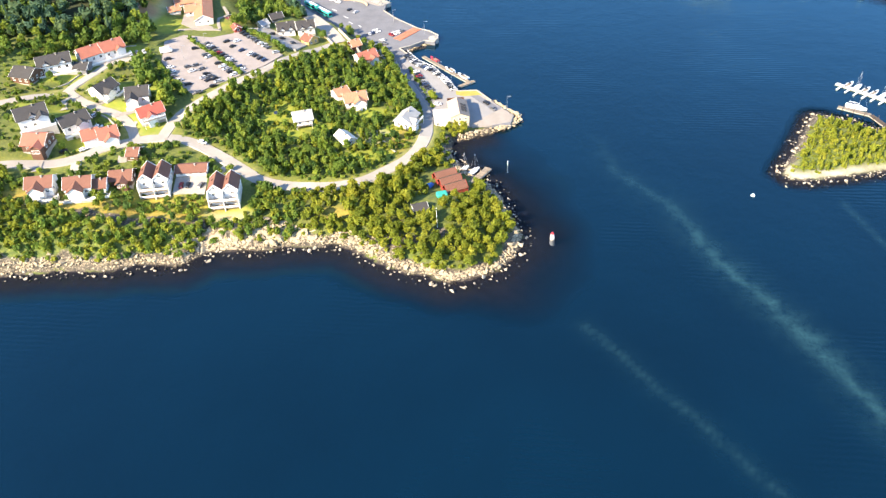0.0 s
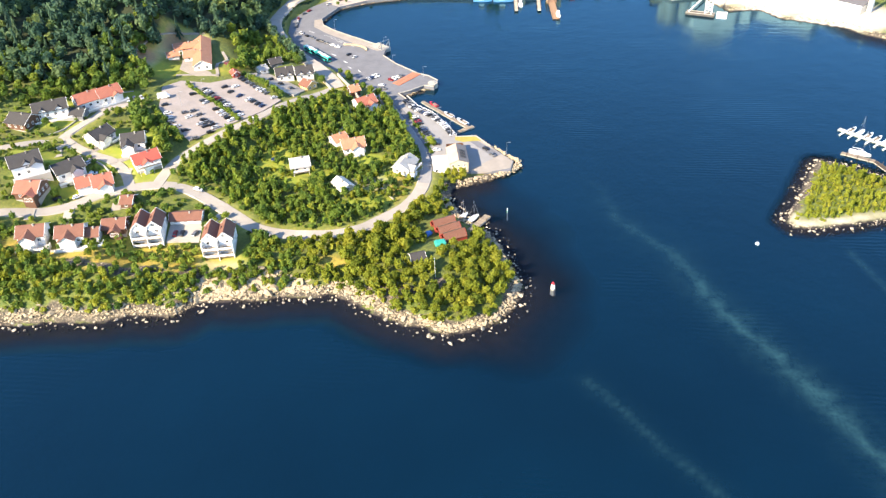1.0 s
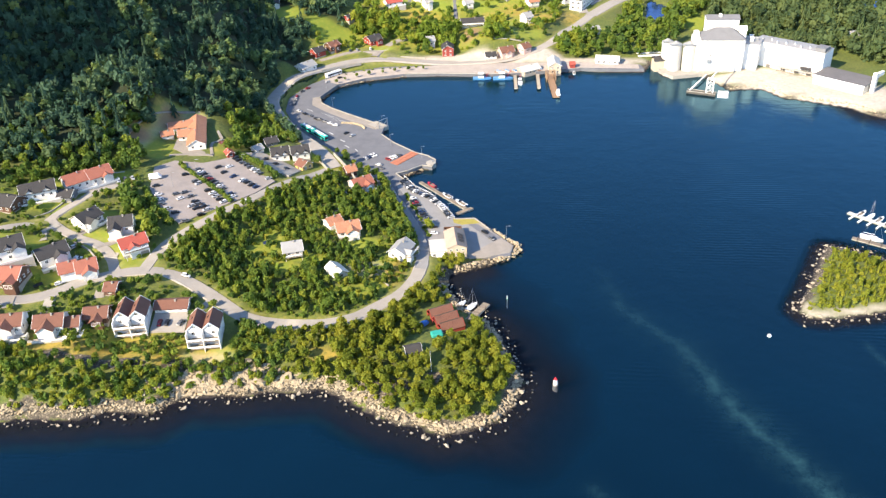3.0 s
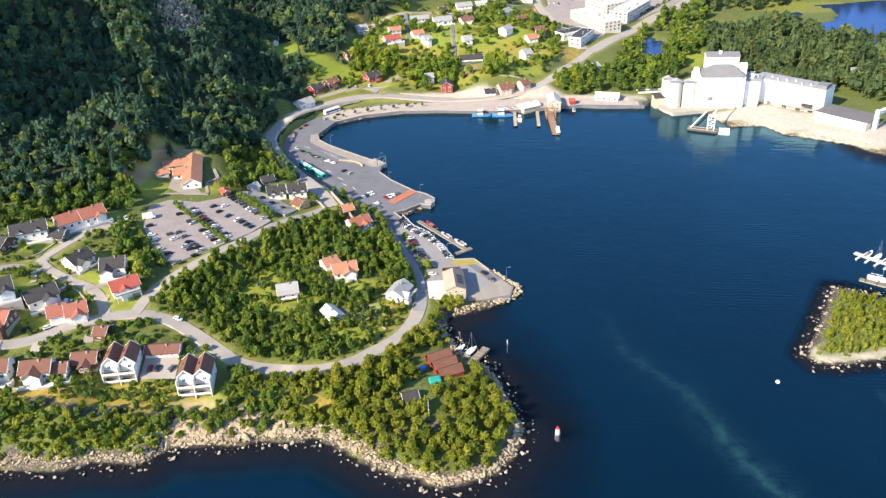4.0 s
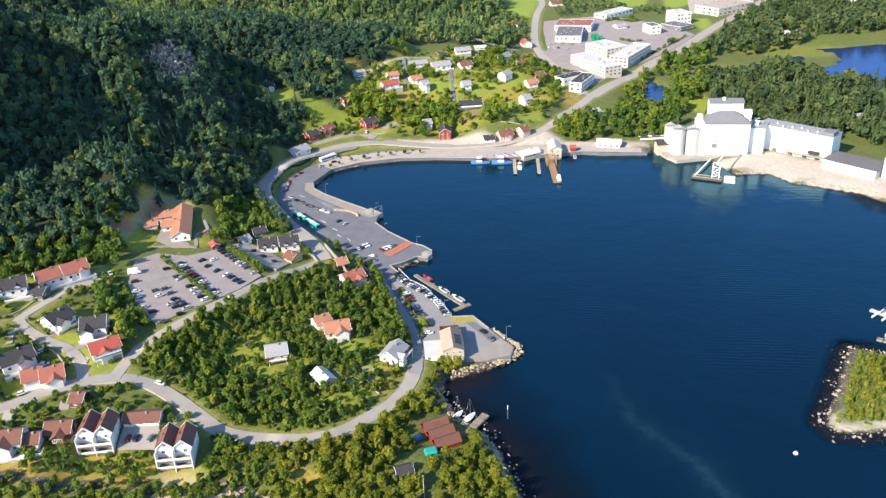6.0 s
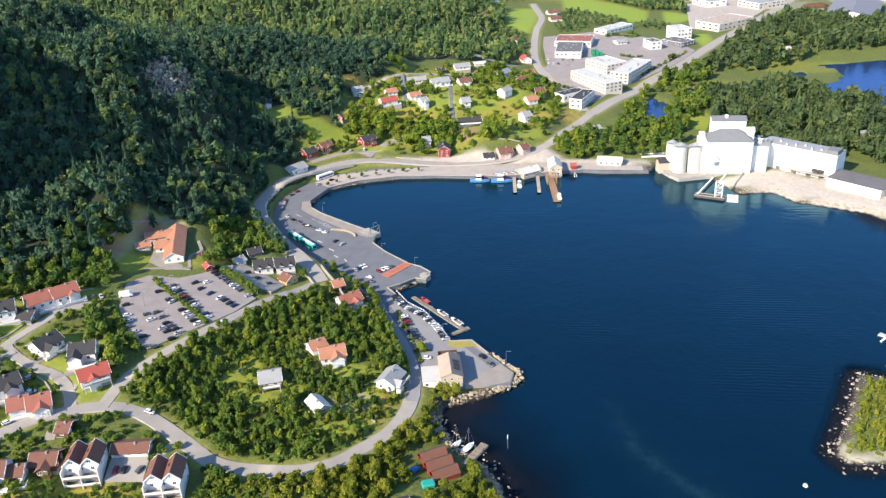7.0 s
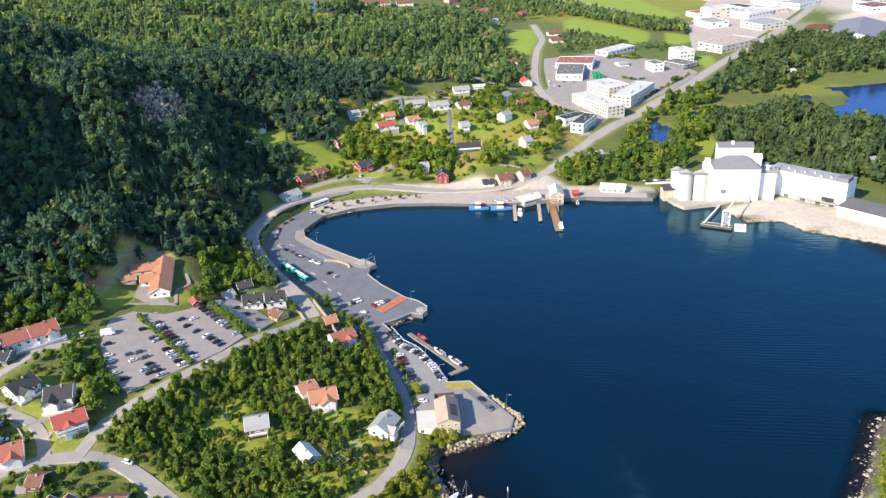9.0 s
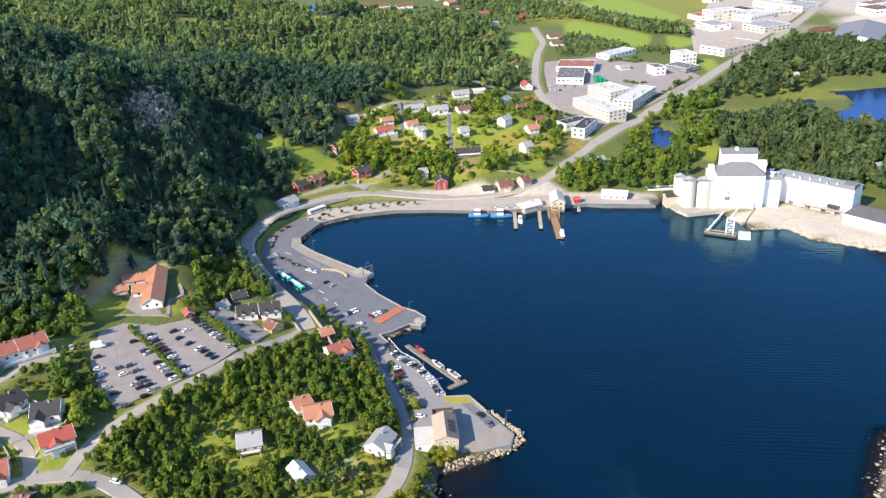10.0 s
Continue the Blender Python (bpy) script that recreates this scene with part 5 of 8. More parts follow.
def twin_house(x, y, turn, z_front):
    """A two-gabled villa with stacked balconies towards the sea."""
    FOOTPRINTS.append((x, y, 10))
    W, D, high, rise = 5.2, 8.4, 6.5, 2.4
    h = thing("house", "white two-gabled villa with brown roofs and stacked balconies", "house", x, y, z_front, turn)
    rng = random.Random(5)
    body(h, 2 * W, D, 0.1, high, 2, WALLS["white"], rng, 0.0, door=False)
    for k in (-1, 1):
        cx = k * W / 2
        bm = gable_roof(D, W, high, rise, 0.35)
        bmesh.ops.rotate(bm, verts=bm.verts, matrix=Matrix.Rotation(radians(90), 3, "Z"))
        bmesh.ops.translate(bm, verts=bm.verts, vec=(cx, 0, 0))
        part("roof", bm, ROOFS["brown_tile"], h, "dark brown tile roof")
        for e in (-1, 1):
            bm = bmesh.new()
            ring = [(cx - W / 2, e * D / 2, high), (cx + W / 2, e * D / 2, high), (cx, e * D / 2, high + rise)]
            bm.faces.new([bm.verts.new(p) for p in ring])
            for q in (-1, 1):
                bar(bm, (cx + q * (W / 2 + 0.2), e * (D / 2 + 0.37), high - 0.1), (cx, e * (D / 2 + 0.37), high + rise + 0.15), 0.12)
            part("gable", bm, WALLS["white"], h)
        for z in (-2.4, 0.25, 3.1):
            b = part("balcony", boxes((cx - W / 2 + 0.15, -D / 2 - 2.4, z - 0.2, cx + W / 2 - 0.15, -D / 2 - 0.003, z)), TIMBER, h, "timber balcony deck")
            part("railing", rails(W - 0.4, z, -D / 2 - 2.3, cx - W / 2 + 0.2), WHITE_TRIM, b)
        part("pier", boxes((cx + k * W / 2 - 0.15, -D / 2 - 2.4, -4, cx + k * W / 2 + 0.15, -D / 2, high - 0.4)), WALLS["white"], h)
        pane_window(h, pose(cx, -D / 2 - 0.06, high + 0.5, 0, 0, 180), 1.2, 1.0)
        part("skylight", boxes((-0.35, -0.5, 0, 0.35, 0.5, 0.12)), GLASS, h, place=pose(cx - W / 4, 0.5, high + rise / 2 + 0.22, 0, -math.degrees(math.atan2(rise, W / 2)), 0))
    part("pier", boxes((-0.15, -D / 2 - 2.4, -4, 0.15, -D / 2, high - 0.4)), WALLS["white"], h)
    part("basement", boxes((-W - 0.02, -D / 2 - 0.02, -3.6, W + 0.02, D / 2 + 0.02, 0.06)), WALLS["white"], h)
    for k in (-1, 1):
        pane_window(h, pose(k * W / 2, -D / 2 - 0.06, -1.3, 0, 0, 180), 2.6, 1.7, 2)
    part("foundation", boxes((-W - 0.04, -D / 2 - 2.6, -4.6, W + 0.04, D / 2 + 0.04, -2.62)), CONCRETE, h)


twin_house(-134.0, 77.4, 12, 6.9)
twin_house(-107.6, 74.4, 11, 5.3)

# ---- factory and harbour ----
MILL_ROOF = surface("mill_roof_sheets", (0.185, 0.185, 0.19), 0.75, 0.8, 0.2, bump=0.2)


def hip_roof(x0, y0, x1, y1, low, rise, over=0.4, crest=0.35):
    """A hipped roof with eaves; crest: share of the length that the ridge takes."""
    bm = bmesh.new()
    x0, y0, x1, y1 = x0 - over, y0 - over, x1 + over, y1 + over
    cx, cy, r = (x0 + x1) / 2, (y0 + y1) / 2, (x1 - x0) / 2 * crest
    eave = [bm.verts.new(p) for p in ((x0, y0, low), (x1, y0, low), (x1, y1, low), (x0, y1, low))]
    foot = [bm.verts.new((v.co.x, v.co.y, low - 0.3)) for v in eave]
    a, b = bm.verts.new((cx - r, cy, low + rise)), bm.verts.new((cx + r, cy, low + rise))
    for q in ((eave[0], eave[1], b, a), (eave[1], eave[2], b), (eave[2], eave[3], a, b), (eave[3], eave[0], a), foot[::-1]):
        bm.faces.new(q)
    for k in range(4):
        bm.faces.new((foot[k], foot[(k + 1) % 4], eave[(k + 1) % 4], eave[k]))
    bmesh.ops.recalc_face_normals(bm, faces=bm.faces)
    return bm


def factory():
    f = thing("factory", "big white rendered grain mill with grey hipped roofs", "factory", 104, 347, 2.0, -1)
    part("mill_block", boxes((-12, -6.4, -3, 12, 7.4, 19.3), bevel=0.08), WHITE_SHEET, f)
    part("roof", hip_roof(-12, -6.4, 12, 7.4, 19.6, 5.2), MILL_ROOF, f)
    part("wing", boxes((-16, -2, -3, -12, 7, 19.0), (-15.2, 2, 19.0, -12.4, 6.5, 21.5), bevel=0.08), WHITE_SHEET, f)
    part("tower", boxes((-8.8, 3.5, 19.3, 9.2, 12.5, 28.3), (-8.8, 7.4, -3, 9.2, 12.5, 19.3)), WHITE_SHEET, f)
    part("tower_roof", gable_roof(18.2, 9, 28.3, 1.5, 0.4), MILL_ROOF, f, place=pose(0.2, 8, 0))
    part("roof_house", boxes((-2.0, 5.6, 29.0, -0.4, 7.4, 30.8)), WHITE_SHEET, f)
    part("stair_tower", boxes((9.6, 0.5, 17.5, 13.4, 4.4, 23.0)), WHITE_SHEET, f)
    part("stair_roof", gable_roof(3.8, 3.9, 23.0, 1.9, 0.3), WHITE_SHEET, f, place=pose(11.5, 2.45, 0))
    for k, (x, z) in enumerate(((-6.5, 8.6), (-6.5, 11.4), (-1.5, 4.4), (5.5, 14.2), (9.2, 8.4), (-9.5, 14.2))):
        pane_window(f, pose(x, -6.42, z, 0, 0, 180), 1.4 if k % 2 else 2.4, 1.1)
    for k in range(3):
        pane_window(f, pose(-5 + k * 5, 3.48, 23.8, 0, 0, 180), 1.3, 1.2)
    part("hoist", boxes((-7.8, -7.2, 6.0, -5.4, -6.42, 8.0), (-6.8, -8.6, 10.4, -6.2, -6.42, 10.9)), STEEL, f)
    for x in (-9.0, 10.5):
        part("downpipe", tube(bmesh.new(), x, -6.55, -2, 19.0, 0.12, 0.12, 8), STEEL, f)
    part("plinth", boxes((-12.1, -6.5, -3, 12.1, -6.4, 1.2)), CONCRETE, f)
    k_ = thing("link_block", "white rendered link building with ducts on its roof", "building", 120.5, 350.5, 2.0, -20)
    part("wall", boxes((-5.5, -6, -3, 6.5, 6, 15.6), bevel=0.08), WHITE_SHEET, k_)
    part("roof", boxes((-5.7, -6.2, 15.6, 6.7, 6.2, 16.0)), ROOFS["grey_sheet"], k_)
    for k, (x, y, h) in enumerate(((-3.5, -2, 2.6), (-1.2, 1.5, 1.8), (1.5, -1, 2.2), (3.8, 2.5, 1.4), (0.4, 4.0, 2.0))):
        part("duct", boxes((x - 0.8, y - 0.7, 16.0, x + 0.8, y + 0.7, 16.0 + h), (x - 1.4, y - 0.25, 16.0 + h, x + 1.4, y + 0.25, 16.4 + h), bevel=0.05), STEEL if k % 2 else WHITE_SHEET, k_)
    g = thing("warehouse", "long white rendered warehouse with a grey roof", "warehouse", 144.2, 346.6, 2.0, -37)
    part("wall", boxes((-21, -6.5, -3, 20.5, 6.5, 14.6), bevel=0.08), WHITE_SHEET, g)
    part("roof", gable_roof(41.6, 13, 14.6, 0.5, 0.25, 0.2), ROOFS["grey_sheet"], g, place=pose(-0.25, 0, 0))
    part("parapet", boxes((-21.1, -6.75, 14.5, 20.6, -6.45, 15.1)), WHITE_SHEET, g)
    part("roof_house", boxes((14.5, -5.8, 14.9, 20.2, 1.5, 17.2)), MILL_ROOF, g)
    for k in range(7):
        v = part("roof_vent", tube(bmesh.new(), -17 + k * 4.6, 1.8 * math.sin(k * 2.1) - 2.5, 14.6, 16.1, 0.5, 0.42, 10), WHITE_SHEET, g)
        part("cowl", tube(bmesh.new(), -17 + k * 4.6, 1.8 * math.sin(k * 2.1) - 2.5, 16.2, 16.6, 0.7, 0.25, 10), STEEL, v)
    c = part("canopy", boxes((-4, -9.6, 3.2, 17, -6.5, 3.5)), CONCRETE, g)
    for k in range(7):
        part("post", boxes((-3.8 + k * 3.4, -9.4, -3, -3.5 + k * 3.4, -9.1, 3.2)), CONCRETE, c)
    part("loading_hood", boxes((9, -8.6, 4.4, 15, -6.5, 5.6), bevel=0.1), ROOFS["slate"], g)
    for x in (-10, -1, 7, 14):
        part("loading_door", boxes((x - 1.3, -6.56, 0.1, x + 1.3, -6.5, 2.9)), ROOFS["dark_felt"], g)
    s = thing("shed", "low white shed with a dark felt roof", "shed", 166.5, 317, 2.0, -42)
    part("wall", boxes((-15, -7.5, -3, 13, 9, 5.5)), WALLS["cream"], s)
    part("roof", boxes((-15.3, -7.8, 5.5, 13.3, 9.3, 6.0)), ROOFS["dark_felt"], s)
    part("eaves", boxes((-15.4, -7.95, 5.35, 13.4, -7.8, 6.05)), WHITE_TRIM, s)
    for k in range(5):
        pane_window(s, pose(-12 + k * 5.2, -7.52, 2.4, 0, 0, 180), 1.8, 1.1)
    part("chute", boxes((14, -2, -3, 16, 0, 12), (14.2, 0, 9, 15.8, 8, 11)), WHITE_SHEET, s)
    n = thing("shed", "white rendered river-side shed with a slate roof", "shed", 70.5, 352, 1.6, 12)
    part("wall", boxes((-3.5, -3, -3, 3.5, 3, 5)), WALLS["tan"], n)
    part("roof", gable_roof(7, 6, 5, 2.0, 0.4), ROOFS["slate"], n)
    for x, y, r in ((78.6, 347.4, 3.8), (86.6, 347.2, 3.8), (74.6, 352.5, 3.2)):
        o = thing("silo", "tall grey concrete grain silo with a conical cap", "silo", x, y, 1.5, group="grain silos")
        part("drum", tube(bmesh.new(), 0, 0, -3, 15.6, r, r, 28), SILO, o, smooth=False)
        part("cap", tube(bmesh.new(), 0, 0, 15.6, 17.4, r + 0.15, 0.6, 28), ROOFS["grey_sheet"], o)
        part("walkway", rails(2 * r, 15.7, -r + 0.2, -r), STEEL, o)
    for x, y, r in ((104, 348, 16), (133, 352, 16), (148, 343, 16), (166, 317, 17), (83, 350, 9)):
        FOOTPRINTS.append((x, y, r))
    q = [(70, 347), (72, 341.5), (77, 335.5), (92.4, 339.8), (100, 340), (100, 352), (70, 354)]
    tagged(new("mill_quay", mesh_of("mill_quay", prism(q, -5, 1.9), CONCRETE)), "worn concrete mill quay", "quay", kind="structure")
    p = thing("loading_pier", "concrete loading pier with a steel frame tower", "pier", 89.6, 312.2, 0.6, -20)
    part("deck", boxes((-7.8, -1.8, -0.6, 7.8, 1.8, 0.7), bevel=0.1), DARK_CONCRETE, p)
    part("kerb", boxes((-7.8, -1.8, 0.7, 7.8, -1.5, 1.0), (-7.8, 1.5, 0.7, 7.8, 1.8, 1.0)), CONCRETE, p)
    t = bmesh.new()
    for x in (2.5, 6.0):
        for y in (-1.2, 1.2):
            bar(t, (x, y, 0.7), (x, y, 9.0), 0.14)
    for z in (3.5, 6.2, 9.0):
        for y in (-1.2, 1.2):
            bar(t, (2.5, y, z), (6.0, y, z), 0.10)
            bar(t, (2.5, y, z - 2.7), (6.0, y, z), 0.07)
        for x in (2.5, 6.0):
            bar(t, (x, -1.2, z), (x, 1.2, z), 0.10)
    part("tower_frame", t, WHITE_TRIM, p)
    t = bmesh.new()
    for x, z in ((4.2, 9.0), (-6.4, 0.7)):
        bar(t, (x, 0, z), (x + 3.5, 26, 11.0 if x > 0 else 1.2), 0.35)
    part("conveyor", t, WHITE_SHEET, p)
    r = thing("float", "white boxy work raft moored by the pier", "raft", 101.0, 310.5, 0.0, -12)
    part("hull", boxes((-2.8, -4.2, -0.5, 2.8, 4.2, 1.0), bevel=0.15), HULL_WHITE, r)
    part("deck", boxes((-2.4, -3.8, 1.0, 2.4, 3.8, 1.06)), ROOFS["pale_sheet"], r)


def hangar():
    h = thing("hangar", "huge grey-roofed sports hall with a white gable", "hall", 305, 763, 8.0, 68)
    FOOTPRINTS.extend([(299, 748, 30), (312, 780, 32)])
    part("wall", boxes((-46, -22, -3, 46, 22, 7)), WHITE_SHEET, h)
    for e in (-1, 1):
        g = bmesh.new()
        g.faces.new([g.verts.new((e * 46.01, y, z)) for y, z in ((-22, 7), (22, 7), (0, 12))])
        part("gable", g, WHITE_SHEET, h)
    part("roof", gable_roof(92, 44, 7, 5, 0.8, 0.3), surface("blue_grey_sheets", (0.20, 0.20, 0.225), 0.8, 0.3, 0.15), h)
    m = thing("earth_heap", "heap of dark brown peat on dry grass", "heap", 284, 815, 9.0)
    b = bmesh.new()
    bmesh.ops.create_icosphere(b, subdivisions=3, radius=1)
    for v in b.verts:
        k = 1 + 0.2 * noise.noise(v.co * 2)
        v.co = Vector((v.co.x * 13 * k, v.co.y * 9 * k, max(v.co.z, -0.2) * 3.4 * k))
    part("soil", b, surface("dark_soil", (0.13, 0.06, 0.03), 0.95, 1.5, 0.3), m)


factory()
hangar()


def spit_hall():
    z = QUAY_TOP
    h = thing("boat_hall", "cream two-storey harbour building with a tan roof", "building", -30.6, 139.7, z, 101)
    rng = random.Random(3)
    body(h, 13.2, 7.6, 0.2, 4.4, 2, WALLS["tan"], rng, 1.5, gap=1.9, w=0.9, h=0.95)
    bm = gable_roof(13.2, 7.6, 4.4, 1.5, 0.3)
    for f in bm.faces:
        f.material_index = 1 if f.calc_center_median().y < -0.2 else 0
    part("roof", bm, [ROOFS["tan_sheet"], ROOFS["dark_felt"]], h, "tan sheet roof, dark felt on one slope")
    for k in range(3):
        part("solar_panel", boxes((-0.9, -1.1, 0, 0.9, 1.1, 0.08)), ROOFS["slate"], h, place=pose(-3.0 + k * 2.2, -2.0, 5.42, 21.5, 0, 0))
    part("terrace_wall", boxes((6.6, -3.6, -1, 13.2, -3.3, 2.6), (6.6, 3.3, -1, 13.2, 3.6, 2.6), (12.9, -3.3, -1, 13.2, 3.3, 2.6)), WALLS["brown"], h)
    part("terrace", boxes((6.65, -3.3, 0, 12.9, 3.3, 1.7)), TIMBER, h, "worn timber terrace")
    g = thing("harbour_annex", "low white flat-roofed annex with a row of windows", "building", -36.8, 136.6, z, 11)
    body(g, 7.0, 9, 0.1, 3.0, 1, WALLS["white"], rng, gap=1.9)
    part("roof", boxes((-3.7, -4.7, 3.0, 3.7, 4.7, 3.3)), ROOFS["pale_sheet"], g)
    FOOTPRINTS.append((-31, 142, 10))
    FOOTPRINTS.extend([(74, 444, 8), (78, 436, 7), (-31, 93, 6), (-27, 97, 6), (-35, 91, 5), (-30, 84, 4), (-36, 78, 4), (-30, 68, 3), (-208, 338, 12), (-204, 324, 8)])


def boat(x, y, turn, size=6.0, hull=None, kind="motor", label="white open motor boat moored at a pontoon", z=0.0):
    """A moored boat: a lofted hull with deck and what stands on it."""
    b = thing("sailboat" if kind == "sail" else "boat", label, "boat", x, y, z, turn, "moored boats")
    bm, n = bmesh.new(), 9
    rows = []
    for k in range(n):
        f = k / (n - 1)
        w = size * 0.17 * (1 - max(0, f - 0.45) ** 2 * 3.1) if f < 1 else 0.02
        w = max(w, 0.02)
        xx, sheer = size * (f - 0.5), 0.55 * size / 6 + 0.25 * f * f
        rows.append([bm.verts.new(p) for p in ((xx, -w, sheer), (xx, -w * 0.8, -0.1), (xx, 0, -0.35 * size / 6), (xx, w * 0.8, -0.1), (xx, w, sheer))])
    for r, t in zip(rows, rows[1:]):
        for k in range(4):
            bm.faces.new((r[k], t[k], t[k + 1], r[k + 1]))
        bm.faces.new((r[0], r[4], t[4], t[0]))
    bm.faces.new(rows[0])
    bm.faces.new(rows[-1][::-1])
    bmesh.ops.recalc_face_normals(bm, faces=bm.faces)
    part("hull", bm, hull or HULL_WHITE, b, smooth=False)
    s = size / 6
    if kind == "sail":
        part("cabin", boxes((-0.8 * s, -0.55 * s, 0.6 * s, 1.4 * s, 0.55 * s, 1.0 * s), bevel=0.08), HULL_WHITE, b)
        part("mast", tube(bmesh.new(), 0.6 * s, 0, 0.6, size * 1.25, 0.06, 0.04, 6), STEEL, b)
        part("boom", bar(bmesh.new(), (0.6 * s, 0, 1.7 * s), (-2.2 * s, 0, 1.6 * s), 0.07), HULL_WHITE, b)
        st = bmesh.new()
        for e in ((2.9 * s, 0, 0.8), (-2.8 * s, 0, 0.7)):
            bar(st, (0.6 * s, 0, size * 1.22), e, 0.018)
        part("stay", st, STEEL, b)
    elif kind == "work":
        part("wheelhouse", boxes((-1.2 * s, -0.75 * s, 0.6 * s, 0.6 * s, 0.75 * s, 2.2 * s), bevel=0.1), HULL_WHITE, b)
        part("windscreen", boxes((-1.23 * s, -0.78 * s, 1.4 * s, 0.63 * s, 0.78 * s, 1.9 * s)), GLASS, b)
        part("mast", tube(bmesh.new(), -0.4 * s, 0, 2.2 * s, 4.6 * s, 0.08, 0.04, 6), STEEL, b)
        part("boom", bar(bmesh.new(), (1.2 * s, 0, 0.7 * s), (2.3 * s, 0, 2.8 * s), 0.08), RED_GLOSS, b)
    else:
        part("cockpit", boxes((-2.4 * s, -0.62 * s, 0.585 * s, 0.2 * s, 0.62 * s, 0.66 * s)), TIMBER, b)
        part("windscreen", boxes((0.2 * s, -0.6 * s, 0.6 * s, 0.9 * s, 0.6 * s, 1.1 * s), bevel=0.1), GLASS, b)
        part("outboard_motor", boxes((-3.3 * s, -0.2, 0.2, -2.95 * s, 0.2, 1.0), bevel=0.06), TYRE, b)
    return b


def pontoon(x0, y0, x1, y1, wide, label, z=0.55, piles=True, deck=None):
    """A floating jetty of planks on a frame, between two points."""
    L, turn = math.hypot(x1 - x0, y1 - y0), math.degrees(math.atan2(y1 - y0, x1 - x0))
    p = thing("jetty", label, "jetty", x0, y0, z, turn)
    part("frame", boxes((0, -wide / 2, -0.75, L, wide / 2, -0.14)), CONCRETE, p)
    n = int(L / 0.62)
    plank = mesh_of("plank", boxes((0.02, -wide / 2 - 0.05, -0.14, 0.58, wide / 2 + 0.05, -0.02)), deck or TIMBER)
    for k in range(n):
        part("plank", plank, None, p, place=pose(k * L / n, 0, 0))
    if piles:
        for k in range(3):
            for s in (-1, 1):
                part("mooring_post", tube(bmesh.new(), L * (k + 0.5) / 3, s * (wide / 2 + 0.2), -3.5, 1.1, 0.14, 0.14, 8), BARK, p)
    return p


spit_hall()
pontoon(-53, 200, -29.5, 175, 1.8, "grey floating pontoon with moored boats", piles=False)
pontoon(-33.5, 170.5, -27, 176, 1.9, "short gangway platform from the quay", piles=False)
boat(-47.5, 197.5, 130, 6.2, RED_GLOSS, label="red open boat moored at the pontoon")
boat(-39.2, 187.0, 133, 6.6)
boat(-37.0, 184.0, 133, 3.8)
boat(-32.5, 180.5, 133, 7.2)

# the islet marina
pontoon(128, 177.5, 146, 161, 2.0, "white-railed marina pontoon with finger berths", piles=False, deck=ROOFS["pale_sheet"])
for k in range(6):
    fx, fy = 130.2 + k * 2.7, 175.4 - k * 2.45
    pontoon(fx, fy, fx - 3.4, fy - 3.4, 0.7, "narrow white finger berth", piles=False, deck=HULL_WHITE)
    boat(fx + 3.0, fy + 1.4, 45, 6.2, kind="sail" if k in (1, 4) else "motor", label="white boat moored at a finger berth")
pontoon(123.5, 157, 134.5, 150.5, 2.0, "timber jetty off the islet", piles=True)
pontoon(134.5, 150.5, 141, 134, 2.0, "dark gangway to the islet", piles=True, deck=BARK)
boat(130.5, 156.8, -30, 8.5, kind="sail", label="white sailboat with a tall mast")


house(-37.6, 70.8, 22, 5.0, 4.0, 3.2, 'slate', 'slate_wall', chimneys=0)


def boathouse(x, y, turn, z=1.5):
    b = thing("boathouse", "old boathouse with a rusty red tile roof", "boathouse", x, y, z, turn, "boathouses")
    bm = bmesh.new()
    for m, w in ((pose(0, -2.1, 0), 8.5), (pose(0, 2.1, 0, 0, 0, 180), 8.5), (pose(4.25, 0, 0, 0, 0, 90), 4.2), (pose(-4.25, 0, 0, 0, 0, 270), 4.2)):
        wall_panel(bm, m, w, -3, 2.4, [(-1.2, 1.2, 0.1, 2.0)] if w < 5 else [])
    part("wall", bm, WALLS["red"], b)
    part("roof", gable_roof(8.0, 4.2, 2.2, 2.0, 0.2), ROOFS["brown_tile"], b)
    part("ridge_cap", boxes((-4.2, -0.16, 4.34, 4.2, 0.16, 4.46)), BARK, b)
    for e in (-1, 1):
        part("bargeboard", bar(bar(bmesh.new(), (e * 4.22, -2.3, 2.1), (e * 4.22, 0, 4.3), 0.1), (e * 4.22, 2.3, 2.1), (e * 4.22, 0, 4.3), 0.1), WALLS["red"], b)
    part("door", boxes((4.1, -1.2, 0.1, 4.16, 1.2, 2.0)), WALLS["brown"], b)
    FOOTPRINTS.append((x, y, 5))


for k in range(3):
    boathouse(-31.6 + k * 2.3, 95.4 - k * 3.95, 30)
tarp = thing("tarpaulin", "crumpled blue tarpaulin over a stored boat", "tarpaulin", -36.8, 88.6, level(-36.8, 88.6), 43)
bm = bmesh.new()
bmesh.ops.create_icosphere(bm, subdivisions=2, radius=1)
for v in bm.verts:
    v.co = Vector((v.co.x * 2.6, v.co.y * 1.1, max(v.co.z, 0) * 1.6 + 0.15 * noise.noise(v.co * 3)))
part("cover", bm, BLUE_COVER, tarp)
tarp = thing("tarpaulin", "green tarpaulin over stacked gear", "tarpaulin", -31.0, 80.8, level(-31, 80.8), 20)
part("cover", boxes((-2, -1.5, -1.0, 2, 1.5, 1.6), bevel=0.4), paint("green_tarpaulin", (0.02, 0.30, 0.24), 0.6), tarp)
pontoon(-25.5, 87.5, -16.0, 104.5, 2.6, "weathered timber jetty in the cove", z=1.3)
pontoon(-31, 96, -26, 103.5, 1.2, "narrow plank gangway in the cove", z=0.8)
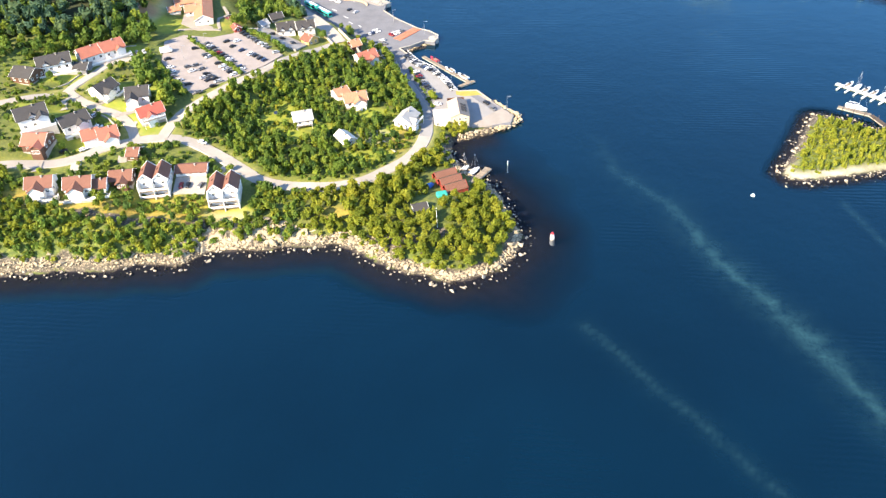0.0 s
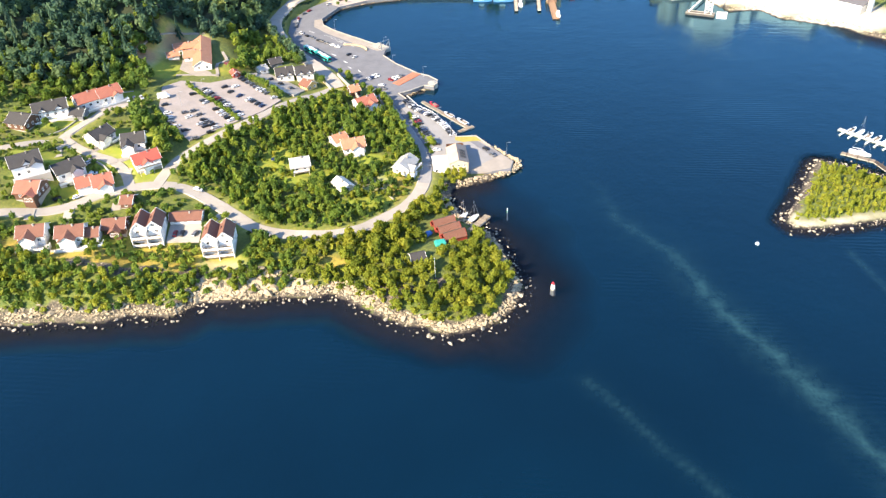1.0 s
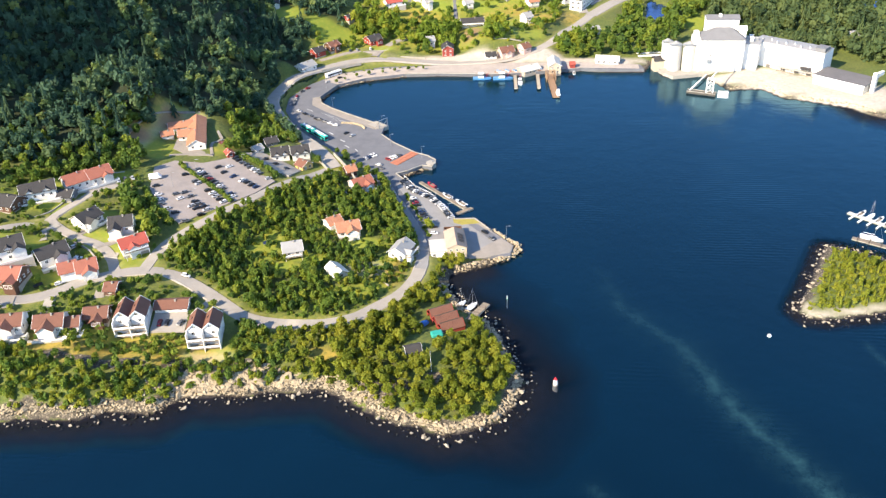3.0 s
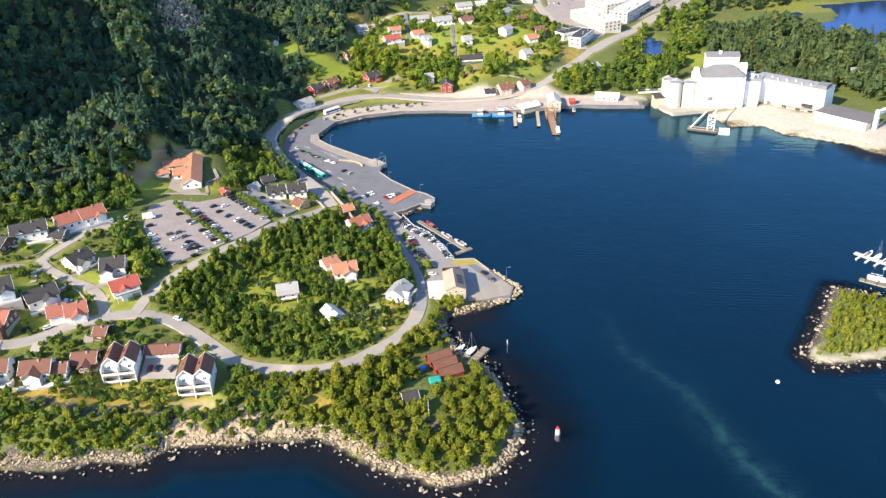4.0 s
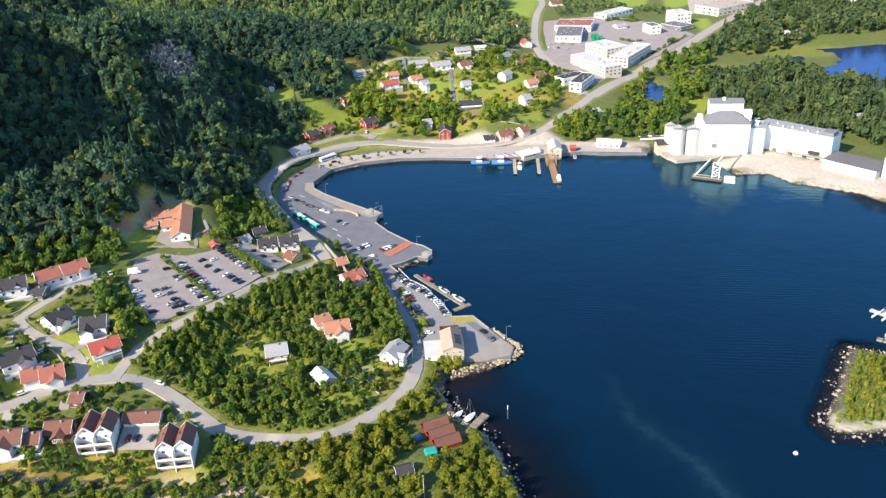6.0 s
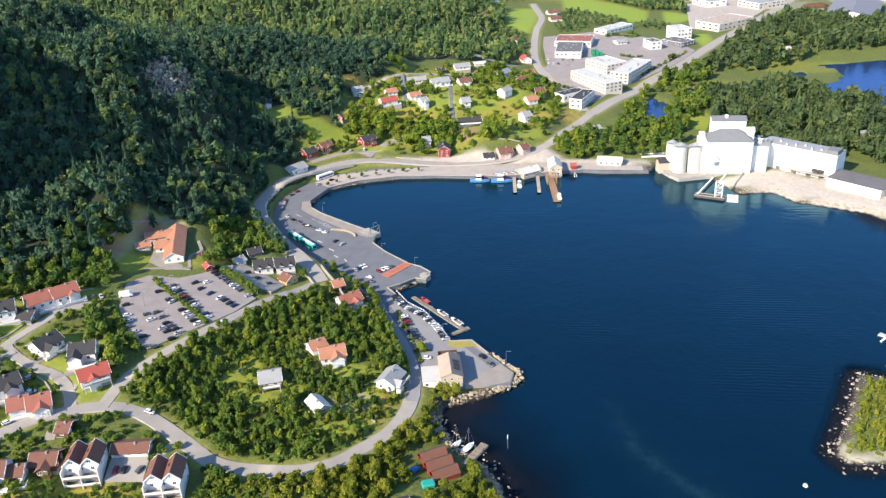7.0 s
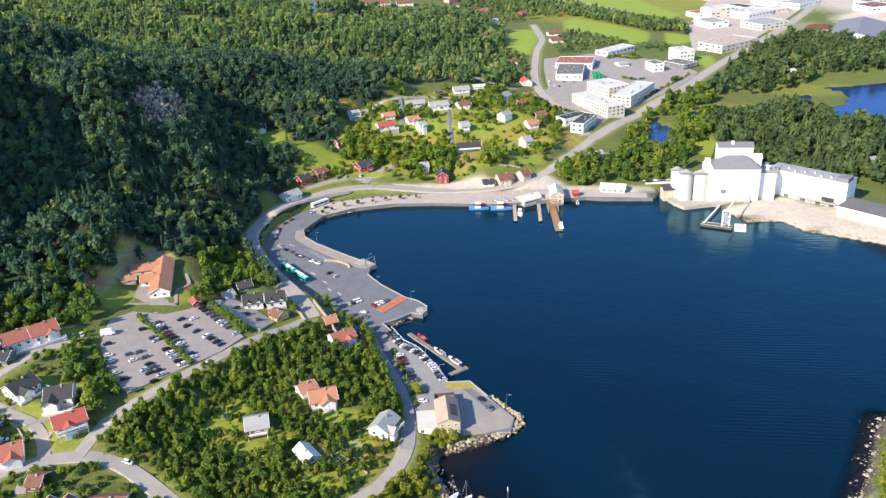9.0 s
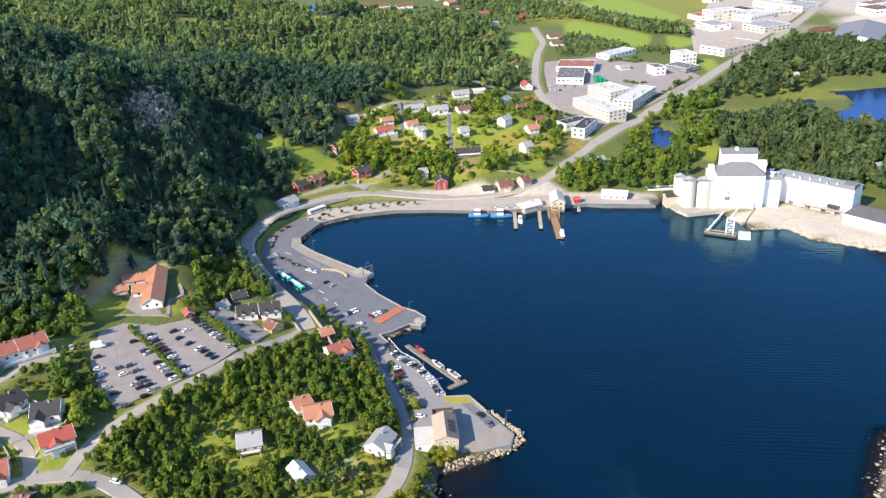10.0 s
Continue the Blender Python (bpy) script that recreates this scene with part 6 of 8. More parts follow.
boat(-21.4, 103.2, 55, 6.4, kind="sail", label="white sailboat with a bare mast")
boat(-25.4, 104.2, 58, 6.0, kind="sail", label="small white sailboat at the gangway")
boat(-31.6, 101.0, 35, 4.6)
boat(-27.0, 94.0, 40, 4.0, RED_GLOSS, label="red open boat between the boathouses")

# the quay's ships and slips
boat(-34, 336.4, 0, 11.0, HULL_BLUE, "work", "blue and white fishing boat moored at the quay")
boat(-21.5, 336.2, 0, 12.0, HULL_BLUE, "work", "blue fishing boat with a white wheelhouse")
boat(-11.2, 330, 90, 8.0, HULL_WHITE, "work", "white work boat beside a jetty")
pontoon(-14.6, 340, -13.2, 318, 1.8, "pale timber jetty off the quay", z=1.4, deck=PALE_WOOD)
pontoon(-1.2, 341, 0.0, 318, 1.8, "narrow timber jetty off the quay", z=1.4, deck=PALE_WOOD)


def slipway():
    s = thing("slipway", "raw timber slipway on piles with a winch frame", "slipway", 6, 341, 0.2, -84)
    for k in range(22):
        part("plank", boxes((0, -2.0, -0.15, 1.5, 2.0, 0.05)), RAW_WOOD, s, place=pose(k * 1.62, 0, 0.9 - k * 0.03))
    for y in (-1.6, 1.6):
        part("rail", boxes((0, y - 0.12, 0.0, 35, y + 0.12, 0.25)), RAW_WOOD, s, place=pose(0, 0, 0.9, 0, 1.0, 0))
    t = bmesh.new()
    for k in range(6):
        for y in (-2.6, 2.6):
            bar(t, (1 + k * 1.8, y, -3), (1 + k * 1.8, y, 4.2), 0.16)
        bar(t, (1 + k * 1.8, -2.6, 4.1), (1 + k * 1.8, 2.6, 4.1), 0.12)
    part("frame", t, RAW_WOOD, s)
    b = thing("boat", "small white boat hauled out on the slipway", "boat", 10.8, 309, 1.0, -84)
    part("hull", boxes((-3, -1.1, 0, 3, 1.1, 1.2), bevel=0.35), HULL_WHITE, b)
    part("wheelhouse", boxes((-1.8, -0.8, 1.2, 0.2, 0.8, 2.6), bevel=0.1), HULL_WHITE, b)
    t = thing("shed", "small red boat shed at the river", "shed", 19.5, 352, 1.8, 10)
    part("wall", boxes((-1.4, -2, -2, 1.4, 2, 2.4)), WALLS["red"], t)
    part("roof", gable_roof(2.8, 4, 2.4, 1.2, 0.3), ROOFS["red_bright"], t)
    boat(20.5, 346.0, 90, 5.0)


slipway()


def ferry_dock():
    d = thing("ferry_ramp", "concrete ferry ramp with a steel gate frame", "ramp", -84.5, 262.5, QUAY_TOP, -40)
    part("ramp", boxes((-4, -3, -3.5, 6, 3, 0.12)), CONCRETE, d)
    t = bmesh.new()
    for y in (-2.8, 2.8):
        bar(t, (5.5, y, 0), (5.5, y, 4.5), 0.16)
        bar(t, (2.5, y, 0.1), (5.5, y, 3.6), 0.10)
    bar(t, (5.5, -2.8, 4.4), (5.5, 2.8, 4.4), 0.14)
    part("gate_frame", t, STEEL, d)
    w = thing("rubble_wall", "low wall of rough stones on the quay", "wall", -95, 257, QUAY_TOP)
    b = bmesh.new()
    r = random.Random(9)
    for k in range(34):
        a = k / 33 * 2.2 - 0.2
        x, y = -7 + 12 * math.sin(a * 0.7), 2 + 5 * math.cos(a)
        e = r.uniform(0.35, 0.6)
        box(b, x - e, y - e, 0, x + e, y + e, r.uniform(0.5, 1.1), 0.12)
    part("stones", b, STONE, w)
    m = thing("red_deck", "red-brown plank deck laid on the quay", "deck", -63.5, 221.5, QUAY_TOP + 0.05, 57)
    plank = mesh_of("plank", boxes((-7.8, -0.28, 0, 7.8, 0.28, 0.16)), RED_MAT)
    for k in range(8):
        part("plank", plank, None, m, place=pose(0, -2.1 + k * 0.6, 0))
    p = thing("mooring_head", "round concrete mooring head at the quay's end", "pier", -50.0, 216.8, QUAY_TOP)
    part("drum", tube(bmesh.new(), 0, 0, -6, 0.35, 2.6, 2.4, 18), CONCRETE, p)
    part("bollard", tube(bmesh.new(), 0.8, 0, 0.35, 1.1, 0.25, 0.3, 10), STEEL, p)
    k = thing("quay_wall", "low concrete coping along the quay edge", "wall", 0, 0, QUAY_TOP)
    b = bmesh.new()
    edge = COAST_BAY
    for (ax, ay), (bx, by) in zip(edge, edge[1:]):
        if (ax, ay) in ((-125, 302), (-119, 322), (-104, 333), (-80, 250)) or by > 345:
            continue
        bar(b, (ax, ay, 0.14), (bx, by, 0.14), 0.22)
    part("coping", b, CONCRETE, k)


ferry_dock()


def lamp(x, y, z, tall=6.4):
    l = thing("street_lamp", "slim grey steel street lamp", "lamp", x, y, z, 0, "street lamps")
    part("pole", tube(bmesh.new(), 0, 0, -0.3, tall, 0.08, 0.045, 8), STEEL, l)
    part("arm", bar(bmesh.new(), (0, 0, tall), (1.2, 0, tall + 0.15), 0.05), STEEL, l)
    part("head", boxes((0.9, -0.14, tall + 0.05, 1.7, 0.14, tall + 0.2), bevel=0.04), STEEL, l)


for x, y in ((-81, 259), (-72.5, 235.5), (-55, 221.5), (-113, 284), (-124.5, 316), (-11, 147), (-43, 178), (-36, 165)):
    lamp(x, y, QUAY_TOP)
for x, y in ((-147, 174), (-138, 148), (-129, 183), (-152, 160)):
    lamp(x, y, level(x, y) + 0.15)


def beacon(x, y):
    b = thing("sea_marker", "red and white beacon on a stone foot", "marker", x, y, -1.0)
    part("foot", tube(bmesh.new(), 0, 0, -2, 1.5, 1.0, 0.8, 12), CONCRETE, b)
    part("drum", tube(bmesh.new(), 0, 0, 1.5, 3.2, 0.75, 0.6, 12), HULL_WHITE, b)
    part("cap", tube(bmesh.new(), 0, 0, 3.2, 4.1, 0.6, 0.15, 12), RED_GLOSS, b)


beacon(8, 63.6)
pole = thing("channel_pole", "slim white channel pole in the cove", "marker", -9, 108.5, -3)
part("pole", tube(bmesh.new(), 0, 0, -2, 4.9, 0.20, 0.15, 8), HULL_WHITE, pole)
part("collar", tube(bmesh.new(), 0, 0, 3.2, 3.5, 0.25, 0.25, 8), GREEN_GLOSS, pole)
buoy = thing("buoy", "white mooring buoy by the islet", "buoy", 78.4, 92.4, 0)
bm = bmesh.new()
bmesh.ops.create_uvsphere(bm, u_segments=14, v_segments=9, radius=0.75)
part("float", bm, HULL_WHITE, buoy, smooth=True)
part("ring", tube(bmesh.new(), 0, 0, 0.65, 1.1, 0.12, 0.12, 8), STEEL, buoy)
mast = thing("flagpole", "white flagpole in the headland garden", "flagpole", -30.6, 62.4, level(-30.6, 62.4))
FOOTPRINTS.append((-30.2, 60.8, 2.2))
part("pole", tube(bmesh.new(), 0, 0, -0.3, 7.5, 0.07, 0.04, 8), HULL_WHITE, mast)
part("knob", tube(bmesh.new(), 0, 0, 7.5, 7.65, 0.1, 0.1, 8), HULL_WHITE, mast)

# green stacks in the town yard
for k in range(5):
    g = thing("pallet_stack", "stack of green plastic crates", "crates", 44 + 3.2 * (k % 3), 606 + 9 * (k // 3), level(44, 606) + 0.12, 5, "crate stacks")
    part("crate", boxes((-1.3, -3.4, 0, 1.3, 3.4, 1.6), bevel=0.05), GREEN_GLOSS, g)
    part("crate", boxes((-1.2, -3.2, 1.62, 1.2, 3.2, 3.0), bevel=0.05), GREEN_GLOSS, g)

# tunnel cutting of the shore road
for s in (-1, 1):
    tagged(new("cutting_wall", mesh_of("cutting_wall", ribbon([(-78, 178), (-90, 196), (-99, 210)], (s * 4.2 - 0.25, s * 4.2 - 0.25, s * 4.2 + 0.25, s * 4.2 + 0.25), (-2, 1.3, 1.3, -2)), CONCRETE)), "concrete cutting wall beside the road", "wall", kind="structure")


def crate_stack(x, y, turn, paints, rows):
    """Fish crates piled on the quay."""
    c = thing("crate_stack", "pile of faded fish crates on the quay", "crates", x, y, QUAY_TOP + 0.02, turn, "crate stacks")
    for k in range(rows):
        for h in range(1 + (k * 5) % 3):
            part("crate", boxes((k * 1.25, -0.5, h * 0.52, k * 1.25 + 1.1, 0.5, h * 0.52 + 0.5), bevel=0.05), paints[(k + h) % len(paints)], c)


for k, (x, y) in enumerate(((-27, 342.8), (-22, 343.4), (-17, 342.6), (-12.5, 344.4), (-1, 344.2))):
    crate_stack(x, y, 12 * k, [RAW_WOOD, RED_MAT, HULL_WHITE, HULL_BLUE], 3)

# ---- trees and bushes ----
rs = np.random.RandomState(3)


def cards(centres, normals, sizes):
    """Leaf clumps: one bent-edged quad each."""
    n = len(centres)
    a = np.cross(normals, rs.normal(size=(n, 3)))
    a /= np.linalg.norm(a, axis=1, keepdims=True) + 1e-9
    b = np.cross(normals, a)
    s = sizes[:, None]
    k = 0.7 + 0.6 * rs.rand(n, 4, 1)
    corner = np.stack([-a - b, a - b, a + b, -a + b], 1) * k * s[:, None] * 0.5
    return (centres[:, None] + corner).reshape(-1, 3)


def sphere_ways(n):
    """Ways spread evenly over a sphere, with some jitter."""
    k = np.arange(n) + 0.5
    up = 1 - 2 * k / n
    a = k * 2.399963 + rs.rand() * 6.28
    flat = np.sqrt(1 - up * up)
    d = np.stack([flat * np.cos(a), flat * np.sin(a), up], -1) + rs.normal(size=(n, 3)) * 0.16
    return d / np.linalg.norm(d, axis=1, keepdims=True)


def crown_points(boughs, leaves, height=6.5, wide=2.5, low=0.14, card=0.7):
    """A broadleaf crown: a lopsided hull that bulges where the boughs are, clad in leaf clumps; quads as runs of four corners."""
    middle = np.array([0, 0, height * (1 + low) / 2])
    half = np.array([wide, wide, height * (1 - low) / 2]) * rs.uniform(0.85, 1.15, 3)
    limb = sphere_ways(boughs)
    limb[:, 2] = limb[:, 2] * 0.8 + 0.2
    limb /= np.linalg.norm(limb, axis=1, keepdims=True)
    strong, narrow = rs.uniform(0.2, 0.62, boughs), rs.uniform(5, 12, boughs)

    def hull(d):
        return 0.52 + (np.exp((d @ limb.T - 1) * narrow) * strong).max(1)

    d = sphere_ways(leaves)
    d[:, 2] = np.where(d[:, 2] < -0.55, -d[:, 2], d[:, 2])
    at = middle + d * half * (hull(d) * rs.uniform(0.80, 1.22, leaves))[:, None]
    quads = cards(at, d + 0.7 * rs.normal(size=(leaves, 3)), rs.uniform(0.6, 1.35, leaves) * card)
    ring = []
    belts, turns = (((-0.9, -0.35), (-0.35, 0.3), (0.3, 0.8), (0.8, 1.0)), 6) if leaves > 60 else (((-0.9, -0.2), (-0.2, 0.6), (0.6, 1.0)), 4)
    for lo, hi in belts:
        for k in range(turns):
            a0, a1 = k * 2 * math.pi / turns, (k + 1) * 2 * math.pi / turns
            ring += [(math.sqrt(1 - u * u) * math.cos(a), math.sqrt(1 - u * u) * math.sin(a), u) for u, a in ((lo, a0), (lo, a1), (hi, a1), (hi, a0))]
    ring = np.array(ring)
    core = middle + ring * half * (hull(ring) * 0.88)[:, None]
    both = np.concatenate([quads, core])
    out = both - middle
    out /= np.linalg.norm(out, axis=1, keepdims=True) + 1e-9
    bough = both - (middle + limb[((both - middle) / half @ limb.T).argmax(1)] * half * 0.45)
    bough /= np.linalg.norm(bough, axis=1, keepdims=True) + 1e-9
    fleck = np.repeat(rs.normal(size=(len(both) // 4, 3)), 4, 0) * 0.34
    way = out * 0.55 + bough * 0.5 + fleck + np.array([0, 0, 0.12])
    return np.concatenate([both, way / np.linalg.norm(way, axis=1, keepdims=True)], 1)


def conifer_points(tiers, petals, height=9.0, wide=1.9):
    out = []
    for t in range(tiers):
        f = t / tiers
        r, z = wide * (1 - f) ** 0.85 + 0.12, height * (0.10 + 0.88 * f)
        for p in range(petals):
            a = 2 * math.pi * (p + rs.rand() * 0.6 + 0.5 * (t % 2)) / petals
            q, w, tip = r * rs.uniform(0.8, 1.2), r * 3.6 / petals * rs.uniform(0.7, 1.0), height / tiers
            d, s = np.array([math.cos(a), math.sin(a), 0]), np.array([-math.sin(a), math.cos(a), 0])
            four = np.array([d * q - s * w * 0.5 + (0, 0, z - 0.35 * q), d * q * 1.1 + s * w * 0.35 + (0, 0, z - 0.42 * q), d * 0.1 + s * w * 0.25 + (0, 0, z + tip * 1.1), d * 0.1 - s * w * 0.25 + (0, 0, z + tip * 1.1)])
            way = np.array([d * 0.85 + s * k + (0, 0, 0.5) for k in (-0.4, 0.4, 0.2, -0.2)])
            out.append(np.concatenate([four, way / np.linalg.norm(way, axis=1, keepdims=True)], 1))
    return np.concatenate(out)


def trunk_mesh(height=6.5, r=0.17):
    bm = tube(bmesh.new(), 0, 0, -0.6, height * 0.55, r, r * 0.55, 7)
    for k in range(4):
        a = k * 1.7
        bar(bm, (0, 0, height * (0.25 + 0.07 * k)), (math.cos(a) * 1.2, math.sin(a) * 1.2, height * (0.5 + 0.07 * k)), r * 0.38)
    return mesh_of("trunk", bm, BARK)


def run_mesh(name, pts, material, tint=None):
    """Quads from runs of four corners (x, y, z and the way each clump faces)."""
    me = quads_mesh(name, pts[:, :3], np.arange(len(pts)).reshape(-1, 4), material)
    me.attributes.new("custom_normal", "FLOAT_VECTOR", "POINT").data.foreach_set("vector", np.asarray(pts[:, 3:6], np.float32).ravel())
    if tint is not None:
        me.attributes.new("tint", "FLOAT", "POINT").data.foreach_set("value", np.asarray(tint, np.float32))
    return me


def clear_ground(px, py, margin=1.6, slack=0.0):
    """Where plants may stand."""
    ok = relief(px, py)[1] > 1.6
    for wide, _, line in ROADS.values():
        ok &= to_line(px, py, line) > wide / 2 + margin
    for ring, _ in LOTS.values():
        ok &= signed_distance(px, py, ring) < -margin
    ok &= signed_distance(px, py, QUAY) < -0.8
    for ring in (LAKE, POND, STREAM, TARN):
        ok &= signed_distance(px, py, ring) < -2
    for ring in FIELDS:
        ok &= signed_distance(px, py, ring) < -1
    for x, y, r in FOOTPRINTS:
        ok &= np.hypot(px - x, py - y) > r + margin * 0.7 - slack
    return ok


def scatter(ring, step, keep=1.0, seed=1, lawn_free=0.35, margin=1.6, shore_gap=5.0, slack=0.0):
    """Loosely gridded places inside a ring."""
    r = np.random.RandomState(seed)
    p = np.array(ring, float)
    xs, ys = np.meshgrid(np.arange(p[:, 0].min(), p[:, 0].max(), step), np.arange(p[:, 1].min(), p[:, 1].max(), step))
    xs, ys = (v.ravel() + r.uniform(-0.46, 0.46, v.size) * step for v in (xs, ys))
    ok = (signed_distance(xs, ys, ring) > 0) & (r.rand(xs.size) < keep)
    xs, ys = xs[ok], ys[ok]
    ok = clear_ground(xs, ys, margin, slack)
    if shore_gap:
        ok &= relief(xs, ys)[1] > shore_gap + 2.0 * wobble(xs, ys, 5.0)
    if lawn_free is not None:
        grass = np.maximum.reduce([oval(xs, ys, rows) for rows in (LAWNS, MEADOWS, TRACK_LAWN, GOLD)])
        ok &= (grass < lawn_free) | (r.rand(xs.size) < 0.10)
    return xs[ok], ys[ok]


def wood(name, label, sets, category="trees"):
    """Many trees joined as one: sets of (places, crown variants, leaf material, least and most size)."""
    runs, tints, slots, mats = [], [], [], []
    for (xs, ys), variants, material, lo, hi in sets:
        if not len(xs):
            continue
        z = levels(xs, ys)
        if material not in mats:
            mats.append(material)
        which = rs.randint(len(variants), size=len(xs))
        for v, pts in enumerate(variants):
            sel = which == v
            n = sel.sum()
            if not n:
                continue
            a, s = rs.rand(n) * 6.28, rs.uniform(lo, hi, n)
            ca, sa = np.cos(a)[:, None], np.sin(a)[:, None]
            st = s * rs.uniform(0.85, 1.2, n)
            q = np.stack([(pts[:, 0] * ca - pts[:, 1] * sa) * s[:, None] + xs[sel][:, None], (pts[:, 0] * sa + pts[:, 1] * ca) * s[:, None] + ys[sel][:, None], pts[:, 2] * st[:, None] + z[sel][:, None] - 0.3], -1)
            turned_way = np.stack([pts[:, 3] * ca - pts[:, 4] * sa, pts[:, 3] * sa + pts[:, 4] * ca, np.broadcast_to(pts[:, 5], (n, len(pts)))], -1)
            runs.append(np.concatenate([q, turned_way], -1).reshape(-1, 6))
            tints.append(np.repeat(rs.rand(n), len(pts)))
            slots.append(np.full(n * len(pts) // 4, mats.index(material), np.int32))
    me = run_mesh(name, np.concatenate(runs), mats[0], np.concatenate(tints))
    for m in mats[1:]:
        me.materials.append(m)
    me.polygons.foreach_set("material_index", np.concatenate(slots))
    return tagged(new(name, me), label, category, kind="stuff")


def hedge_line(points, step, seed, jitter=0.5):
    r = np.random.RandomState(seed)
    p = smooth_line(points, step)
    return p[:, 0] + r.uniform(-jitter, jitter, len(p)), p[:, 1] + r.uniform(-jitter, jitter, len(p))


FINE = [crown_points(13, 270, 6.8, 2.5, 0.12, 0.54) for _ in range(8)]
MIDDLE = [crown_points(10, 105, 6.8, 2.5, 0.12, 0.78) for _ in range(8)]
SLIM = [crown_points(9, 92, 7.6, 1.75, 0.08, 0.64) for _ in range(8)]
COARSE = [crown_points(8, 86, 8.4, 2.8, 0.14, 0.96) for _ in range(8)]
ROUGH = [crown_points(5, 36, 8.6, 2.6, 0.12, 1.25) for _ in range(7)]
SPRUCE = [conifer_points(7, 5) for _ in range(4)]
FAR_LOW = [crown_points(4, 13, 2.6, 1.8, 0.0, 0.95) for _ in range(4)]
LOW = [crown_points(5, 34, 2.3, 1.5, 0.0, 0.54) for _ in range(6)]

KNOLL = [(-136, 106), (-130, 134), (-116, 156), (-100, 182), (-88, 198), (-74, 200), (-65, 186), (-54, 164), (-46, 144), (-43, 118), (-54, 97), (-66, 89), (-82, 87), (-98, 89), (-112, 97), (-126, 103)]
SCRUB = [(-84, 92), (-68, 93), (-57, 102), (-49, 116), (-55, 122), (-66, 118), (-78, 108)]
CAPE = [(-78, 82), (-60, 84), (-50, 95), (-38, 112), (-36, 132), (-22, 128), (-4, 80), (2, 60), (-4, 46), (-20, 37), (-60, 48), (-78, 50)]
SLOPE = [(-260, -5), (-260, 66), (-190, 70), (-172, 74), (-158, 60), (-118, 66), (-100, 80), (-78, 82), (-78, 48), (-110, 38), (-180, 28), (-260, -15)]
GARDENS = [(-230, 72), (-230, 150), (-196, 168), (-172, 172), (-164, 160), (-146, 138), (-140, 112), (-146, 102), (-170, 84)]
BELT = [(-172, 176), (-166, 150), (-150, 134), (-140, 122), (-142, 116), (-156, 126), (-164, 140), (-172, 160)]
TOP_BELT = [(-140, 200), (-128, 216), (-110, 226), (-100, 206), (-92, 196), (-96, 202), (-122, 244), (-138, 262), (-152, 258), (-150, 236), (-142, 222)]
RIVER_WOOD = [(12, 366), (16, 390), (32, 420), (46, 392), (50, 420), (54, 445), (72, 500), (110, 560), (128, 560), (130, 500), (110, 470), (92, 440), (88, 400), (74, 370), (60, 366)]
LAKE_WOOD = [(100, 372), (110, 440), (120, 490), (190, 520), (214, 470), (320, 460), (330, 340), (240, 330), (196, 345), (180, 362)]
STREAM_SIDE = [(100, 494), (126, 506), (150, 508), (200, 530), (200, 545), (150, 520), (104, 505)]
SHORE_WOOD = [(120, 545), (160, 640), (208, 720), (250, 760), (330, 720), (330, 620), (240, 612), (206, 590), (170, 560)]
HEDGEROWS = [(-60, 820), (-20, 860), (10, 880), (60, 850), (120, 790), (150, 760), (160, 790), (140, 830), (60, 900), (20, 1000), (-20, 1060), (-140, 1000)]
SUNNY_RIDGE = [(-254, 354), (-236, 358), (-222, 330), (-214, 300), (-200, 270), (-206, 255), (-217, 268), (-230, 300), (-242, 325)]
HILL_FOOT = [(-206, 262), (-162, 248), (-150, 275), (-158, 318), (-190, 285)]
FIELD_BELT = [(28, 884), (36, 962), (75, 916), (108, 872), (145, 846), (175, 800), (172, 776), (150, 790), (122, 800), (112, 797), (74, 842), (38, 880)]
YARD_BELT = [(12, 690), (14, 760), (26, 790), (48, 772), (84, 738), (104, 743), (118, 740), (134, 706), (128, 690), (108, 712), (92, 722), (60, 726), (48, 700)]
LANE_BELT = [(-60, 560), (-14, 590), (-14, 680), (-36, 700), (-44, 800), (-100, 900), (-130, 860), (-40, 700), (-36, 600)]
ISLE_WOOD = [(96, 106), (101, 119), (108.5, 136), (113.5, 145), (123, 141.5), (130, 135.5), (150, 129), (172, 123), (176, 115), (150, 112), (124, 112), (111, 108.5), (103, 107)]

TRUNK = trunk_mesh()
CROWNS = [run_mesh("crown", p, DRY_LEAF) for p in FINE]
GREEN_CROWNS = [run_mesh("crown", p, LEAF) for p in FINE]


def tree(x, y, size, k, group, crowns):
    t = thing("tree", "leafy yellow-green broadleaf tree on the headland", "tree", x, y, level(x, y), (k * 77) % 360, group)
    t.scale = (size, size, size * 1.05)
    part("trunk", TRUNK, None, t)
    part("crown", crowns[k % len(crowns)], None, t)
    return t


cape_x, cape_y = scatter(CAPE, 2.9, 0.92, 4, margin=1.6, shore_gap=3.2)
for k, (x, y) in enumerate(zip(cape_x[:240], cape_y[:240])):
    tree(float(x), float(y), 0.38 + 0.38 * (((k * 37) % 100) / 100) ** 1.4, k, "headland trees", CROWNS)
garden_x, garden_y = scatter(GARDENS, 6.5, 0.6, 8, lawn_free=0.6)
for k, (x, y) in enumerate(zip(garden_x[:60], garden_y[:60])):
    tagged(tree(float(x), float(y), 0.40 + 0.3 * ((k * 53) % 100) / 100, k + 3, "garden trees", GREEN_CROWNS), "small leafy garden tree among the houses")
PROMENADE_TREES = [(-116, 329), (-110, 334.5), (-103, 338), (-95, 341), (-88, 344), (-80, 346), (-71, 348), (-120, 324)]
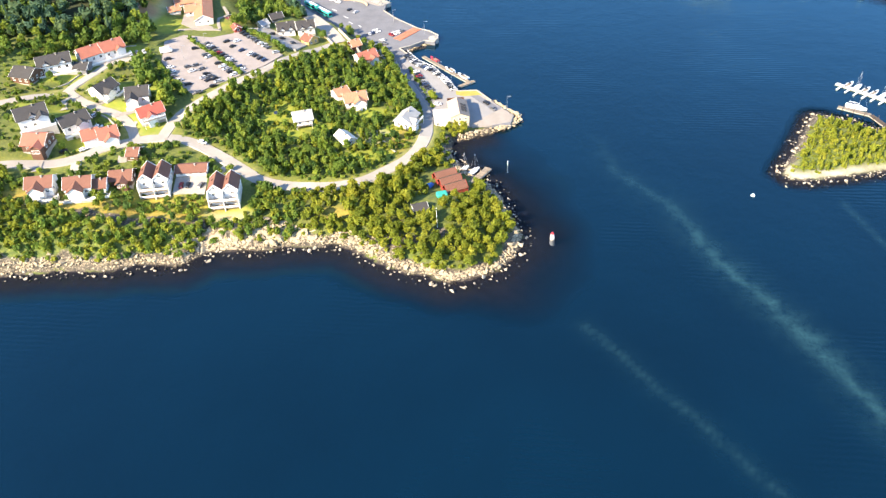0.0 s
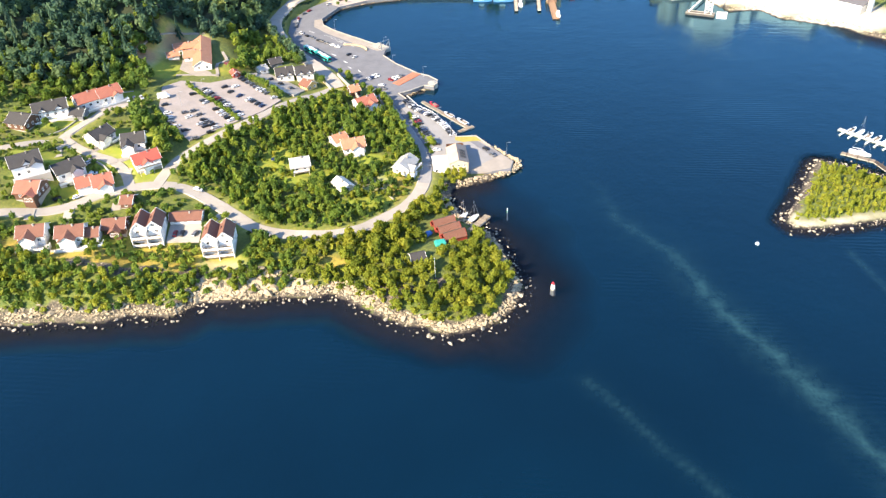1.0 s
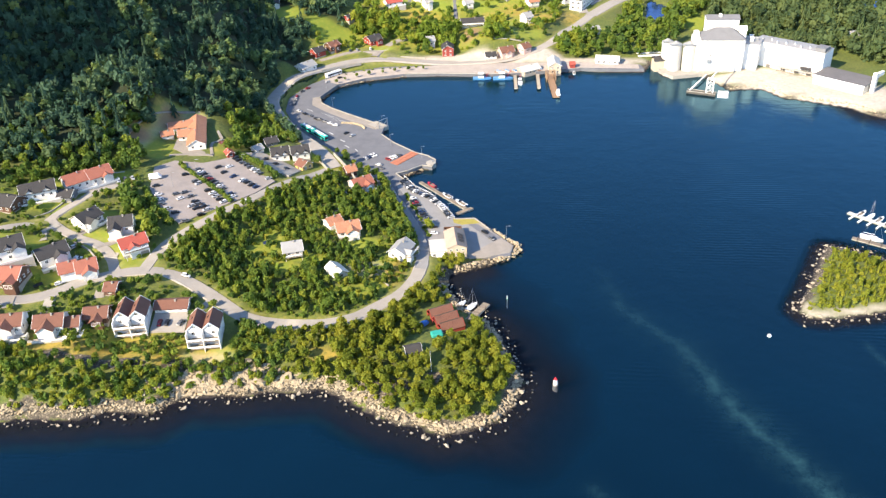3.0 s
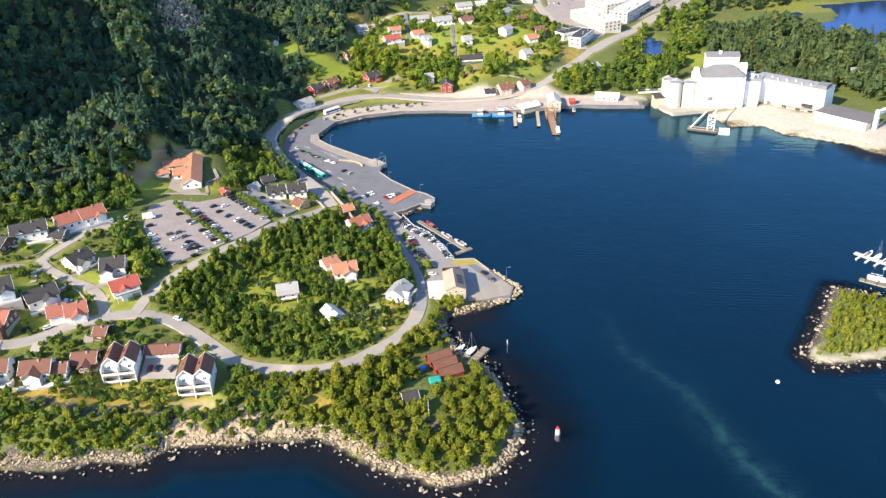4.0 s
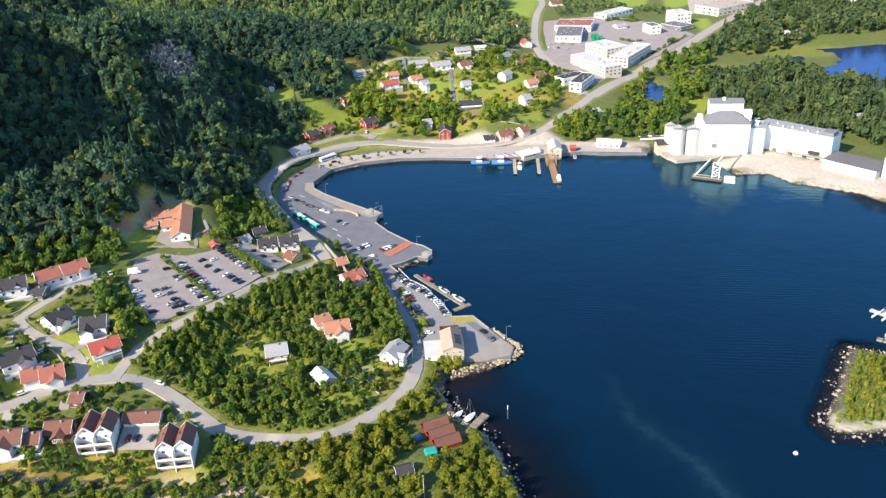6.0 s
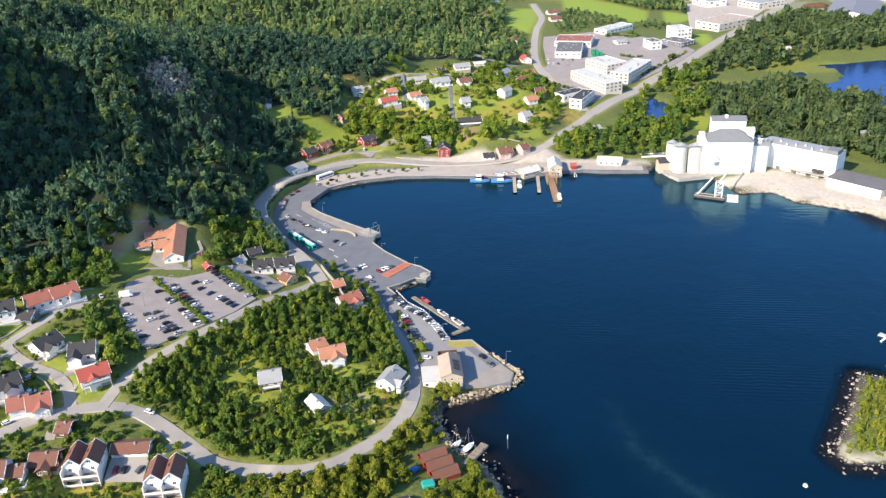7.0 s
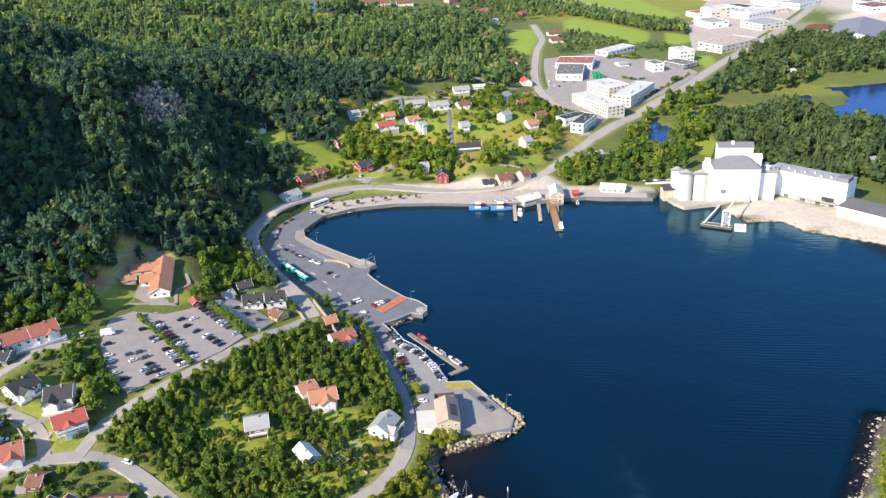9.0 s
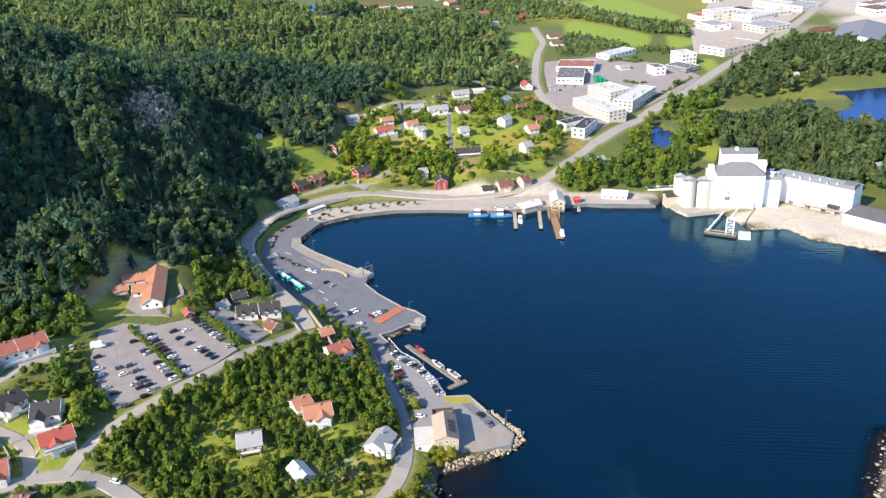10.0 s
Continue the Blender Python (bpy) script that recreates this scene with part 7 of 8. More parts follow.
for k, (x, y) in enumerate(PROMENADE_TREES):
    t = tree(x, y, 0.34 + 0.05 * (k % 3), k, "promenade trees", GREEN_CROWNS)
    t.location.z = QUAY_TOP
    tagged(t, "small round tree planted along the promenade")
QUAY_TREES = [(-94.7, 215.3), (-92.9, 222), (-90, 213.5), (-86, 211), (-82, 207), (-100.5, 201.5), (-103, 204.5), (-78.5, 205), (-74, 201), (-71, 198)]
for k, (x, y) in enumerate(QUAY_TREES):
    t = tree(x, y, 0.5 + 0.1 * (k % 3), k, "quay trees", GREEN_CROWNS)
    t.location.z = QUAY_TOP if signed_distance(np.array([x]), np.array([y]), QUAY)[0] > 0 else t.location.z
    tagged(t, "dense green tree between the road and the quay")
wood("knoll_wood", "dense green broadleaf thicket round the hilltop houses", [(scatter(KNOLL, 3.4, 0.8, 5, margin=1.7), MIDDLE, LEAF, 0.26, 0.60), (scatter(KNOLL, 3.3, 0.8, 54, margin=1.7), SLIM, LEAF, 0.32, 0.76), (scatter(KNOLL, 8.0, 0.4, 56, margin=2.4), FINE, LEAF, 0.62, 0.95), (scatter(KNOLL, 4.2, 0.5, 55, margin=2.0), SLIM, BANK_LEAF, 0.34, 0.76), (scatter(KNOLL, 2.4, 0.6, 15, lawn_free=0.75, margin=0.6), LOW, LEAF, 0.35, 1.05), (scatter(KNOLL, 4.0, 0.55, 25, lawn_free=None, margin=1.2, slack=1.5), SLIM, DRY_LEAF, 0.18, 0.50), (scatter(KNOLL, 3.0, 0.5, 28, lawn_free=None, margin=1.2, slack=1.5), LOW, BANK_LEAF, 0.3, 0.8), (scatter(SCRUB, 2.6, 0.55, 75, lawn_free=None, margin=0.8), LOW, DRY_LEAF, 0.3, 0.85), (scatter(SCRUB, 5.0, 0.6, 76, lawn_free=None, margin=1.4), MIDDLE, LEAF, 0.30, 0.62)])
wood("slope_wood", "scrubby yellow-green trees above the rocky shore", [(scatter(SLOPE, 3.2, 0.55, 6, margin=2.0, shore_gap=2.2), MIDDLE, DRY_LEAF, 0.28, 0.62), (scatter(SLOPE, 3.3, 0.5, 7, margin=2.0, shore_gap=2.4), SLIM, LEAF, 0.34, 0.74), (scatter(SLOPE, 2.4, 0.7, 16, shore_gap=0.8, margin=1.0), LOW, DRY_LEAF, 0.4, 1.05), (scatter(SLOPE, 2.6, 0.7, 86, shore_gap=1.4, margin=1.0), LOW, LEAF, 0.5, 1.3), (hedge_line([(-42.5, 69), (-39.5, 66.6), (-35.5, 66.2), (-32.8, 68.4)], 1.7, 99, 0.5), SLIM, DRY_LEAF, 0.36, 0.6), ((cape_x[240:], cape_y[240:]), MIDDLE, DRY_LEAF, 0.36, 0.74), (scatter(CAPE, 2.4, 0.7, 26, shore_gap=1.6, margin=0.8), LOW, DRY_LEAF, 0.5, 1.1)])
wood("shrubbery", "garden shrubs and low hedges between the houses", [(scatter([(-262, 140), (-262, 184), (-216, 178), (-192, 174), (-196, 160), (-214, 146), (-240, 136)], 3.8, 0.8, 38, lawn_free=None), MIDDLE, LEAF, 0.5, 0.95), (scatter(GARDENS, 2.5, 0.6, 9, lawn_free=0.8, margin=0.5, slack=2.2), LOW, LEAF, 0.4, 0.9), (scatter([(-200, 166), (-180, 165), (-173, 172), (-169, 184), (-179, 187), (-185, 204), (-181, 222), (-190, 230), (-200, 200)], 3.4, 0.85, 39, lawn_free=None), MIDDLE, LEAF, 0.55, 1.0), (scatter([(-170, 62), (-170, 76), (-148, 94), (-134, 97), (-112, 90), (-92, 81), (-98, 70), (-120, 62)], 2.4, 0.75, 29, lawn_free=None, margin=0.5, slack=2.0), LOW, LEAF, 0.5, 1.3), (scatter(BELT, 3.2, 0.95, 10, margin=2.8), MIDDLE, LEAF, 0.6, 1.1), (scatter(TOP_BELT, 3.4, 0.75, 11, margin=1.0), MIDDLE, LEAF, 0.5, 0.95)], "bushes")
# sunlit places on the hill get brighter leaf colour, the rest shade-blue
wood("hillside_wood", "dense dark green mixed forest on the steep hill", [(scatter(HILLSIDE, 5.0, 0.88, 12), COARSE, SHADE_WOOD_LEAF, 0.48, 1.12), (scatter(HILLSIDE, 6.2, 0.36, 22), SPRUCE, NEEDLE, 0.75, 1.3), (scatter(HILLSIDE, 5.4, 0.5, 32, lawn_free=0.6), FAR_LOW, SHADE_WOOD_LEAF, 0.8, 1.6), (scatter([(-350, 400), (-350, 520), (-260, 560), (-230, 500), (-280, 400)], 6.0, 0.3, 48), COARSE, FAR_LIT_LEAF, 0.6, 1.2), (scatter([(-310, 280), (-305, 350), (-262, 345), (-240, 300), (-240, 262), (-265, 250)], 5.6, 0.4, 51), COARSE, FAR_LIT_LEAF, 0.6, 1.15), (scatter([(-205, 380), (-186, 440), (-130, 440), (-140, 402), (-178, 370)], 5.6, 0.5, 52), COARSE, FAR_LIT_LEAF, 0.6, 1.15), (scatter(SUNNY_RIDGE, 4.6, 0.75, 46), COARSE, FAR_LIT_LEAF, 0.6, 1.1), (hedge_line([(-223, 325), (-226, 340), (-222, 356), (-212, 364), (-202, 358), (-197, 344), (-198, 328), (-206, 318)], 2.6, 49, 2.2), COARSE, SHADE_WOOD_LEAF, 0.4, 0.85), (hedge_line([(-214, 352), (-207, 346), (-204, 334), (-211, 328)], 5.0, 50, 2.5), COARSE, SHADE_WOOD_LEAF, 0.3, 0.55), (scatter(HILL_FOOT, 5.6, 0.5, 47), COARSE, FAR_LIT_LEAF, 0.7, 1.25), (scatter([(-262, 200), (-262, 300), (-215, 290), (-200, 240), (-205, 205)], 4.4, 0.6, 42), FAR_LOW, SHADE_WOOD_LEAF, 0.8, 1.5), (scatter([(-265, 176), (-265, 238), (-236, 245), (-206, 236), (-196, 206), (-214, 170)], 5.0, 0.55, 43), COARSE, FAR_LIT_LEAF, 0.4, 0.85)])
wood("distant_wood", "far green mixed forest beyond the village", [(scatter(FAR_WOOD, 7.4, 0.8, 13), ROUGH, FAR_LIT_LEAF, 0.8, 1.45), (scatter(FAR_WOOD, 8.4, 0.48, 23), SPRUCE, FAR_LIT_LEAF, 0.8, 1.5)])
wood("bank_trees", "loose green trees among the hillside gardens", [(scatter([(-84, 376), (-64, 377), (-53, 390), (-54, 402), (-78, 401)], 4.2, 0.9, 71, lawn_free=None, margin=1.0, slack=1.5), COARSE, BANK_LEAF, 0.75, 1.15), (scatter([(-37, 374), (-27, 374), (-22, 400), (-35, 404)], 4.2, 0.9, 72, lawn_free=None, margin=1.0, slack=1.5), COARSE, BANK_LEAF, 0.7, 1.1), (scatter([(6, 372), (24, 372), (32, 398), (14, 392)], 4.2, 0.9, 73, lawn_free=None, margin=1.0), COARSE, BANK_LEAF, 0.7, 1.1), (scatter([(-130, 392), (-108, 388), (-90, 396), (-98, 414), (-124, 410)], 4.4, 0.85, 74, lawn_free=None, margin=1.0, slack=1.0), COARSE, BANK_LEAF, 0.7, 1.1), (scatter(BANK, 5.0, 0.5, 14, lawn_free=0.5, margin=1.5), MIDDLE, BANK_LEAF, 0.45, 1.1), (scatter(BANK, 7.5, 0.45, 44, lawn_free=None, margin=2.0), MIDDLE, LEAF, 0.4, 0.9), (scatter(BANK, 4.2, 0.5, 24, lawn_free=0.9, margin=0.6), FAR_LOW, BANK_LEAF, 0.4, 1.0), (scatter([(-160, 246), (-150, 252), (-142, 226), (-137, 200), (-142, 196), (-147, 214), (-152, 232)], 3.6, 0.9, 34, lawn_free=None), MIDDLE, LEAF, 0.65, 1.15), (scatter([(-148, 186), (-139, 184), (-120, 160), (-117, 162), (-137, 188)], 2.5, 0.3, 35), LOW, LEAF, 0.5, 0.9), (hedge_line([(-118, 340), (-108, 346), (-92, 350), (-76, 352)], 6.0, 6, 0.2), LOW, LEAF, 0.6, 0.8)])
wood("river_wood", "green trees along the river mouth", [(scatter(RIVER_WOOD, 4.6, 0.72, 17, lawn_free=0.4), COARSE, LEAF, 0.55, 1.15), (scatter([(84, 400), (96, 412), (120, 470), (112, 500), (98, 470), (88, 440)], 4.4, 0.7, 87, lawn_free=0.6), COARSE, LEAF, 0.6, 1.2), (scatter(STREAM_SIDE, 5.2, 0.4, 88, lawn_free=None), COARSE, LAKE_LEAF, 0.5, 1.05)])
wood("lakeside_wood", "tall grey-green trees behind the factory", [(scatter(LAKE_WOOD, 5.8, 0.8, 18, lawn_free=0.4), COARSE, LAKE_LEAF, 0.7, 1.5), (scatter(LAKE_WOOD, 9.0, 0.5, 58, lawn_free=0.4), SPRUCE, LAKE_LEAF, 1.0, 1.6), (scatter(SHORE_WOOD, 6.9, 0.85, 19, lawn_free=0.4), ROUGH, LAKE_LEAF, 0.9, 1.6), (scatter(SHORE_WOOD, 10, 0.5, 59, lawn_free=0.4), SPRUCE, LAKE_LEAF, 1.0, 1.6), (scatter(HEDGEROWS, 7.0, 0.6, 20, lawn_free=0.4), ROUGH, FAR_LIT_LEAF, 0.7, 1.2), (scatter(FIELD_BELT, 5.0, 0.9, 61, lawn_free=None, margin=0.5), ROUGH, FAR_LIT_LEAF, 0.6, 1.0), (scatter(YARD_BELT, 5.0, 0.8, 62, lawn_free=None, margin=0.5), ROUGH, FAR_LIT_LEAF, 0.4, 0.8), (scatter(LANE_BELT, 5.0, 0.75, 63, lawn_free=None, margin=1.0), COARSE, FAR_LIT_LEAF, 0.5, 0.95), (hedge_line([(82, 697), (88, 680), (78, 676), (70, 684), (60, 677)], 3.0, 64, 1.5), LOW, LEAF, 0.9, 1.6), (hedge_line([(68, 606), (78, 600), (84, 604)], 2.5, 65, 1.2), LOW, LEAF, 0.8, 1.5), (hedge_line([(106, 592), (110, 598)], 2.5, 66, 1.0), COARSE, LEAF, 0.5, 0.7), (hedge_line([(60, 520), (80, 548), (100, 580), (122, 618)], 4.0, 67, 0.8), LOW, LEAF, 0.6, 1.2), (hedge_line([(10, 516), (18, 508), (28, 495)], 2.5, 68, 1.5), LOW, LEAF, 0.9, 1.6)])
wood("islet_wood", "low yellow-green conifers and scrub on the islet", [(scatter(ISLE_WOOD, 4.2, 0.6, 21, shore_gap=0), SLIM, DRY_LEAF, 0.34, 0.66), (scatter(ISLE_WOOD, 2.7, 0.85, 27, shore_gap=0), SPRUCE, DRY_LEAF, 0.20, 0.40), (scatter(ISLE_WOOD, 2.4, 0.8, 31, shore_gap=0), LOW, DRY_LEAF, 0.45, 0.9), (scatter(ISLE, 2.6, 0.8, 37, shore_gap=2.2), FAR_LOW, DRY_LEAF, 0.25, 0.5)])


wood("car_park_hedge", "clipped green hedges dividing the car park", [(hedge_line([(-156.5, 180), (-148, 172.6), (-136, 162.4), (-124.3, 152)], 1.2, 1), LOW, LEAF, 0.62, 0.95), (hedge_line([(-136, 197), (-124, 188), (-112, 177)], 1.4, 2, 0.9), LOW, LEAF, 0.8, 1.25), (hedge_line([(-160, 152), (-150, 139), (-141, 130)], 1.8, 3, 1.0), LOW, LEAF, 0.9, 1.5), (hedge_line([(-57.5, 185), (-52.6, 174), (-47.0, 161), (-42.6, 149)], 0.8, 4, 0.55), LOW, LEAF, 0.4, 0.85), (hedge_line([(-44.5, 158), (-42.5, 155.5)], 1.5, 94, 0.4), MIDDLE, BANK_LEAF, 0.4, 0.55), (hedge_line([(-71, 198), (-66.5, 186), (-60, 171), (-53, 155), (-48.6, 142)], 2.4, 95, 0.7), MIDDLE, LEAF, 0.45, 0.85), (hedge_line([(-70, 198), (-65, 185), (-58.6, 170), (-51.8, 155), (-47.2, 142), (-46.4, 130)], 1.2, 96, 0.6), LOW, LEAF, 0.5, 1.0), (hedge_line([(-113, 236), (-129, 256), (-141.2, 279), (-145, 298), (-142, 313), (-133.5, 331)], 1.3, 5, 0.3), LOW, SHADE_WOOD_LEAF, 0.4, 0.8), (hedge_line([(-118, 231), (-134, 253), (-146, 270), (-153.5, 284), (-155.5, 298), (-152.5, 314)], 3.2, 97, 0.8), COARSE, SHADE_WOOD_LEAF, 0.55, 0.95), (hedge_line([(-117, 232), (-133, 254), (-145, 271), (-152.6, 284), (-154.6, 298), (-151.6, 314)], 1.4, 98, 0.7), LOW, SHADE_WOOD_LEAF, 0.6, 1.2)], "hedge")

# ---- vehicles ----
def loft(sections):
    """A closed skin through cross-sections (x, half width, low, high)."""
    bm = bmesh.new()
    rows = []
    for x, w, lo, hi in sections:
        c = (hi - lo) * 0.25
        rows.append([bm.verts.new((x, sy * w * k, z)) for sy, k, z in ((-1, 0.94, lo), (-1, 1, lo + c), (-1, 1, hi - c), (-1, 0.9, hi), (1, 0.9, hi), (1, 1, hi - c), (1, 1, lo + c), (1, 0.94, lo))])
    for r, t in zip(rows, rows[1:]):
        for k in range(8):
            bm.faces.new((r[k], t[k], t[(k + 1) % 8], r[(k + 1) % 8]))
    bm.faces.new(rows[0])
    bm.faces.new(rows[-1][::-1])
    bmesh.ops.recalc_face_normals(bm, faces=bm.faces)
    return bm


def wheel_mesh():
    bm = tube(bmesh.new(), 0, 0, -0.11, 0.11, 0.32, 0.32, 12)
    bmesh.ops.rotate(bm, verts=bm.verts, matrix=Matrix.Rotation(radians(90), 3, "X"))
    return mesh_of("wheel", bm, TYRE)


WHEEL = wheel_mesh()


def make_car(colour, estate):
    k = 0.76
    c = thing("car", f"{colour} parked {'estate' if estate else 'hatchback'} car", "car", 0, 0, -50, 0, "parked cars")
    part("body", loft([(-2.15, 0.74, 0.42, 0.82), (-2.0, 0.86, 0.28, 0.98), (-1.2, 0.90, 0.24, 1.0), (0.9, 0.90, 0.24, 0.98), (1.7, 0.87, 0.26, 0.86), (2.1, 0.76, 0.32, 0.70)]), CAR_PAINT[colour], c)
    back = -2.0 if estate else -1.75
    part("glasshouse", loft([(back, 0.70, 0.95, 1.0), (back + 0.35, 0.74, 0.95, 1.40), (0.35, 0.74, 0.95, 1.42), (1.15, 0.76, 0.93, 0.97)]), GLASS, c)
    part("roof", loft([(back + 0.32, 0.66, 1.39, 1.43), (-0.6, 0.68, 1.41, 1.48), (0.38, 0.66, 1.40, 1.45)]), CAR_PAINT[colour], c)
    for x in (-1.32, 1.36):
        for y in (-0.84, 0.84):
            part("wheel", WHEEL, None, c, place=pose(x, y, 0.32))
    c.scale = (k, k, k)
    return c


COLOURS = ["white", "black", "grey", "silver", "blue", "red"]
MODELS = {(c, e): make_car(c, e) for c in COLOURS for e in (0, 1)}
used = set()
pick = random.Random(11)


def put_car(x, y, turn, colour=None):
    key = (colour or pick.choice(["white", "white", "white", "black", "black", "black", "black", "grey", "grey", "grey", "silver", "silver", "silver", "blue", "black", "grey", "white", "blue", "black", "grey", "silver", "red"]), pick.randint(0, 1))
    a, b = Vector((math.cos(radians(turn)), math.sin(radians(turn)), 0)) * 1.4, 0
    in_quay = signed_distance(np.array([x]), np.array([y]), QUAY)[0] > -1.5
    def top(px, py):
        if in_quay:
            return QUAY_TOP
        for name, (ring, _) in LOTS.items():
            if signed_distance(np.array([px]), np.array([py]), ring)[0] > -3:
                p = PLANES[name]
                return p[0] + p[1] * px + p[2] * py + 0.06
        return level(px, py) + 0.26
    s = Vector((-a.y, a.x, 0)) * 0.6
    z0, z1 = top(x - a.x, y - a.y), top(x + a.x, y + a.y)
    y0, y1 = top(x - s.x, y - s.y), top(x + s.x, y + s.y)
    tilt, lean = -math.degrees(math.atan2(z1 - z0, 2.8)), math.degrees(math.atan2(y1 - y0, 2 * s.length))
    m = pose(x, y, (z0 + z1) / 2 + 0.005, 0, 0, turn) @ pose(0, 0, 0, lean, tilt, 0)
    if key not in used:
        used.add(key)
        MODELS[key].matrix_basis = m @ Matrix.Diagonal((*MODELS[key].scale, 1))
        return MODELS[key]
    return copy_thing(MODELS[key], m)


def car_row(x0, y0, x1, y1, n, gaps=(), turn=None, wobble_turn=4.0):
    """Cars side by side between two places, across the row."""
    across = math.degrees(math.atan2(y1 - y0, x1 - x0)) + 90 if turn is None else turn
    for k in range(n):
        if k in gaps:
            continue
        f = k / max(1, n - 1)
        put_car(x0 + (x1 - x0) * f + pick.uniform(-0.15, 0.15), y0 + (y1 - y0) * f + pick.uniform(-0.3, 0.3), across + pick.uniform(-wobble_turn, wobble_turn) + pick.choice((0, 180)))


car_row(-135.5, 191.0, -115.3, 174.3, 10, (8,))
car_row(-135.8, 176.4, -118.2, 165.8, 8, (1, 3))
car_row(-139.7, 180.6, -135.4, 182.4, 2, turn=50)
car_row(-147.6, 176.6, -124.8, 155.6, 12, (9,))
car_row(-136.4, 158.9, -127.0, 150.2, 5)
car_row(-144.8, 165.6, -142.6, 164.0, 2)
put_car(-151.0, 171.0, 40, "black")
car_row(-148.1, 153.2, -145.4, 155.3, 2, turn=50)
car_row(-144.8, 150.2, -141.8, 152.4, 2, turn=48)
car_row(-138.2, 148.6, -131.4, 142.8, 4, turn=48)
car_row(-138.4, 144.6, -135.8, 143.2, 2, turn=48)
put_car(-132.0, 138.6, 48, "black")
car_row(-159.0, 158.6, -150.6, 143.8, 5, (1,), turn=35)
car_row(-146.9, 141.0, -142.4, 138.0, 2, turn=40)
put_car(-136.0, 132.6, 40, "grey")
put_car(-118, 152.5, 58, "white")
car_row(-60.3, 196.8, -54.6, 188.2, 7, turn=26)
car_row(-53.2, 187.3, -45.6, 181.1, 6, turn=40)
car_row(-44.2, 179.4, -40.2, 174.4, 4, turn=28)
car_row(-39.4, 172.8, -35.0, 164.2, 7, turn=28)
car_row(-53.6, 180.2, -45.0, 162.6, 10, (4,), turn=22)
put_car(-41.1, 156.0, 15, 'black')
put_car(-40.5, 150.8, 5, 'white')
put_car(-20.0, 152.5, -45, "black")
put_car(-16.8, 147.5, -45, "grey")
car_row(-131.4, 280.0, -119.4, 269.6, 4, turn=-40)
car_row(-117.0, 268.4, -106.6, 261.0, 4, turn=-15)
car_row(-82.4, 220.4, -78.8, 224.6, 4, turn=140)
car_row(-71.2, 219.6, -67.0, 224.4, 4, turn=140)
car_row(-74.5, 213.6, -72.9, 209.7, 2, turn=170)
car_row(-137.0, 290.5, -138.6, 302.4, 4, turn=95)
car_row(-137.4, 310.4, -135.2, 315.0, 2, turn=60)
car_row(-126.0, 326.0, -120.0, 333.0, 3, (1,), turn=50)
car_row(-98.5, 250.5, -94.5, 247.5, 2, turn=60)
put_car(-124.5, 101.0, -5, "white")
put_car(-125.0, 77.0, 95, 'red')
put_car(-122.6, 77.4, 92, 'black')
put_car(-118.0, 78.0, 75, "grey")
car_row(-178.5, 158.0, -170.5, 162.5, 4, turn=130)
put_car(-170.5, 110.5, 60, "silver")
put_car(-166.5, 104.5, 20, "white")
car_row(-172.5, 86.8, -165.8, 89.5, 2, turn=40)
car_row(-124.0, 198.0, -112.0, 189.0, 5, (1, 3), turn=60)
car_row(6, 592, 26, 590, 6, (2,), turn=90)
car_row(6, 578, 22, 576, 5, (3,), turn=90)
car_row(78, 545, 92, 566, 5, (1,), turn=20)
car_row(195, 718, 215, 750, 4, turn=0)
car_row(-120, 366, -108, 371, 4, (2,), turn=100)
for key in MODELS:
    if key not in used:
        put_car(-100 + 3 * len(used), 348, 20, key[0])
for ob in [m for k, m in MODELS.items() if k not in used]:
    for o in (*ob.children_recursive, ob):
        bpy.data.objects.remove(o)


def bus(x, y, turn, skin, label):
    b = thing("bus", label, "bus", x, y, QUAY_TOP, turn, "waiting buses")
    part("body", loft([(-6, 1.2, 0.4, 2.9), (-5.85, 1.27, 0.32, 3.05), (5.8, 1.27, 0.32, 3.05), (6, 1.18, 0.45, 2.9)]), skin, b)
    part("window_band", boxes((-5.6, -1.29, 1.35, 5.5, 1.29, 2.3)), GLASS, b)
    part("windscreen", boxes((5.7, -1.05, 1.2, 6.03, 1.05, 2.5)), GLASS, b)
    part("roof_panel", boxes((-5.2, -0.9, 3.05, 2.5, 0.9, 3.2), (3.4, -0.8, 3.05, 5.0, 0.8, 3.2), bevel=0.05), HULL_WHITE, b)
    for px_ in (-3.6, 3.4):
        for py_ in (-1.1, 1.1):
            part("wheel", WHEEL, None, b, place=pose(px_, py_, 0.46) @ Matrix.Diagonal((1.45, 1.5, 1.45, 1)))
    b.scale = (0.93, 0.93, 0.93)


bus(-119.0, 253.2, -44, BUS_PAINT, "turquoise city bus with a white roof panel")
bus(-110.4, 244.6, -44, BUS_PAINT, "turquoise city bus waiting behind another")
bus(-124.8, 337.2, 50, HULL_WHITE, "white coach parked by the waterfront")
van = thing("van", "white delivery van in the car park corner", "van", -162.0, 165.5, level(-162, 165.5) + 0.18, 20)
part("body", loft([(-2.6, 0.95, 0.35, 2.2), (-2.5, 1.0, 0.3, 2.35), (1.4, 1.0, 0.3, 2.35), (2.1, 0.96, 0.32, 1.3), (2.6, 0.85, 0.4, 1.05)]), CAR_PAINT["white"], van)
part("windscreen", loft([(1.5, 0.85, 1.3, 2.1), (2.05, 0.88, 1.28, 1.36)]), GLASS, van)
for px_ in (-1.7, 1.7):
    for py_ in (-0.92, 0.92):
        part("wheel", WHEEL, None, van, place=pose(px_, py_, 0.32))


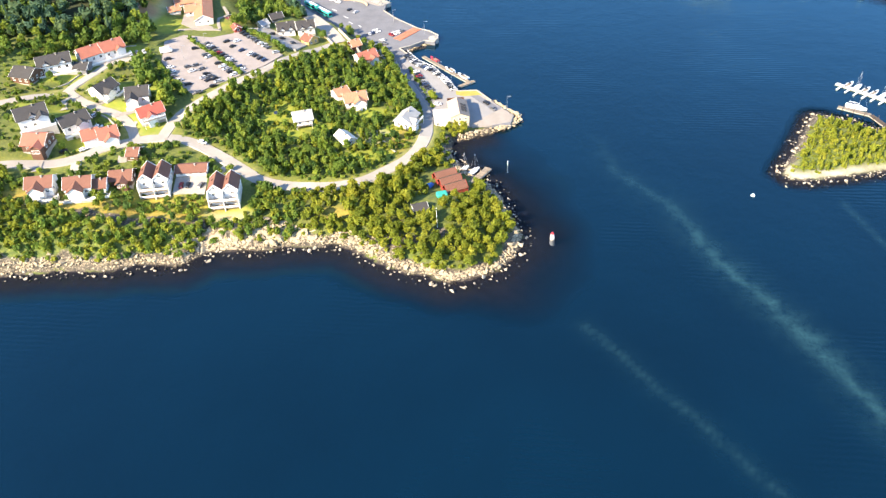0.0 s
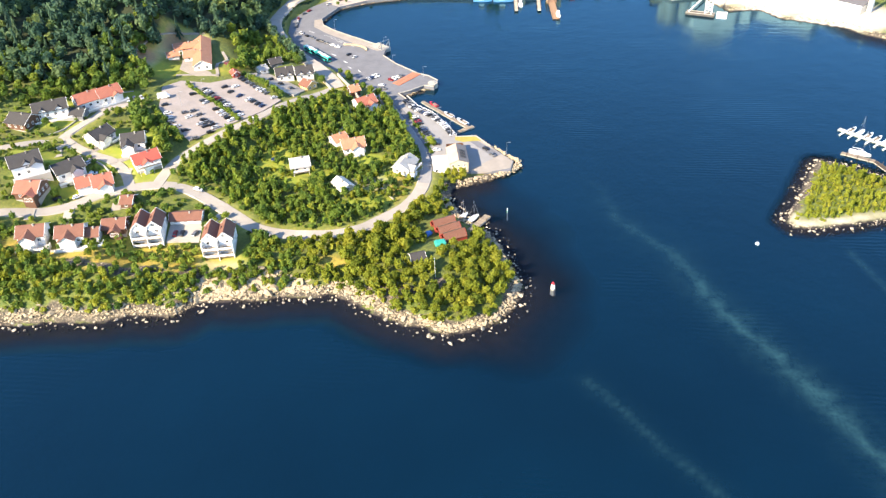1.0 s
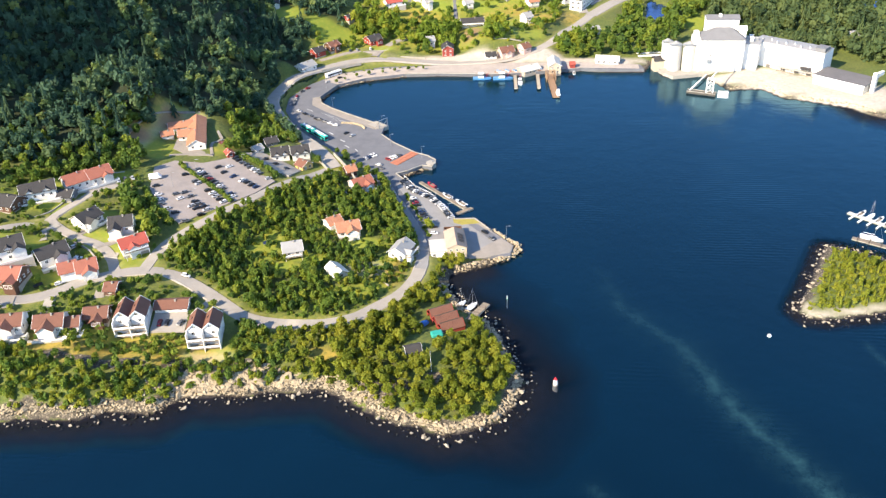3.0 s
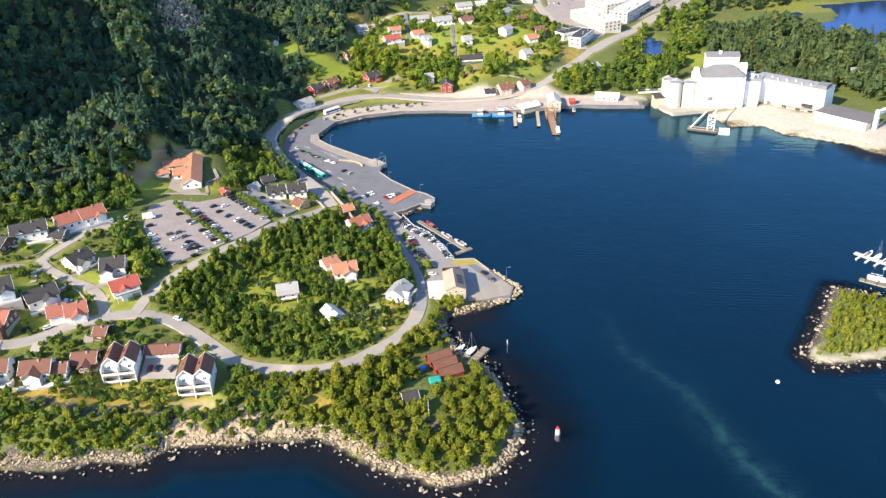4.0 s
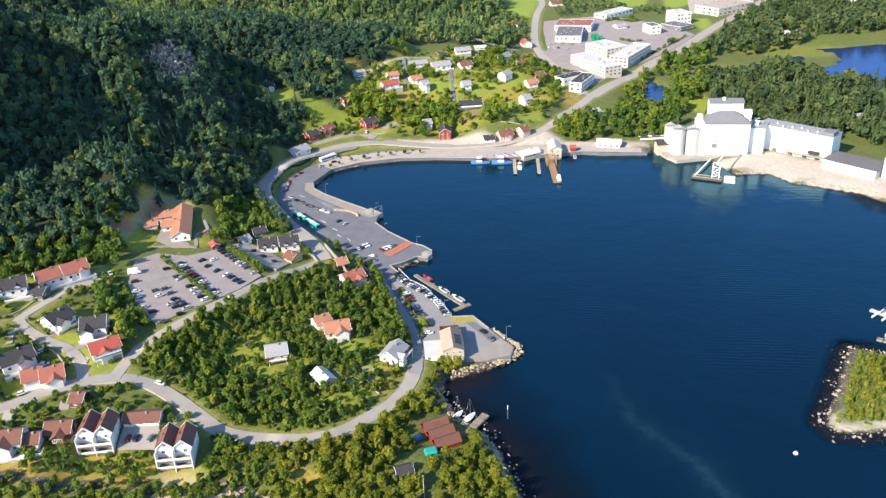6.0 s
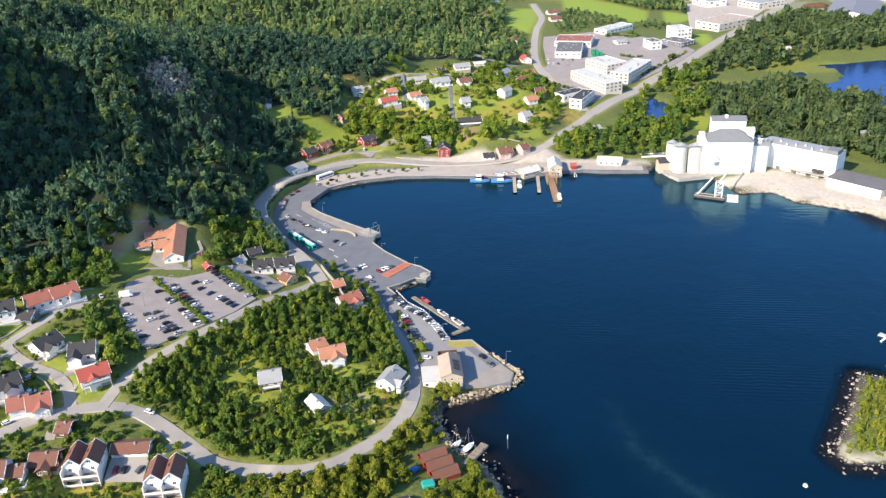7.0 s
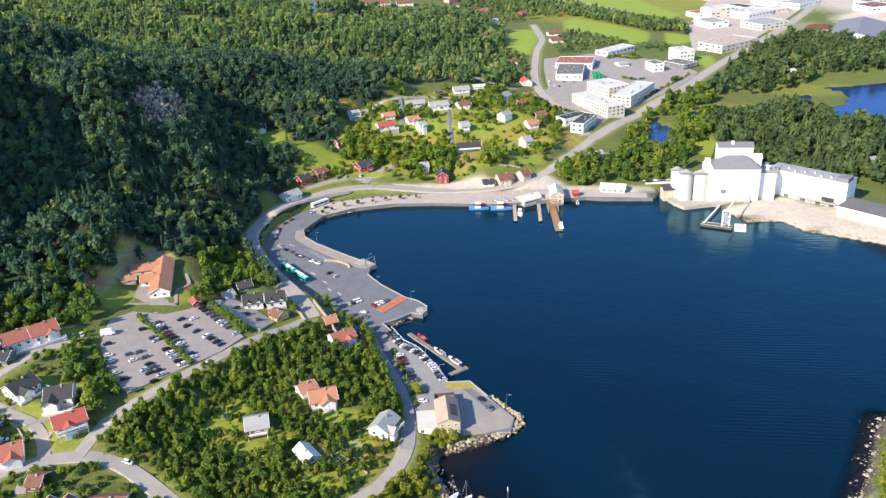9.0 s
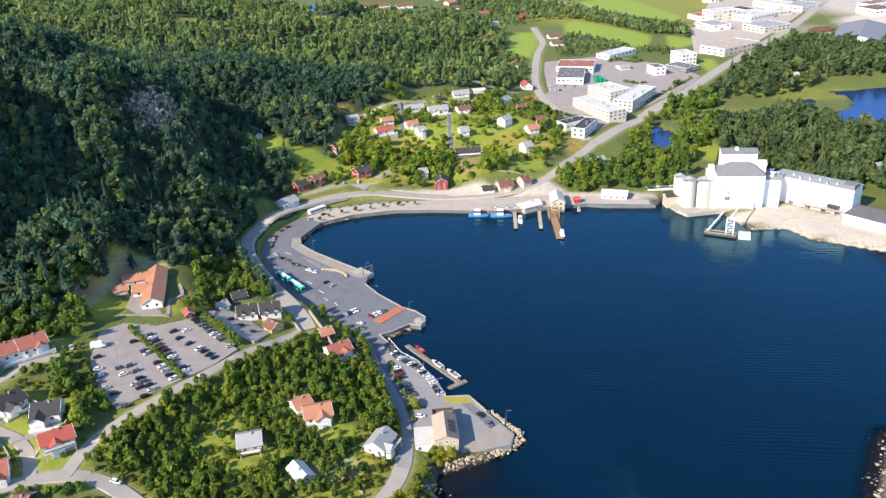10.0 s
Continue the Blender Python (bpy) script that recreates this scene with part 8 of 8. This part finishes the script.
# ---- driveways, walls and small fittings ----
DRIVES = [[(-163, 113), (-158, 117), (-155, 121)], [(-157, 108), (-153, 108.5)], [(-175, 117.5), (-172, 122)], [(-184, 124), (-187, 118), (-184, 112)], [(-181, 150), (-189, 150)], [(-166, 84), (-164, 78), (-163, 72)], [(-152, 96), (-150, 88), (-149, 84)], [(-112, 92), (-114, 86), (-116, 82)], [(-178, 79), (-176, 73)], [(-82, 160), (-84, 153), (-80, 148), (-78, 144)], [(-70, 180), (-72, 184)], [(-45, 132), (-48, 131)], [(-132, 197), (-134, 204)]]
for k, line in enumerate(DRIVES):
    tagged(new("driveway", mesh_of("driveway", ribbon(line, (-2.1, -1.6, 1.6, 2.1), (-0.5, 0.17 + 0.003 * k, 0.17 + 0.003 * k, -0.5)), CONCRETE if k % 2 else GRAVEL)), "pale paved driveway", "pavement", kind="structure")
PATHS = [[(-166, 190), (-160, 191.5), (-155, 192.4), (-146, 192)], [(-147, 193), (-150, 200), (-151.5, 206), (-149, 211), (-154, 220)], [(-186, 188), (-187, 198), (-186, 211), (-182.5, 222), (-176, 231), (-168, 236)]]
for line in PATHS:
    tagged(new("footpath", mesh_of("footpath", ribbon(line, (-0.75, -0.7, 0.7, 0.75), (-0.5, 0.28, 0.28, -0.5)), GRAVEL)), "narrow pale footpath round the school", "path", kind="structure")
WALL_LINES = [[(-196, 128), (-192, 133), (-189, 142), (-187, 148)], [(-172, 113), (-164, 109), (-159, 104)], [(-172, 60.5), (-160, 61), (-150, 62.5)], [(-84, 80), (-72, 80), (-62, 83.5)], [(-63, 121), (-56, 113), (-52, 109)], [(-205, 133), (-196, 136)], [(-186, 162), (-176, 167)], [(-131, 334), (-121, 343), (-110, 350)], [(-108, 368), (-96, 371)], [(-88, 366), (-72, 366)], [(-30, 377), (-12, 380)]]
for line in WALL_LINES:
    tagged(new("garden_wall", mesh_of("garden_wall", ribbon(line, (-0.2, -0.2, 0.2, 0.2), (-1.0, 0.75, 0.75, -1.0)), CONCRETE)), "low pale garden wall", "wall", kind="structure")
for x0, y0, x1, y1, w in ((-108, 252, -105, 249.5, 0.5), (-100, 243, -97, 240.5, 0.5), (-96, 236, -93.5, 233.5, 0.35), (-128, 284, -124, 281, 0.35), (-90, 232, -88, 229, 0.35), (-110, 270, -98, 262, 0.14), (-114, 274, -102, 266, 0.14), (-118, 278, -106, 270, 0.14)):
    L, turn = math.hypot(x1 - x0, y1 - y0), math.degrees(math.atan2(y1 - y0, x1 - x0))
    mark = new("lane_marking", mesh_of("lane_marking", boxes((0, -w / 2, 0, L, w / 2, 0.006)), PAINT_LINE))
    mark.matrix_world = pose(x0, y0, QUAY_TOP + 0.004, 0, 0, turn)
    tagged(mark, "faded white lane marking", "marking", kind="structure")


def railing_run(x0, y0, x1, y1, z, label):
    L, turn = math.hypot(x1 - x0, y1 - y0), math.degrees(math.atan2(y1 - y0, x1 - x0))
    f = thing("fence", label, "fence", x0, y0, z, turn, "fences")
    n = max(2, int(L / 2.5))
    post = mesh_of("post", boxes((-0.05, -0.05, -0.4, 0.05, 0.05, 1.0)), WHITE_TRIM)
    for k in range(n + 1):
        part("post", post, None, f, place=pose(L * k / n, 0, 0))
    for h in (0.45, 0.9):
        part("rail", boxes((0, -0.04, h, L, 0.04, h + 0.1)), WHITE_TRIM, f)


for a, b in (((-60.5, 201.5), (-53.8, 191.2)), ((-53.8, 191.2), (-46.2, 185)), ((-46.2, 185), (-39.4, 174.2)), ((-39.4, 174.2), (-34, 164.8))):
    railing_run(*a, *b, QUAY_TOP, "white rail fence along the quay parking")
bridge = thing("bridge", "small pale concrete road bridge over the river", "bridge", 68.5, 372, 2.6, 8)
part("deck", boxes((-9, -2.5, -0.6, 9, 2.5, 0.0)), CONCRETE, bridge)
for s in (-1, 1):
    part("parapet", boxes((-9, s * 2.4 - 0.12, 0.0, 9, s * 2.4 + 0.12, 0.9)), WHITE_TRIM, bridge)
yellow = new("dry_verge", mesh_of("dry_verge", prism([(-34, 163.2), (-25.2, 163.4), (-22.5, 160.2), (-30, 158.6), (-33.5, 160)], QUAY_TOP - 0.3, QUAY_TOP + 0.05), surface("dry_grass", (0.34, 0.29, 0.06), 0.95, 2.0, 0.35, bump=0.5)))
tagged(yellow, "patch of dry yellow grass on the quay", "grass", kind="structure")
trampoline = thing("trampoline", "round blue garden trampoline on the lawn", "trampoline", -103.5, 129.5, level(-103.5, 129.5) + 0.3)
part("mat", tube(bmesh.new(), 0, 0, 0.62, 0.68, 1.4, 1.4, 18), CAR_PAINT["blue"], trampoline)
for k in range(6):
    a = k * math.pi / 3
    part("leg", bar(bmesh.new(), (1.4 * math.cos(a), 1.4 * math.sin(a), -0.5), (1.4 * math.cos(a), 1.4 * math.sin(a), 0.63), 0.04), STEEL, trampoline)
play = thing("playground", "round red play surface beside the school", "playground", -146.5, 207, level(-146.5, 207) + 0.25)
part("surface", tube(bmesh.new(), 0, 0, -0.8, 0.1, 3.0, 2.9, 20), surface("dark_red_rubber", (0.16, 0.035, 0.035), 0.9, 2.0, 0.3), play)
part("swing", boxes((-0.9, -0.1, 0.1, -0.7, 0.1, 2.0), (0.7, -0.1, 0.1, 0.9, 0.1, 2.0), (-0.9, -0.1, 1.9, 0.9, 0.1, 2.05)), STEEL, play)

# ---- boulders ----
def rock_mesh(seed, flat):
    r = random.Random(seed)
    bm = bmesh.new()
    k = (r.uniform(0.9, 1.5), r.uniform(0.7, 1.0), flat)
    for _ in range(13):
        d = Vector((r.gauss(0, 1), r.gauss(0, 1), r.gauss(0, 1))).normalized() * r.uniform(0.85, 1.1)
        bm.verts.new((d.x * k[0], d.y * k[1], d.z * k[2]))
    hull = bmesh.ops.convex_hull(bm, input=bm.verts)
    bmesh.ops.delete(bm, geom=[v for v in bm.verts if not v.link_faces], context="VERTS")
    bmesh.ops.triangulate(bm, faces=bm.faces)
    bmesh.ops.recalc_face_normals(bm, faces=bm.faces)
    return mesh_of("boulder", bm, STONE)


ROCKS = [rock_mesh(k, 0.55 + 0.06 * (k % 4)) for k in range(8)]


def along(points, step, inward, seed, close=False):
    """Loose places along a shore line, inward metres from it."""
    r = np.random.RandomState(seed)
    p = smooth_line(points + points[:1] if close else points, step)
    way = np.gradient(p, axis=0)
    side = np.stack([-way[:, 1], way[:, 0]], -1)
    side /= np.linalg.norm(side, axis=1, keepdims=True) + 1e-9
    q = p + side * (inward[0] + (inward[1] - inward[0]) * r.rand(len(p), 1) ** 1.1) + r.normal(size=p.shape) * 0.4
    return q, r


def heap(name, label, rows, material=STONE):
    """Many stones as one."""
    verts, faces, n = [], [], 0
    for q, r, lo, hi, sink in rows:
        z = np.maximum(levels(q[:, 0], q[:, 1]), -0.55)
        for (x, y), h in zip(q, z):
            me = ROCKS[r.randint(len(ROCKS))]
            co = np.empty(len(me.vertices) * 3)
            me.vertices.foreach_get("co", co)
            s = r.uniform(lo, hi) * (1.5 if r.rand() < 0.1 else 1)
            a = r.rand() * 6.28
            co = co.reshape(-1, 3) * s
            verts.append(np.stack([co[:, 0] * math.cos(a) - co[:, 1] * math.sin(a) + x, co[:, 0] * math.sin(a) + co[:, 1] * math.cos(a) + y, co[:, 2] + h + sink * s], -1))
            tri = np.empty(len(me.polygons) * 3, np.int32)
            me.polygons.foreach_get("vertices", tri)
            faces.append(tri.reshape(-1, 3) + n)
            n += len(co)
    return tagged(new(name, quads_mesh(name, np.concatenate(verts), np.concatenate(faces), material)), label, "rocks", kind="stuff")


SOUTH = [p for p in COAST_SOUTH if -240 < p[0]][:26]
places, r8 = along(SOUTH, 0.95, (-0.6, 2.8), 41)
for k, (x, y) in enumerate(places[:285]):
    s = r8.uniform(0.3, 0.65) * (1.5 if k % 11 == 0 else 1)
    b = new("boulder", ROCKS[k % len(ROCKS)])
    b.matrix_world = pose(float(x), float(y), max(level(x, y), -0.5) + 0.2 * s, 12 * math.sin(k), 10 * math.cos(k * 2), (k * 67) % 360) @ Matrix.Diagonal((s, s, s, 1))
    tagged(b, "pale weathered boulder on the rocky shore", "boulder", "shore boulders")
heap("shore_stones", "pale stones and boulders along the rocky shore", [(*along(SOUTH, 0.17, (0.0, 2.6), 42), 0.16, 0.55, 0.15), (*along(SOUTH, 0.42, (0.4, 2.8), 45), 0.35, 0.85, 0.1), (*along(SOUTH, 0.7, (-3.0, 0.4), 47), 0.16, 0.42, 0.25), (*along([(-109, 51), (-96, 55), (-83, 57)], 0.12, (-1.5, 6.5), 44), 0.5, 1.5, -0.12), (*along([(-118, 48), (-108, 52), (-96, 55), (-84, 57), (-72, 57)], 0.3, (0, 4.5), 49), 0.9, 1.9, -0.25), (*along([(-66, 57), (-54, 52), (-44, 47)], 0.8, (1, 6), 46), 0.4, 1.3, 0.0)])
heap("spit_stones", "riprap of pale rock round the quay spit", [(*along([(-30, 127), (-20, 131), (-9, 139), (-7, 144), (-18, 156), (-24, 163)], 0.22, (-2.2, 1.5), 51), 0.35, 0.85, 0.3), (*along([(-14, 134.5), (-8.5, 138.5), (-7, 144), (-12, 149.5), (-18, 156)], 0.16, (-1.4, 0.2), 55), 0.4, 0.8, 1.7), (*along([(-62, 203), (-60, 207), (-54, 213)], 0.25, (-1.8, 1.0), 52), 0.35, 0.8, 0.3), (*along([(-122, 293), (-125, 302), (-119, 322), (-104, 333), (-81, 340)], 0.3, (-2.0, 0.8), 53), 0.3, 0.7, 0.35), (*along([(106, 317), (124, 319), (132, 306), (143, 302), (162, 292), (176, 277), (215, 250)], 0.6, (0.3, 3.5), 54), 0.25, 0.7, 0.25)])
heap("islet_stones", "pale stones scattered round the islet", [(*along(ISLE[::-1], 0.4, (-3.0, 1.4), 61, True), 0.15, 0.42, 0.3), (*along(ISLE[::-1], 1.3, (-5.5, -2.0), 62, True), 0.25, 0.5, 0.6), (*along(ISLE[::-1], 4.0, (-4.0, 1.0), 63, True), 0.5, 0.8, 0.35)], SKERRY)
heap("reef_stones", "pale stones awash off the headland", [(*along(SOUTH, 1.1, (-4.5, -0.5), 48), 0.3, 0.62, 0.6)], SKERRY)
# bare crag on the steep hill: leaning slabs
r9 = np.random.RandomState(71)
verts, faces, n9 = [], [], 0
for k in range(250):
    a, q = r9.rand() * 6.28, math.sqrt(r9.rand())
    x, y = -210 + 13.5 * q * math.cos(a), 340 + 21 * q * math.sin(a)
    me = ROCKS[k % len(ROCKS)]
    co = np.array([v.co for v in me.vertices]) * np.array([r9.uniform(1.2, 2.6), r9.uniform(0.8, 1.6), r9.uniform(1.8, 3.4)]) * (1.25 - 0.5 * q)
    m = np.array((Matrix.Rotation(radians(20 + r9.uniform(-12, 12)), 3, "Y") @ Matrix.Rotation(radians(r9.uniform(-20, 20)), 3, "X") @ Matrix.Rotation(r9.uniform(-0.5, 0.5) + 1.0, 3, "Z")))
    verts.append(co @ m.T + (x, y, level(x, y) + 0.8))
    faces.append(np.array([p.vertices[:] for p in me.polygons]) + n9)
    n9 += len(co)
tagged(new("crag", quads_mesh("crag", np.concatenate(verts), np.concatenate(faces), CRAG)), "bare grey-brown crag standing out of the forest", "rock")
